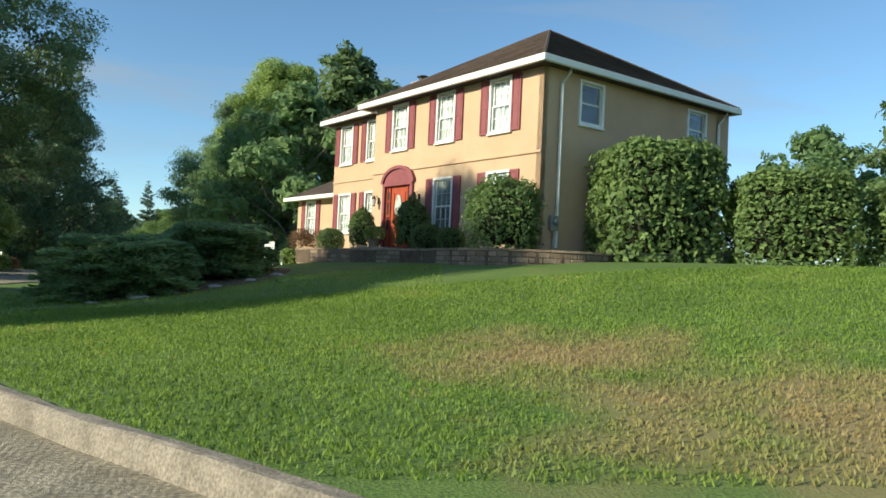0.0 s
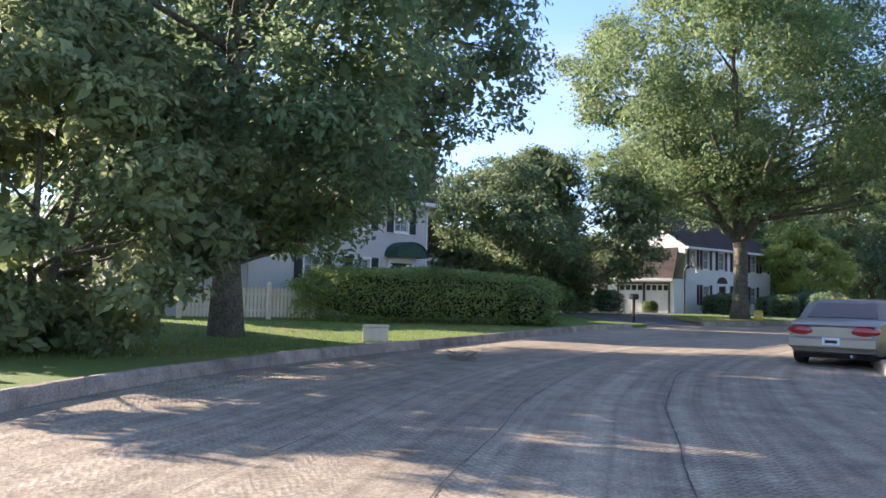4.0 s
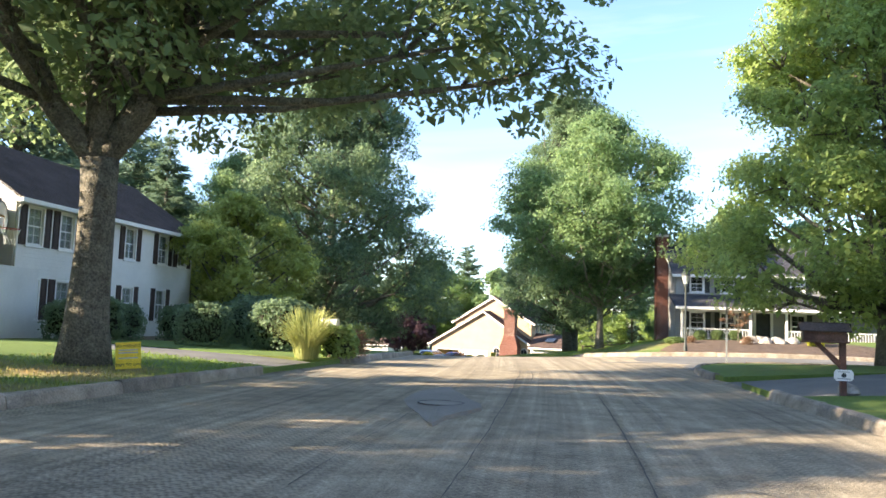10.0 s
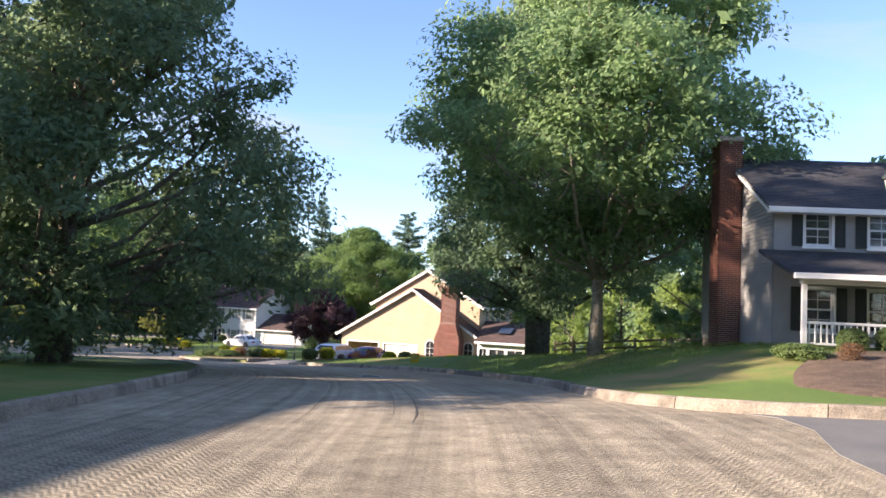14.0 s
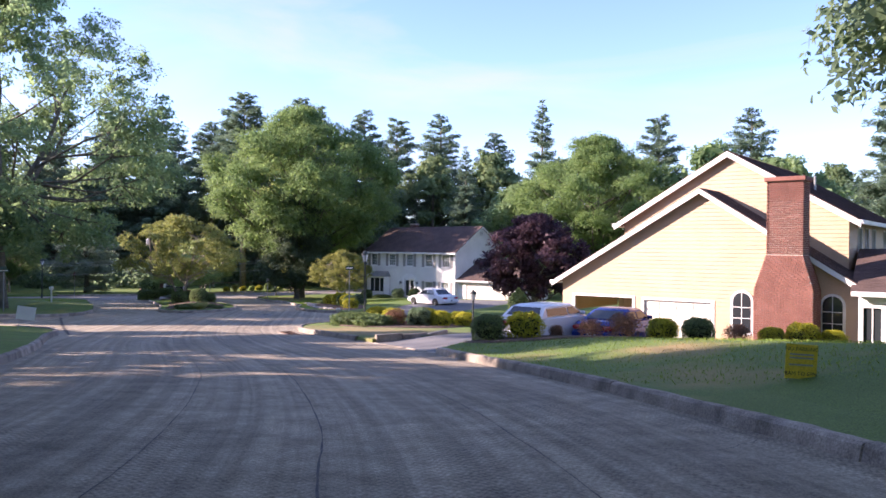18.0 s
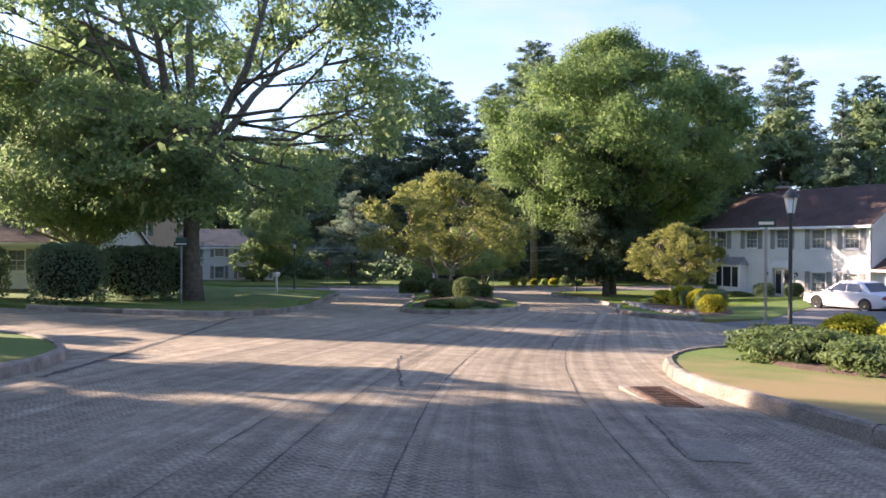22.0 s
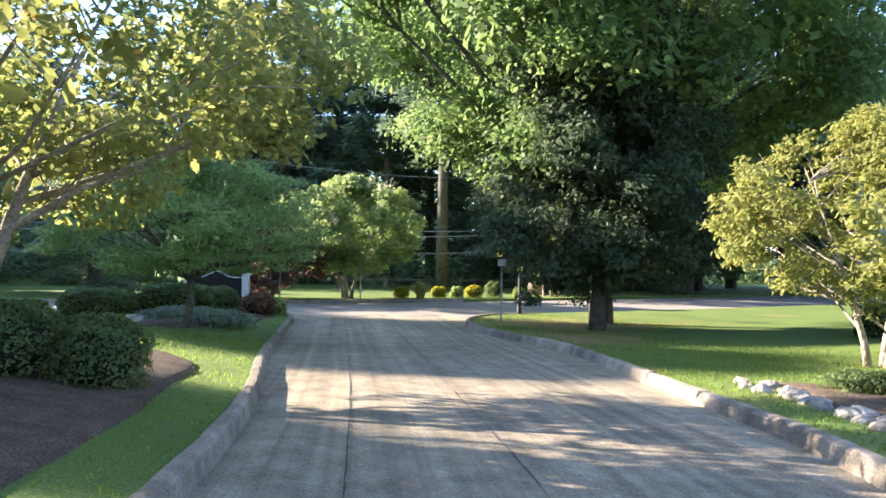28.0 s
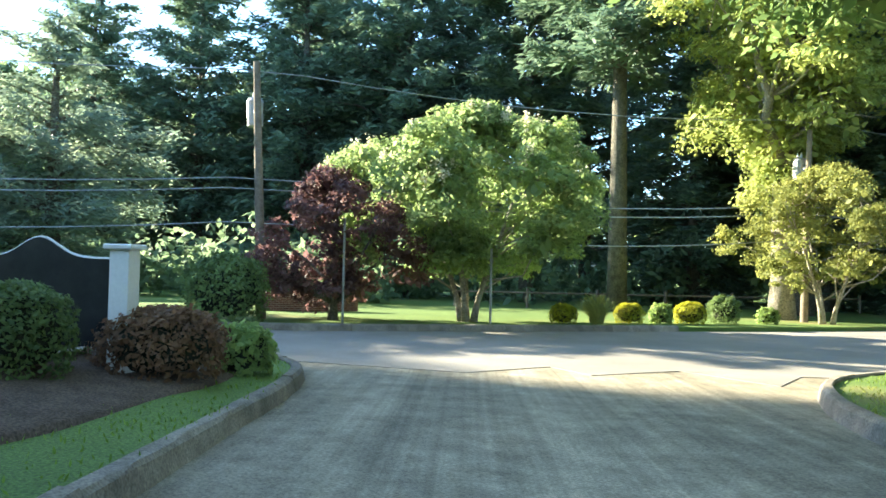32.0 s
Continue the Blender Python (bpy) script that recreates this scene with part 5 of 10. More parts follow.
# grey house with the porch
def house_porch():
    W, D, H = 12.2, 8.0, 4.05
    h = thing("house", "grey-sided two-storey house with a white-railed front porch", "house", at(-18.2, 77.0, 0.8, 6))
    I = Matrix.Identity(4)
    up = [(0.85, 2.92, .72, .95), (2.58, 2.92, .72, .95), (4.55, 2.92, .72, .95), (6.5, 2.92, .72, .95), (8.6, 2.92, .72, .95), (10.6, 2.92, .72, .95)]
    dn = [(0.85, 0.55, .78, 1.15), (2.58, 0.55, .78, 1.15), (6.5, 0.4, .78, 1.3), (8.6, 0.4, .78, 1.3)]
    door = (4.55, 0.1, .8, 1.75)
    wall(h, "wall", I, W, H, up + dn + [door], M_GREYD, 0.12)
    for q in up + dn:
        window(h, I, *q, 2, 2, curtain=False)
        shutter(h, I, q[0] - 0.36, q[1] - 0.04, 0.29, q[3] + 0.08, M_SHUT2)
        shutter(h, I, q[0] + q[2] + 0.07, q[1] - 0.04, 0.29, q[3] + 0.08, M_SHUT2)
    part("door", Mesh().box(4.55, 0.05, 0.1, 5.35, 0.1, 1.85), M_SHUT2, h)
    part("door_surround", Mesh().box(4.4, -0.04, 0.1, 4.55, 0.04, 1.95).box(5.35, -0.04, 0.1, 5.5, 0.04, 1.95).box(4.4, -0.05, 1.85, 5.5, 0.04, 2.0), M_TRIM, h)
    wall(h, "gable_wall", at(0, D, 0, -90), D, H, [], M_GREYD, 0.12, [(D / 2, H + 2.0)])
    wall(h, "gable_wall", at(W, 0, 0, 90), D, H, [], M_GREYD, 0.12, [(D / 2, H + 2.0)])
    part("back_wall", Mesh().box(0, D - .18, 0, W, D, H), M_GREYD, h)
    dark_room(h, I, W, D, H)
    gable_roof(h, 0, W, 0, D, H, H + 2.0, D / 2, M_ROOFG)
    # porch
    pd = 2.4
    part("porch_floor", Mesh().box(-0.1, -pd, -0.3, W - 0.6, -0.0, 0.1, b=0.01), M_WOOD, h)
    shingle_roof(h, "porch_roof", [[(-0.4, -pd - 0.35, 1.95), (W - 0.3, -pd - 0.35, 1.95), (W - 0.3, 0.0, 2.75), (-0.4, 0.0, 2.75)]], M_ROOFG)
    part("porch_beam", Mesh().box(-0.1, -pd - 0.02, 1.72, W - 0.6, -pd + 0.14, 1.92, b=0.01).box(-0.4, -pd - 0.45, 1.82, W - 0.3, -pd - 0.33, 1.97, b=0.01), M_TRIM, h)
    for x in (0.0, 3.7, 5.6, 8.4, W - 0.8):
        part("porch_post", Mesh().box(x - 0.06, -pd, 0.1, x + 0.06, -pd + 0.12, 1.74, b=0.012), M_TRIM, h)
    for a, b in ((0.06, 3.64), (5.66, 8.34), (8.46, W - 0.86)):
        r = part("porch_rail", Mesh().box(a, -pd + 0.03, 0.72, b, -pd + 0.09, 0.79, b=0.008).box(a, -pd + 0.035, 0.2, b, -pd + 0.085, 0.26, b=0.008), M_TRIM, h)
        n = int((b - a) / 0.14)
        for i in range(n):
            x = a + (i + 0.5) * (b - a) / n
            part("baluster", Mesh().box(x - 0.016, -pd + 0.045, 0.26, x + 0.016, -pd + 0.077, 0.72), M_TRIM, r)
    part("porch_step", Mesh().box(4.0, -pd - 0.6, -0.4, 5.4, -pd, -0.08, b=0.02), M_KERB, h)
    ch = part("chimney", Mesh().box(-0.8, 2.9, 6.5, 0.0, 4.0, 6.65, b=0.02), M_MORTAR, h)
    brick_stack(ch, -0.75, 2.95, -0.4, -0.03, 3.95, 6.5, M_BRICKD)
    # attached garage at the right
    wall(h, "garage_wall", at(W, 1.0, 0), 6.0, 2.4, [(0.9, 0, 4.2, 2.0)], M_GREYD, 0.12)
    garage_door(h, at(W, 1.0, 0), 0.9, 4.2, 2.0, True, M_TRIM)
    gable_roof(h, W, W + 6.0, 1.0, 7.4, 2.4, 4.2, 4.2, M_ROOFG)
    part("garage_side", Mesh().box(W + 5.82, 1.18, 0, W + 6, 7.4, 2.4), M_GREYD, h)
    return h


house_porch()


def arch_window(house, fm, x, z, w, h):
    n = 10
    r = w / 2
    outer = [(x - 0.06, z - 0.06), (x + w + 0.06, z - 0.06)] + [(x + r + (r + 0.06) * math.cos(math.pi * i / n), z + h - r + (r + 0.06) * math.sin(math.pi * i / n)) for i in range(n + 1)]
    fr = part("arched_window", Mesh().slab([(a, -0.06, b) for a, b in outer], (0, 0.05, 0), fm), M_TRIM, house)
    g = [(x + 0.03, z + 0.03), (x + w - 0.03, z + 0.03)] + [(x + r + (r - 0.03) * math.cos(math.pi * i / n), z + h - r + (r - 0.03) * math.sin(math.pi * i / n)) for i in range(n + 1)]
    part("pane", Mesh().slab([(a, -0.075, b) for a, b in g], (0, 0.012, 0), fm), M_CARGLASS, fr)
    part("muntin", Mesh().box(x + r - 0.012, -0.085, z, x + r + 0.012, -0.074, z + h, fm).box(x, -0.085, z + h * 0.36, x + w, -0.0745, z + h * 0.36 + 0.025, fm).box(x, -0.085, z + h * 0.62, x + w, -0.0745, z + h * 0.62 + 0.025, fm), M_TRIM, fr)


# cream house with the brick chimney
def house_cream():
    h = thing("house", "cream-sided house with stepped gables, brick chimney and glazed sunroom", "house", at(-43.2, 114.8, -3.3, -10))
    I = Matrix.Identity(4)
    W = 11.9
    holes = [(0.62, 0.0, 2.7, 1.6), (3.84, 0.0, 2.8, 1.56)]
    wall(h, "gable_wall", I, W, 2.35, holes, M_CREAM, 0.16, [(6.2, 6.0)])
    garage_door(h, I, 3.84, 2.8, 1.54, False, M_GARAGE)
    part("garage_trim", Mesh().box(0.5, -0.04, 0, 0.62, 0.05, 1.7).box(3.32, -0.04, 0, 3.44, 0.05, 1.7).box(0.62, -0.04, 1.6, 3.32, 0.05, 1.7).box(3.72, -0.04, 0, 3.84, 0.05, 1.66).box(6.64, -0.04, 0, 6.76, 0.05, 1.66).box(3.84, -0.04, 1.56, 6.64, 0.05, 1.66), M_TRIM, h)
    for x in (1.5, 2.6):
        part("carport_post", Mesh().box(x, 2.6, 0, x + 0.2, 2.8, 1.6, b=0.01), M_CREAM, h)
    part("carport_back", Mesh().box(0.2, 5.2, 0, 3.7, 5.3, 2.3).box(3.6, 0.2, 0, 3.7, 5.2, 2.3).box(0.0, 0.2, 0.9, 0.15, 5.2, 2.3), M_CREAM, h)
    arch_window(h, I, 7.45, 0.45, .72, 1.6)
    arch_window(h, I, 10.62, 0.45, .72, 1.6)
    # saltbox roof over the front part
    t = 5.4
    shingle_roof(h, "front_roof", [[(-0.35, -0.3, 2.25), (6.2, -0.3, 6.08), (6.2, t, 6.08), (-0.35, t, 2.25)], [(6.2, -0.3, 6.08), (12.1, -0.3, 2.3), (12.1, t, 2.3), (6.2, t, 6.08)]], M_ROOFR)
    rb = Mesh()
    for a, b in (((-0.4, 2.16), (6.2, 6.02)), ((6.2, 6.02), (12.15, 2.2))):
        rb.slab([(a[0], -0.33, a[1] - 0.16), (b[0], -0.33, b[1] - 0.16), (b[0], -0.33, b[1] + 0.04), (a[0], -0.33, a[1] + 0.04)], (0, 0.05, 0))
    part("rake_board", rb, M_TRIM, h)
    part("gutter", Mesh().box(-0.5, -0.3, 2.1, -0.36, t, 2.26, b=0.01), M_TRIM, h)
    part("side_wall", Mesh().box(0, 0.2, 1.7, 0.15, t, 2.35).box(11.75, 0.2, 0, W, t, 2.35), M_CREAM, h)
    # main two-storey part behind
    mm = at(2.0, 2.0, 0)
    wall(h, "main_gable", mm, 9.1, 4.95, [], M_CREAM, 0.16, [(4.6, 7.6)])
    mr = at(11.1, 2.0, 0, 90)
    mw = [(x, 3.45, .62, 1.1) for x in (1.6, 3.1, 4.6, 7.4)]
    wall(h, "main_side", mr, 9.6, 4.95, mw, M_CREAM, 0.16)
    for q in mw:
        window(h, mr, *q, 1, 1, 0.05, curtain=False)
    part("back_wall", Mesh().box(2.0, 11.4, 0, 11.1, 11.6, 4.95).box(2.0, 2.2, 0, 2.18, 11.4, 4.95), M_CREAM, h)
    dark_room(h, at(2.0, 2.2, 0), 9.1, 9.2, 4.9)
    rb = Mesh()
    shingle_roof(h, "main_roof", [[(1.65, 1.75, 4.8), (6.6, 1.75, 7.72), (6.6, 11.9, 7.72), (1.65, 11.9, 4.8)], [(6.6, 1.75, 7.72), (11.5, 1.75, 4.82), (11.5, 11.9, 4.82), (6.6, 11.9, 7.72)]], M_ROOFR)
    for a, b in (((1.6, 4.7), (6.6, 7.66)), ((6.6, 7.66), (11.55, 4.72))):
        rb.slab([(a[0], 1.72, a[1] - 0.18), (b[0], 1.72, b[1] - 0.18), (b[0], 1.72, b[1] + 0.05), (a[0], 1.72, a[1] + 0.05)], (0, 0.05, 0))
    part("rake_board", rb, M_TRIM, h)
    part("gutter", Mesh().box(11.5, 1.75, 4.66, 11.62, 11.9, 4.82, b=0.01), M_TRIM, h)
    part("gutter", Mesh().box(1.5, 1.75, 4.64, 1.64, 11.9, 4.8, b=0.01), M_TRIM, h)
    # chimney on the gable
    ch = part("chimney", Mesh().box(8.92, -1.25, 6.12, 10.32, -0.15, 6.28, b=0.02), M_BRICK, h)
    brick_stack(ch, 9.0, -1.15, 3.5, 10.24, -0.25, 6.12)
    base = Mesh()
    base.add([(8.62, -1.25, 0.2), (10.6, -1.25, 0.2), (10.6, -0.1, 0.2), (8.62, -0.1, 0.2), (8.62, -1.25, 2.2), (10.6, -1.25, 2.2), (10.6, -0.1, 2.2), (8.62, -0.1, 2.2), (9.02, -1.13, 3.5), (10.22, -1.13, 3.5), (10.22, -0.27, 3.5), (9.02, -0.27, 3.5)],
             [(0, 1, 5, 4), (1, 2, 6, 5), (2, 3, 7, 6), (3, 0, 4, 7), (4, 5, 9, 8), (5, 6, 10, 9), (6, 7, 11, 10), (7, 4, 8, 11)])
    cb = part("chimney_base", base, M_MORTAR, h)
    bm = Mesh()
    for r in range(50):
        z = 0.2 + r * 0.0655
        k = 0 if z < 2.2 else (z - 2.2) / 1.3
        x0, x1, y = 8.6 + 0.4 * k, 10.62 - 0.4 * k, -1.27 + 0.12 * k
        u = x0 - (r % 2) * 0.1
        while u < x1 - 0.05:
            a, b = max(u, x0), min(u + 0.2, x1)
            if b - a > 0.04:
                bm.box(a, y, z, b - 0.01, y + 0.05, z + 0.055)
            u += 0.21
        for v in range(5):
            bm.box(x0 - 0.005, y + 0.06 + v * 0.21, z, x0 + 0.04, y + 0.25 + v * 0.21, z + 0.055).box(x1 - 0.04, y + 0.06 + v * 0.21, z, x1 + 0.005, y + 0.25 + v * 0.21, z + 0.055)
    part("bricks", bm, M_BRICK, cb, kind="stuff")
    # sunroom
    shole = [(0.15, 0.05, .55, 1.65), (0.95, 0.2, 1.15, 1.5), (2.35, 0.2, 1.15, 1.5)]
    for a, b in ((0, 0.15), (0.70, 0.95), (2.10, 2.35), (3.50, 3.80)):
        part("sunroom_post", Mesh().box(11.9 + a, -0.6, 0, 11.9 + b, -0.42, 1.70, b=0.008), M_TRIM, h)
    for a, b, z in ((0.15, 0.70, 0.05), (0.95, 2.10, 0.2), (2.35, 3.50, 0.2)):
        part("sunroom_sill", Mesh().box(11.9 + a, -0.596, 0, 11.9 + b, -0.424, z), M_TRIM, h)
    part("sunroom_header", Mesh().box(11.9, -0.6, 1.70, 15.7, -0.42, 2.2), M_TRIM, h)
    for a, b, w, hh in shole:
        g = part("sunroom_pane", Mesh().box(11.9 + a, -0.52, b, 11.9 + a + w, -0.5, b + hh), M_CARGLASS, h)
        part("mullion", Mesh().box(11.9 + a + w / 2 - 0.02, -0.55, b, 11.9 + a + w / 2 + 0.02, -0.52, b + hh), M_TRIM, g)
    part("sunroom_side", Mesh().slab([(15.7, -0.4, 0), (15.7, 7.2, 0), (15.7, 7.2, 2.2), (15.7, 3.4, 3.6), (15.7, -0.4, 2.2)], (-0.18, 0, 0)), M_CREAM, h)
    part("sunroom_back", Mesh().box(11.1, 7.05, 0, 15.52, 7.2, 2.2), M_CREAM, h)
    for y in (-0.2, 1.0, 2.2, 3.4):
        g = part("sunroom_pane", Mesh().box(15.69, y, 0.25, 15.715, y + 1.05, 1.75), M_CARGLASS, h)
        part("pane_frame", Mesh().box(15.70, y - 0.06, 0.19, 15.74, y, 1.81).box(15.70, y + 1.05, 0.19, 15.74, y + 1.11, 1.81).box(15.70, y, 1.75, 15.74, y + 1.05, 1.81).box(15.70, y, 0.19, 15.74, y + 1.05, 0.25), M_TRIM, g)
    part("gable_vent", Mesh().box(15.69, 3.1, 2.35, 15.73, 3.7, 3.05, b=0.006), M_GREY, h)
    rk = Mesh()
    for a, b in (((-0.95, 2.22), (3.4, 3.72)), ((3.4, 3.72), (7.7, 2.24))):
        rk.slab([(16.0, a[0], a[1] - 0.16), (16.0, b[0], b[1] - 0.16), (16.0, b[0], b[1]), (16.0, a[0], a[1])], (-0.04, 0, 0))
    part("rake_board", rk, M_TRIM, h)
    shingle_roof(h, "sunroom_roof", [[(11.7, -0.95, 2.25), (16.0, -0.95, 2.25), (16.0, 3.4, 3.75), (11.2, 3.4, 3.75)], [(16.0, 7.7, 2.27), (11.2, 7.7, 2.27), (11.2, 3.4, 3.75), (16.0, 3.4, 3.75)]], M_ROOFR)
    part("skylight", Mesh().box(13.1, 0.9, 2.98, 14.1, 1.0, 3.0).slab([(13.1, 0.5, 2.88), (14.1, 0.5, 2.88), (14.1, 1.6, 3.26), (13.1, 1.6, 3.26)], (0, 0, 0.05)), M_CARGLASS, h)
    part("sunroom_gutter", Mesh().box(11.75, -1.05, 2.1, 16.0, -0.93, 2.26, b=0.01).box(11.9, -0.93, 2.12, 16, -0.6, 2.15), M_TRIM, h)
    part("roof_vent", Mesh().tube([(9.0, 6, 6.0), (9.0, 6, 6.9)], 0.05, 8), M_GREY, h)
    return h


house_cream()


# white house with the red roof by the island
def house_red_roof():
    W, D, H = 13.0, 7.4, 4.85
    z0 = -4.75
    h = thing("house", "white two-storey house with a reddish roof and attached garage", "house", at(-78.5, 151.6, z0, -15))
    I = Matrix.Identity(4)
    up = [(x, 3.28, 1.0, 1.2) for x in (0.7, 3.5, 6.1, 8.85, 11.2)]
    dn = [(8.85, 0.5, 1.05, 1.25), (11.15, 0.5, 1.0, 1.25)]
    wall(h, "wall", I, W, H, up + dn + [(5.75, 0, 1.7, 1.9), (1.5, 0.5, 1.9, 1.6)], M_WHITE, 0.14)
    for q in up + dn:
        window(h, I, *q, 2, 3)
        shutter(h, I, q[0] - 0.45, q[1] - 0.06, 0.36, q[3] + 0.12, M_SHUT4)
        shutter(h, I, q[0] + q[2] + 0.09, q[1] - 0.06, 0.36, q[3] + 0.12, M_SHUT4)
    bay = part("bay_window", Mesh().box(1.3, -0.75, 0.0, 3.6, 0, 0.55), M_TRIM, h)
    part("bay_head", Mesh().box(1.3, -0.75, 1.95, 3.6, 0, 2.1), M_TRIM, bay)
    for x, w, d in ((1.3, 0.12, 0.75), (3.48, 0.12, 0.75), (2.0, 0.06, 0.07), (2.84, 0.06, 0.07)):
        part("mullion", Mesh().box(x, -0.75, 0.55, x + w, -0.75 + d, 1.95), M_TRIM, bay)
    part("pane", Mesh().box(1.42, -0.7, 0.55, 3.48, -0.68, 1.95), M_CARGLASS, bay)
    part("bay_roof", Mesh().add([(1.1, -0.95, 2.1), (3.8, -0.95, 2.1), (3.8, 0, 2.1), (1.1, 0, 2.1), (1.5, 0, 2.65), (3.4, 0, 2.65)], [(0, 1, 5, 4), (1, 2, 5), (3, 0, 4), (0, 3, 2, 1), (2, 3, 4, 5)]), M_SHUT4, bay)
    dr = part("door_surround", Mesh().box(5.65, -0.12, 0, 5.85, 0.05, 2.0).box(7.35, -0.12, 0, 7.55, 0.05, 2.0).box(5.6, -0.14, 1.95, 7.6, 0.05, 2.12), M_TRIM, h)
    for x in (5.95, 6.65):
        part("door", Mesh().box(x, 0.03, 0.02, x + 0.65, 0.08, 1.95), M_TRIM, h)
        part("pane", Mesh().box(x + 0.1, 0.01, 0.25, x + 0.55, 0.03, 1.8), M_CARGLASS, dr)
    ped = Mesh().slab([(5.6, -0.1, 2.12), (7.6, -0.1, 2.12), (7.0, -0.1, 2.5), (6.2, -0.1, 2.5)], (0, 0.12, 0))
    part("pediment", ped, M_TRIM, h)
    for x in (5.4, 7.8):
        wall_lamp(h, at(x, -0.01, 1.5))
    wall(h, "gable_wall", at(W, 0, 0, 90), D, H, [], M_WHITE, 0.14, [(D / 2, H + 2.45)])
    wall(h, "gable_wall", at(0, D, 0, -90), D, H, [], M_WHITE, 0.14, [(D / 2, H + 2.45)])
    part("back_wall", Mesh().box(0, D - .18, 0, W, D, H), M_WHITE, h)
    dark_room(h, I, W, D, H)
    gable_roof(h, 0, W, 0, D, H, H + 2.45, D / 2, M_ROOFR)
    for i in range(4):
        part("vent_slat", Mesh().box(W + 0.02, D / 2 - .2, H + 1.6 + i * .09, W + 0.07, D / 2 + .2, H + 1.64 + i * .09), M_SHUT4, h)
    downspout(h, [(W - 0.05, -0.3, H - 0.2), (W - 0.05, -0.06, H - 0.5), (W - 0.05, -0.06, 0.05)])
    thing_part_chimney(h, 3.0, 4.2, 6.4, 7.8)
    # garage
    g = at(W + 0.02, 0.35, 0, 9)
    wall(h, "garage_wall", g, 6.4, 2.1, [(0.95, 0, 4.5, 1.62)], M_WHITE, 0.14)
    garage_door(h, g, 0.95, 4.5, 1.6, False)
    q = [[(-0.1, -0.35, 2.05), (6.75, -0.35, 2.05), (6.75, 3.3, 4.1), (-0.1, 3.3, 4.1)], [(6.75, 6.9, 2.05), (-0.1, 6.9, 2.05), (-0.1, 3.3, 4.1), (6.75, 3.3, 4.1)]]
    shingle_roof(h, "garage_roof", [[tuple(g @ Vector(p)) for p in w] for w in q], M_ROOFR)
    part("garage_gutter", Mesh().box(-0.1, -0.45, 1.9, 6.75, -0.34, 2.05, g, b=0.01), M_TRIM, h)
    wall(h, "garage_gable", g @ at(6.4, 0, 0, 90), 6.5, 2.1, [], M_WHITE, 0.14, [(3.3, 4.0)])
    return h


house_red_roof()


# ---- plants ----
def leaf_mesh(name, C, A, B, mat, fold=0.25):
    """Leaves as folded rhombs: centres C, half-lengths A along and B across."""
    n = len(C)
    up = np.cross(A, B)
    up /= np.maximum(np.linalg.norm(up, axis=1, keepdims=True), 1e-9)
    lift = up * np.linalg.norm(B, axis=1, keepdims=True) * fold
    P = np.empty((n, 4, 3), np.float32)
    P[:, 0], P[:, 1], P[:, 2], P[:, 3] = C - A, C + B + lift, C + A, C - B + lift
    me = bpy.data.meshes.new(name)
    me.vertices.add(n * 4)
    me.vertices.foreach_set("co", P.ravel())
    me.loops.add(n * 4)
    me.loops.foreach_set("vertex_index", np.arange(n * 4, dtype=np.int32))
    me.polygons.add(n)
    me.polygons.foreach_set("loop_start", np.arange(0, n * 4, 4, dtype=np.int32))
    me.polygons.foreach_set("loop_total", np.full(n, 4, dtype=np.int32))
    me.update(calc_edges=True)
    me.materials.append(mat)
    return me


def unit(v):
    return v / np.maximum(np.linalg.norm(v, axis=-1, keepdims=True), 1e-9)


def leaf_axes(rng, n, normal, size, ratio=0.55, spread=0.8):
    """Random leaf directions about given normals."""
    nn = unit(normal + rng.normal(0, spread, (n, 3)))
    a = unit(np.cross(nn, rng.normal(0, 1, (n, 3))))
    b = np.cross(nn, a)
    s = size * rng.uniform(0.6, 1.35, (n, 1))
    return a * s, b * s * ratio


TREES = {}


def crown_width(shape, v):
    """Half-width of the crown at a height from 0 (bottom) to 1 (top), as a share of the widest."""
    if shape == "cone":
        return min(1.0, (v / 0.14) ** 0.5 if v > 0 else 0) * (1.02 - 0.95 * v) ** 0.52
    if shape == "pine":
        return min(1.0, (v / 0.10) ** 0.5 if v > 0 else 0) * (1.03 - v) ** 0.75
    if shape == "vase":
        return max(0.2, 1 - abs(v - 0.62) ** 2.2 * 4.2) * (0.72 + 0.28 * v)
    return max(0.18, 1 - abs(2 * v - 0.86) ** 2.6) if v < 0.97 else 0.3


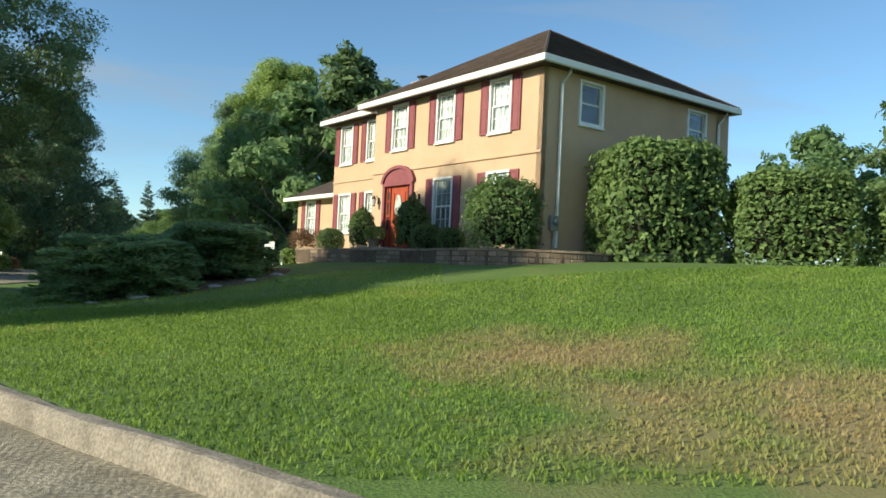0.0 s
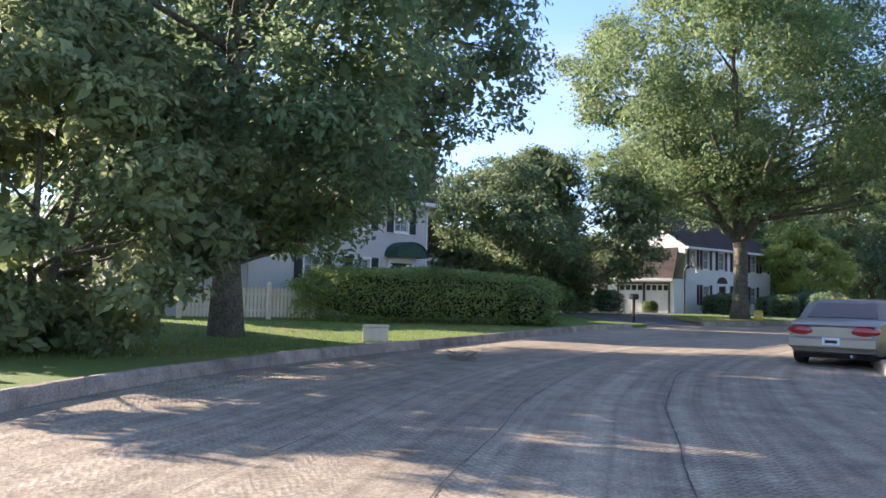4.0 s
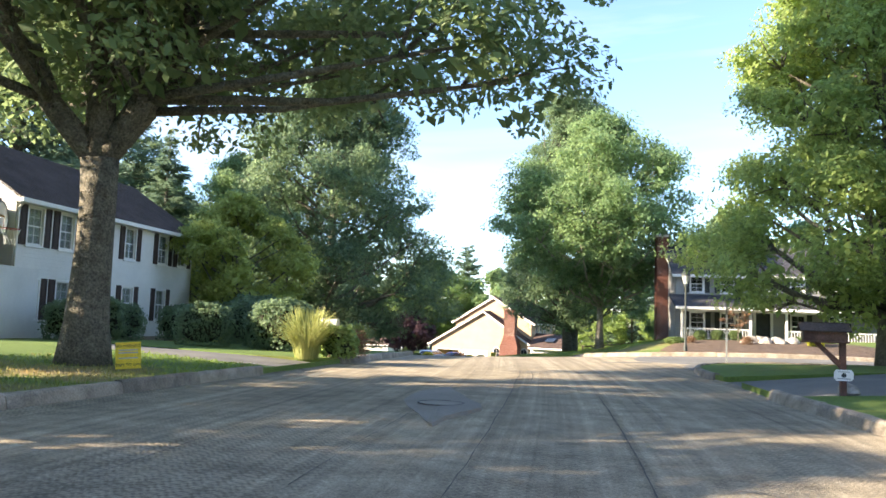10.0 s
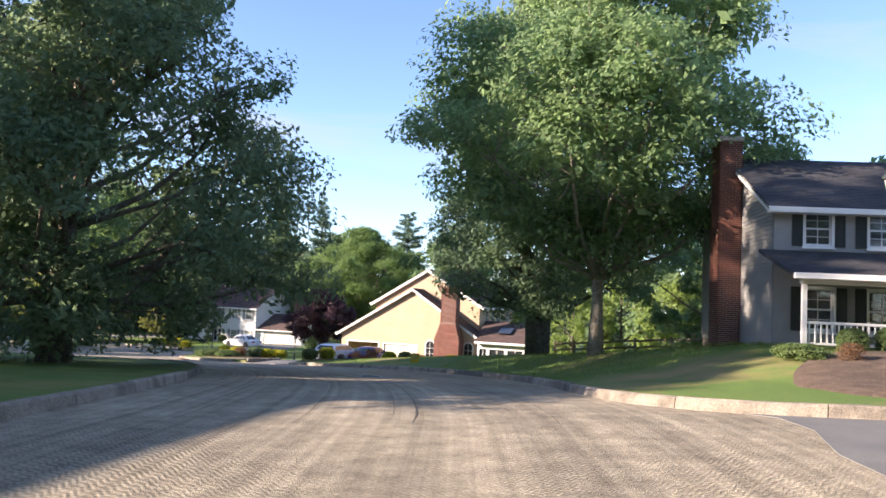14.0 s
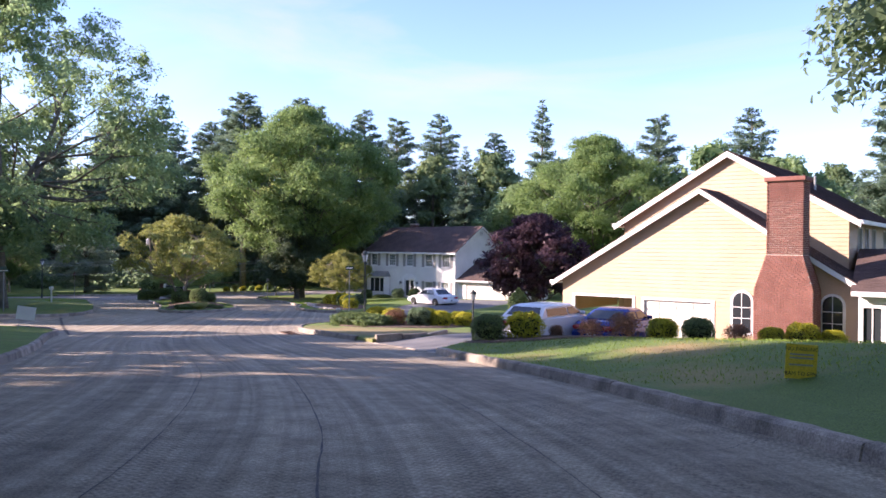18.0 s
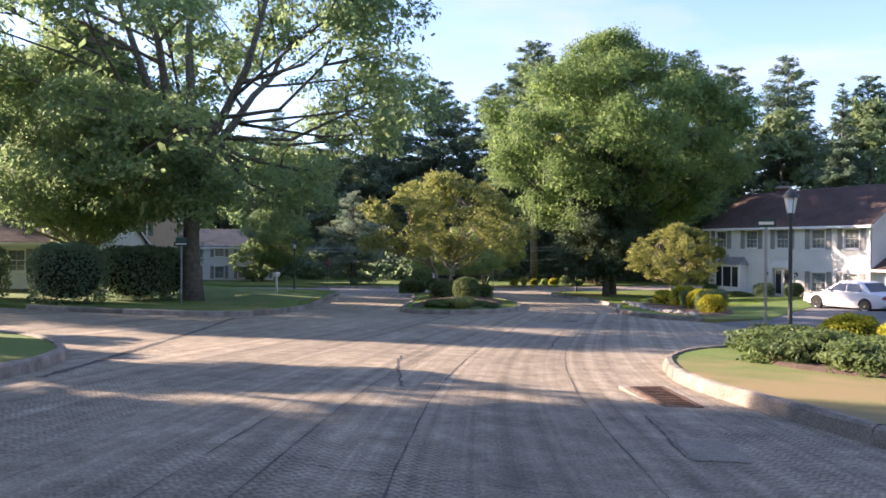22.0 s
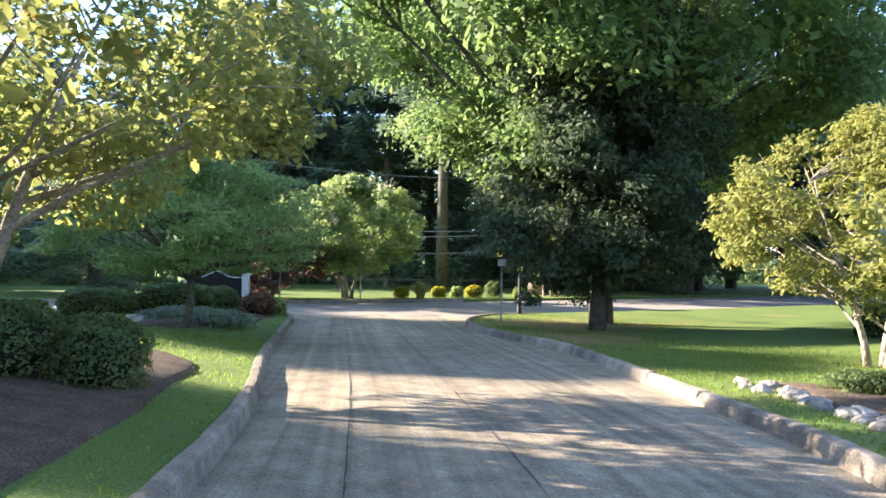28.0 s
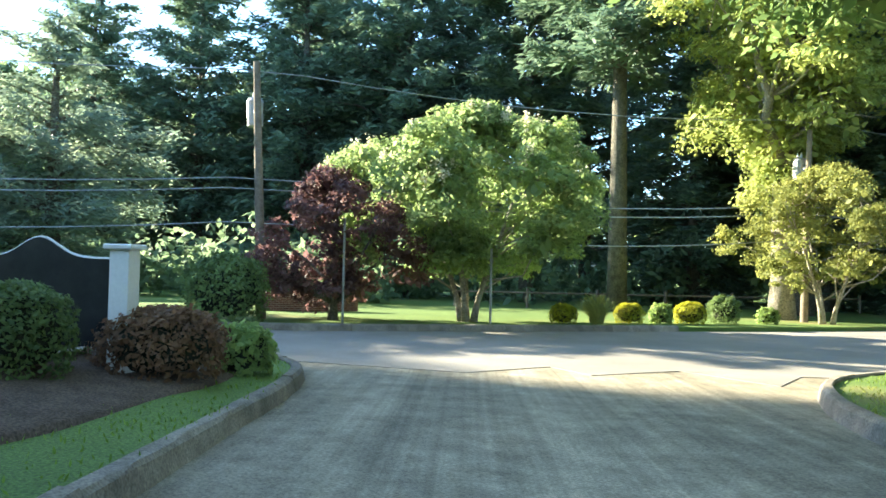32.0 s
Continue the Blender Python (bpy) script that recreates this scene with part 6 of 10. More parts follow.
def tree_parts(key, h, r, base, leaf, count, mat, seed, shape="round", bark=None, trunk=0.3, limbs=34, subs=14, multi=1, fork=0.0, ratio=0.55, big=0.33, thick=0.42, extra=None, inner=0.0):
    """Trunk, limbs to every mass of the crown, and leaves in small dense sprays on each mass."""
    rng = np.random.default_rng(seed)
    bark = bark or M_BARK
    w = Mesh()
    stems = []
    if fork:
        n = 6
        pts = [np.array([0.04 * math.sin(i + seed), 0.04 * math.cos(i * 1.3), fork * (i / (n - 1))]) for i in range(n)]
        rad = [trunk * q for q in (1.5, 1.08, 0.96, 0.9, 0.88, 0.95)]
        pts[0][2] = -0.25
        w.tube([tuple(p) for p in pts], rad, 14)
        nf = 5
        for k in range(nf):
            az = seed + 6.283 * k / nf + rng.uniform(-.3, .3)
            out = r * (0.5 if k else 0.08) * rng.uniform(0.8, 1.15)
            top = h * (0.82 if k == 0 else rng.uniform(0.55, 0.75))
            ps = [pts[-1] * 0.98]
            for i in range(1, 7):
                u = i / 6
                ps.append(np.array([math.cos(az) * out * u ** 0.85, math.sin(az) * out * u ** 0.85, fork + (top - fork) * u ** 1.1]) + rng.normal(0, 0.012 * h, 3) * u)
            rr = [trunk * (0.62 if k else 0.7) * (1 - 0.85 * i / 6) + 0.02 for i in range(7)]
            w.tube([tuple(p) for p in ps], rr, 9)
            stems.append((np.array(ps), rr))
    else:
        for k in range(multi):
            a0 = seed + 6.283 * k / multi + rng.uniform(-.4, .4)
            sp = float(multi > 1)
            top = np.array([math.cos(a0) * r * 0.5 * sp, math.sin(a0) * r * 0.5 * sp, h * (0.93 if multi == 1 else 0.78)])
            pts, rad = [], []
            for i in range(9):
                u = i / 8
                bend = np.array([math.sin(u * 3 + seed) * 0.03 * r * u, math.cos(u * 2.3 + seed) * 0.03 * r * u, 0])
                pts.append(top * np.array([u ** 1.2, u ** 1.2, u]) + bend + np.array([sp * 0.16 * math.cos(a0), sp * 0.16 * math.sin(a0), 0]))
                rad.append(trunk / math.sqrt(multi) * (1.0 - 0.88 * u) * (1.4 if i == 0 else 1.0))
            pts[0] = pts[0] - np.array([0, 0, 0.25])
            w.tube([tuple(p) for p in pts], rad, 10)
            stems.append((np.array(pts), rad))
    M = []
    for i in range(limbs):
        v = (i + rng.uniform(0, 1)) / limbs
        v = v ** 0.85 if shape in ("cone", "pine") else v
        e = r * crown_width(shape, v)
        rm = min(big * r * rng.uniform(0.75, 1.2), e * 0.75 + 0.12 * r)
        az = i * 2.399 + rng.uniform(-.45, .45)
        d = max(0.0, e * rng.uniform(0.90, 1.14) - rm * 0.62)
        if i % 5 == 0:
            d *= 0.4
        z = base + (h - base) * v
        z = min(max(z, base + rm * 0.45), h - rm * 0.55)
        M.append((np.array([d * math.cos(az), d * math.sin(az), z]), rm))
    for c, rm in M + [(np.array(q[:3]), q[3]) for q in (extra or [])]:
        aim = c - np.array([0, 0, 0.55 * math.hypot(c[0], c[1]) + 0.3 * rm])
        best = None
        for st, rad in stems:
            for j in range(1, len(st) - 1):
                for u in (0.0, 0.5):
                    p = st[j] * (1 - u) + st[j + 1] * u
                    q = np.linalg.norm(p - aim)
                    if best is None or q < best[0]:
                        best = (q, p, rad[j])
        s0, r0 = best[1], max(0.02, min(best[2] * 0.5, 0.03 + 0.02 * rm + 0.008 * np.linalg.norm(c - best[1])))
        mid = (s0 + c) / 2 + rng.normal(0, 0.05 * np.linalg.norm(c - s0) + 0.02, 3) - np.array([0, 0, 0.05 * np.linalg.norm(c - s0)])
        w.tube([tuple(s0), tuple(s0 * 0.55 + mid * 0.45), tuple(mid), tuple(mid * 0.45 + c * 0.55), tuple(c)], [r0, r0 * 0.85, r0 * 0.7, r0 * 0.5, r0 * 0.3], 6)
        for k in range(3):
            t = c + unit(rng.normal(0, 1, 3) + np.array([0, 0, 0.4])) * rm * 0.75
            q = mid * 0.3 + c * 0.7
            w.tube([tuple(q), tuple((q + t) / 2 + rng.normal(0, .04, 3) * rm), tuple(t)], [r0 * 0.45, r0 * 0.3, r0 * 0.12], 5)
    for q in extra or []:
        M.append((np.array(q[:3]), q[3]))
    tot = sum(rm ** 2 for c, rm in M)
    Cs, Ns = [], []
    flat = {"flat": 0.30, "pine": 0.36}.get(shape, 0.62)
    for c, rm in M:
        out = unit(np.array([c[0], c[1], 0.25 * r]))
        n = max(5, int(round(subs * rng.uniform(0.75, 1.2))))
        d = unit(rng.normal(0, 1, (n, 3)) + out * 0.55 + np.array([0, 0, 0.25]))
        sc = c + d * rm * rng.uniform(0.45, 1.0, (n, 1)) * np.array([1, 1, flat + 0.12])
        rs = rm * thick * rng.uniform(0.65, 1.25, (n, 1, 1))
        per = max(4, int(count * rm ** 2 / tot / n))
        g = unit(rng.normal(0, 1, (n, per, 3))) * rng.uniform(0, 1, (n, per, 1)) ** 0.42
        p = sc[:, None, :] + g * rs * np.array([1, 1, flat * 0.85])
        # sprays hang at their outer ends
        p[:, :, 2] -= 0.28 * rs[:, :, 0] * (g[:, :, 0] ** 2 + g[:, :, 1] ** 2)
        nn = d[:, None, :] * 0.45 + g * 0.35 + np.array([0, 0, 0.75])
        Cs.append(p.reshape(-1, 3)), Ns.append(nn.reshape(-1, 3))
    C, N_ = np.vstack(Cs), np.vstack(Ns)
    size = np.full((len(C), 1), leaf)
    if inner:
        for c, rm in M:
            n = max(4, int(inner * count * rm ** 2 / tot))
            g = unit(rng.normal(0, 1, (n, 3))) * rng.uniform(0, 0.72, (n, 1)) ** 0.5
            C, N_ = np.vstack([C, c + g * rm * np.array([1, 1, flat + 0.05])]), np.vstack([N_, g + np.array([0, 0, 0.4])])
            size = np.vstack([size, np.full((n, 1), leaf * 2.1)])
    A, B = leaf_axes(rng, len(C), unit(N_), size, ratio, 0.55)
    A[:, 2] -= 0.25 * np.linalg.norm(A, axis=1)
    wood = fix(w.data("trunk", 2))
    wood.materials.append(bark)
    crown = leaf_mesh("crown", C, A, B, mat)
    TREES[key] = (wood, crown)
    return wood, crown


def conifer_parts(key, h, r, base, count, mat, seed, needle=0.22, droop=0.25, layers=None, open_=0.0, bark=None, trunk=0.28, taper=0.85, lift=0.5):
    """Straight trunk with whorls of boughs, each bough a flat spray of needles."""
    rng = np.random.default_rng(seed)
    w = Mesh()
    w.tube([(0, 0, -0.2), (0, 0, h * 0.3), (0.05, 0.03, h * 0.65), (0, 0, h * 0.99)], [trunk * 1.2, trunk * 0.85, trunk * 0.5, 0.03], 9)
    layers = layers or int((h - base) / 0.62)
    C, A, B = [], [], []
    boughs = []
    for i in range(layers):
        u = (i + rng.uniform(-.2, .2)) / layers
        z = base + (h - base) * u
        rr = r * (1 - u) ** taper * min(1.0, 0.55 + 2.2 * u) * rng.uniform(0.66, 1.12) + 0.15
        n = rng.integers(5, 8)
        for k in range(n):
            if rng.uniform() < open_:
                continue
            az = 6.283 * (k + rng.uniform(-.35, .35)) / n + i
            boughs.append((z + rng.uniform(-.55, .55) * (h - base) / layers, az, rr * rng.uniform(0.7, 1.1), u))
    tl = sum(b[2] ** 1.4 for b in boughs)
    for z, az, ln, u in boughs:
        up = lift * u - droop * (1 - u)
        d = np.array([math.cos(az), math.sin(az), 0])
        e = d * ln + np.array([0, 0, ln * up])
        s = np.array([0, 0, z])
        if ln > 0.8:
            w.tube([tuple(s), tuple(s + e * 0.5 + np.array([0, 0, 0.06 * ln])), tuple(s + e)], [0.018 + 0.014 * ln, 0.012 + 0.007 * ln, 0.006], 4, cap=False)
        n = max(10, int(count * ln ** 1.4 / tl))
        t = rng.uniform(0.12, 1.0, (n, 1)) ** 0.75
        side = np.array([-d[1], d[0], 0])
        lat = rng.uniform(-1, 1, (n, 1)) * (0.30 * ln * (1.08 - t))
        p = s + e * t + np.array([0, 0, 0.25 * ln]) * t * (1 - t) + side * lat + rng.normal(0, 0.06 + 0.05 * ln, (n, 3)) * np.array([1, 1, 0.8])
        p[:, 2] -= np.abs(lat[:, 0]) * 0.25
        a = unit(d * 0.8 + side * np.sign(lat) * 0.7 + rng.normal(0, 0.35, (n, 3)) + np.array([0, 0, -0.1]))
        nn = unit(np.array([0, 0, 1.0]) + rng.normal(0, 0.55, (n, 3)))
        b = unit(np.cross(nn, a))
        sz = needle * rng.uniform(0.6, 1.3, (n, 1))
        C.append(p), A.append(a * sz), B.append(b * sz * 0.26)
    crown = leaf_mesh("crown", np.vstack(C), np.vstack(A), np.vstack(B), mat, 0.3)
    wood = fix(w.data("trunk", 2))
    wood.materials.append(bark or M_BARK)
    TREES[key] = (wood, crown)
    return wood, crown


def plant_tree(key, x, y, label, name="tree", turn=0.0, s=1.0, sz=None, group="", z=None):
    t = thing(name, label, "tree", at(x, y, (gz(x, y) if z is None else z) - 0.03, turn) @ Matrix.Diagonal((s, s, sz or s, 1)), group)
    part("trunk", TREES[key][0], None, t)
    part("crown", TREES[key][1], None, t)
    return t


def shrub_mesh(key, rx, ry, rz, leaf, count, mat, seed, box=2.0, lump=0.10, ratio=0.55, flat=0.0, core=True, shell=0.22):
    """A shrub or hedge: a leafy shell over a dark core that paints the inner shade. box: 2 is round, larger is squarer.
    """
    rng = np.random.default_rng(seed)
    d = unit(rng.normal(0, 1, (count, 3)))
    d[:, 2] = np.where(d[:, 2] < -0.55, -d[:, 2], d[:, 2])
    d = unit(d)
    q = 1.0 / (np.abs(d) ** box).sum(1, keepdims=True) ** (1 / box)
    wob = 1 + lump * (np.sin(d[:, :1] * 7 + seed) * np.cos(d[:, 1:2] * 6 + seed * 2) + 0.6 * np.sin(d[:, 2:3] * 9 + d[:, :1] * 8 + seed)) + rng.normal(0, lump * 0.45, (count, 1))
    f = 1 - shell * rng.uniform(0, 1, (count, 1)) ** 1.6
    S = np.array([rx, ry, rz])
    C = d * q * wob * f * S
    C[:, 2] = np.where(C[:, 2] < 0, C[:, 2] * 1.7, C[:, 2])
    C[:, 2] = np.maximum(C[:, 2] + rz, rng.uniform(0.01, 0.12, count))
    A, B = leaf_axes(rng, count, unit(d / S) + np.array([0, 0, 0.4]), leaf, ratio, 0.75)
    me = leaf_mesh("foliage", C, A, B, mat)
    co = None
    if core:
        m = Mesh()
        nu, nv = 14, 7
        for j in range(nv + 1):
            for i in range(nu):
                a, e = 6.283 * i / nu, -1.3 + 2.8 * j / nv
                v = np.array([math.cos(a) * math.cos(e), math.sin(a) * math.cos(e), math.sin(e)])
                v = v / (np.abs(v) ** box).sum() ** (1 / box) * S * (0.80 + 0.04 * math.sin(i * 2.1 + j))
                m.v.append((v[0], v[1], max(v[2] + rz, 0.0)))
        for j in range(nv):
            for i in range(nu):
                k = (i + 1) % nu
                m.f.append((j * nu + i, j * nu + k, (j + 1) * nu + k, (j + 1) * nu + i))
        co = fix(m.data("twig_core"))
        co.materials.append(M_CORE)
    TREES[key] = (co, me)


# near-black colour standing in for the shade inside a shrub
M_CORE = material("core_shade", (0.012, 0.016, 0.008), (0.03, 0.03, 0.016), 6.0, 0.95, 0.6, 30.0)


def shrub(key, x, y, label, name="shrub", turn=0.0, s=1.0, sz=None, group="", z=None, cat="shrub"):
    t = thing(name, label, cat, at(x, y, (gz(x, y) if z is None else z) - 0.02, turn) @ Matrix.Diagonal((s, s, sz or s, 1)), group)
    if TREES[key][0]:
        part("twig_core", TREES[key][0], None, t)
    part("foliage", TREES[key][1], None, t)
    return t


def tuft_mesh(key, count, h, r, mat, seed, w=0.012, lean=0.5):
    """A tuft of arching blades."""
    rng = np.random.default_rng(seed)
    az = rng.uniform(0, 6.283, count)
    ln = h * rng.uniform(0.6, 1.1, count)
    tilt = lean * rng.uniform(0.1, 1.0, count)
    d = np.stack([np.cos(az), np.sin(az), np.zeros(count)], 1)
    base = d * (r * 0.35 * np.sqrt(rng.uniform(0, 1, count)))[:, None]
    C, A, B = [], [], []
    prev = base
    for k in range(3):
        an = tilt * (0.35 + 0.9 * k)
        stp = (d * np.sin(an)[:, None] + np.array([0, 0, 1]) * np.cos(an)[:, None]) * (ln / 3)[:, None]
        C.append(prev + stp / 2), A.append(stp * 0.58)
        B.append(np.cross(stp, d + np.array([0, 0, 0.01])) / np.maximum(np.linalg.norm(np.cross(stp, d + np.array([0, 0, 0.01])), axis=1, keepdims=True), 1e-6) * w)
        prev = prev + stp
    TREES[key] = (None, leaf_mesh("blades", np.vstack(C), np.vstack(A), np.vstack(B), mat, 0.2))


def grass_patch(name, label, regions, mat=None, seed=3):
    """Grass blades as one mass. regions: (x, y, rx, ry, count, height)."""
    rng = np.random.default_rng(seed)
    P, H = [], []
    roadall = np.vstack([ROADPOLY, ROADPOLY[:1]])
    for x, y, rx, ry, n, h in regions:
        p = np.stack([x + rng.uniform(-rx, rx, n), y + rng.uniform(-ry, ry, n)], 1)
        isl = inside(p[:, 0], p[:, 1], CI)
        ok = ~(inside(p[:, 0], p[:, 1], ROADPOLY) & ~isl)
        for d in (DRIVE_B, DRIVE_B2, DRIVE_H, DRIVE_D, DRIVE_E):
            ok &= ~inside(p[:, 0], p[:, 1], np.array(d, float))
        p = p[ok]
        far = dist_to(p[:, 0], p[:, 1], roadall) > 0.2
        P.append(p[far]), H.append(np.full(far.sum(), h))
    P, H = np.vstack(P), np.concatenate(H)
    n = len(P)
    z = zlawn(P[:, 0], P[:, 1])
    H = H * rng.uniform(0.5, 1.3, n)
    C = np.stack([P[:, 0], P[:, 1], z + H * 0.42], 1)
    tilt = rng.normal(0, 0.45, (n, 3)) * np.array([1, 1, 0]) + np.array([0, 0, 1])
    A = unit(tilt) * (H * 0.5)[:, None]
    B = unit(np.cross(A, rng.normal(0, 1, (n, 3)))) * (0.006 + 0.05 * H)[:, None]
    ob = new(name, leaf_mesh("blades", C, A, B, mat or L_GRASS, 0.1))
    return tagged(ob, label, "grass", kind="stuff")


# kinds of tree
tree_parts("oak", 20.5, 9.2, 5.6, 0.095, 178000, L_OAK, 11, "round", M_BARK, 0.40, 84, 15, fork=4.2, big=0.26, thick=0.45, inner=0.05, extra=[(8.6, 1.0, 6.5, 1.8), (7.2, -2.4, 6.0, 1.6), (6.2, 2.4, 6.6, 1.6), (9.2, -1.0, 8.6, 2.0)])
tree_parts("maple_a", 14.3, 6.3, 2.2, 0.082, 150000, L_DARK, 23, "round", M_BARK, 0.34, 84, 15, big=0.28, thick=0.46, inner=0.09)
tree_parts("linden", 18.5, 8.2, 0.7, 0.092, 150000, L_DARK, 31, "cone", M_BARK, 0.42, 90, 14, big=0.26, thick=0.48, inner=0.06)
tree_parts("norway", 21.8, 6.4, 2.0, 0.09, 160000, L_DARK, 41, "cone", M_BARK, 0.55, 104, 14, multi=2, big=0.27, thick=0.5, inner=0.07)
tree_parts("maple_c", 15.6, 6.2, 3.6, 0.098, 95000, L_MAPLE, 43, "round", M_BARKL, 0.235, 70, 14, thick=0.48, inner=0.06)
tree_parts("locust", 16.5, 6.7, 1.6, 0.078, 165000, L_BRIGHT, 53, "cone", M_BARK, 0.36, 104, 13, big=0.24, thick=0.48, inner=0.10)
tree_parts("dogwood", 8.6, 6.6, 1.0, 0.096, 86000, L_DOG, 61, "round", M_BARK, 0.34, 72, 14, multi=4, big=0.26, inner=0.08)
tree_parts("feathery", 6.6, 3.1, 0.0, 0.07, 50000, L_FEATHER, 67, "round", M_BARK, 0.16, 52, 13, multi=3, big=0.30, inner=0.14)
tree_parts("layered", 6.3, 4.4, 1.7, 0.055, 66000, L_LAYER, 69, "flat", M_BARK, 0.14, 52, 13, fork=1.7, inner=0.06)
tree_parts("yellow", 7.2, 4.5, 2.2, 0.072, 40000, L_YEL, 71, "round", M_BARKL, 0.2, 56, 12, multi=3, big=0.25, inner=0.02, extra=[(-3.6, -2.6, 2.9, 1.0), (-2.9, -3.0, 3.2, 0.9)])
tree_parts("small_maple", 4.9, 2.8, 1.3, 0.058, 30000, L_OLIVE, 77, "round", M_BARKL, 0.13, 48, 12, multi=3, big=0.26, inner=0.02)
tree_parts("plum", 6.8, 3.5, 1.5, 0.09, 32000, L_PLUM, 73, "round", M_BARK, 0.2, 40, 12, inner=0.12)
tree_parts("red_plum", 4.4, 2.4, 0.6, 0.075, 16000, L_REDDISH, 75, "round", M_BARK, 0.14, 34, 12, inner=0.05)
tree_parts("beech", 20.8, 9.8, 5.2, 0.105, 175000, L_BEECH, 83, "round", M_BARK, 0.34, 118, 15, big=0.23, thick=0.5, inner=0.12)
tree_parts("ivy_tree", 12.0, 4.2, 1.3, 0.062, 130000, L_IVY, 87, "cone", M_BARK, 0.22, 58, 14, inner=0.2)
tree_parts("open_oak", 24.0, 11.0, 4.0, 0.125, 100000, L_MAPLE, 91, "round", M_BARK, 0.40, 84, 13, fork=6.5, big=0.22, inner=0.02)
tree_parts("young_maple", 7.6, 3.7, 0.3, 0.085, 46000, L_YELGREEN, 95, "round", M_BARK, 0.18, 52, 13, big=0.28, inner=0.06)
tree_parts("wood", 16.0, 6.0, 1.0, 0.24, 10000, L_OAK, 97, "round", M_BARK, 0.3, 34, 10, big=0.28, inner=0.15)
tree_parts("wood_light", 13.0, 6.0, 0.8, 0.21, 10500, L_MAPLE, 101, "round", M_BARK, 0.28, 34, 10, big=0.28, inner=0.15)
tree_parts("wood_bright", 12.5, 6.0, 0.8, 0.14, 20000, L_BRIGHT, 103, "round", M_BARK, 0.28, 34, 10, big=0.28, inner=0.12)
tree_parts("myrtle", 6.6, 4.1, 1.5, 0.075, 56000, L_MYRTLE, 107, "round", M_BARKL, 0.22, 46, 13, multi=5, big=0.27, inner=0.08)
tree_parts("buttonwood", 17.0, 6.6, 4.5, 0.105, 66000, L_YELGREEN, 113, "vase", M_BARKL, 0.42, 46, 11, fork=6.0, inner=0.06)
conifer_parts("pine", 24.0, 7.4, 2.4, 32000, L_PINE, 137, 0.30, -0.02, 30, 0.10, trunk=0.36, taper=0.62, lift=0.35)
conifer_parts("white_pine", 27.0, 7.0, 10.5, 27000, L_PINE, 141, 0.30, -0.05, 22, 0.18, trunk=0.38, taper=0.55, lift=0.3)
conifer_parts("spruce", 16.0, 4.8, 0.4, 24000, L_PINE, 127, 0.24, 0.28, 26, 0.05, taper=0.8)
conifer_parts("open_spruce", 22.0, 4.9, 2.0, 24000, L_PINE, 131, 0.24, 0.22, 34, 0.12)
conifer_parts("cedar", 9.5, 5.6, 0.9, 24000, L_BLUE, 139, 0.16, 0.1, 14, 0.1)

# trees along the walk
plant_tree("maple_a", -23.6, 11.2, "dense dark green maple overhanging the street", turn=40)
plant_tree("feathery", -20.6, 6.8, "broad feathery olive-green tree leafing down to the verge", turn=10)
plant_tree("dogwood", -37.6, 33.4, "wide layered dogwood with dark green foliage", turn=70)
plant_tree("oak", -31.0, 42.4, "tall spreading oak with a thick grey trunk on the verge", turn=15)
plant_tree("linden", -40.0, 76.0, "large dark linden with foliage down to the lawn", turn=0)
plant_tree("spruce", -50.0, 72.5, "dark spruce behind the white house", turn=130, s=0.88)
plant_tree("pine", -58.7, 78.5, "tall pine behind the white house", turn=40, s=0.98)
# pine hidden behind the oak, added to shade the porch house front
plant_tree("pine", -50.6, 60.6, "tall pine behind the white house", turn=200, s=0.98)
plant_tree("maple_c", -50.5, 83.0, "broad dark maple behind the lindens", turn=210, s=0.98)
plant_tree("young_maple", -40.2, 64.5, "young yellow-green maple beside the white house", turn=10)
plant_tree("norway", -25.96, 95.1, "tall dense maple above the sloping lawn", turn=20)
plant_tree("maple_c", -23.0, 84.5, "broad-leaved maple with a straight grey trunk on the lawn", turn=200, s=1.06)
plant_tree("locust", -12.4, 57.0, "bright green honey locust on the corner lawn", turn=80, s=0.95)
plant_tree("plum", -50.0, 128.5, "round purple-leaved plum tree", turn=0, s=0.96)
plant_tree("beech", -86.4, 150.2, "huge broad bright green maple on the lawn", turn=25)
plant_tree("ivy_tree", -84.6, 147.2, "dark ivy-covered tree on the lawn", turn=0)
plant_tree("yellow", -82.3, 129.1, "spreading ornamental tree with yellowing leaves on the island", turn=0)
plant_tree("small_maple", -75.6, 143.0, "small yellow-green tree beside the white house", turn=120)
plant_tree("beech", -55, 158, "broad green maple behind the cream house", turn=100, s=0.78)
# never in view, added for the shade it casts across the street
plant_tree("linden", -88.0, 82.0, "out-of-view broad tree shading the street, south of the corner", turn=60, s=0.95)
# extra tree, set so that its shadow reaches the entrance road
plant_tree("linden", -132.0, 121.5, "dark broad tree added for shade beside the pale house", turn=160, s=1.28)
# another added tree, keeps the sun off the island lawn and bed
plant_tree("linden", -118.5, 121.0, "dark broad tree added for shade on the corner lawn", turn=160, s=1.0)
# added up-sun of the island approach to dapple the road with shade
plant_tree("linden", -95.0, 98.0, "dark broad tree added for shade beside the ranch house", turn=250, s=0.82)
plant_tree("maple_c", -121.0, 138.5, "light green tree on the corner beyond the main road", turn=60, s=0.54)
plant_tree("open_oak", -83.8, 114.3, "tall open-crowned oak with a dark trunk", turn=0, s=1.0)
plant_tree("maple_c", -89.4, 110.9, "leafy maple before the white ranch house", turn=90, s=0.88)
plant_tree("linden", -112, 112, "dark broad tree behind the white ranch house", turn=90, s=0.85)
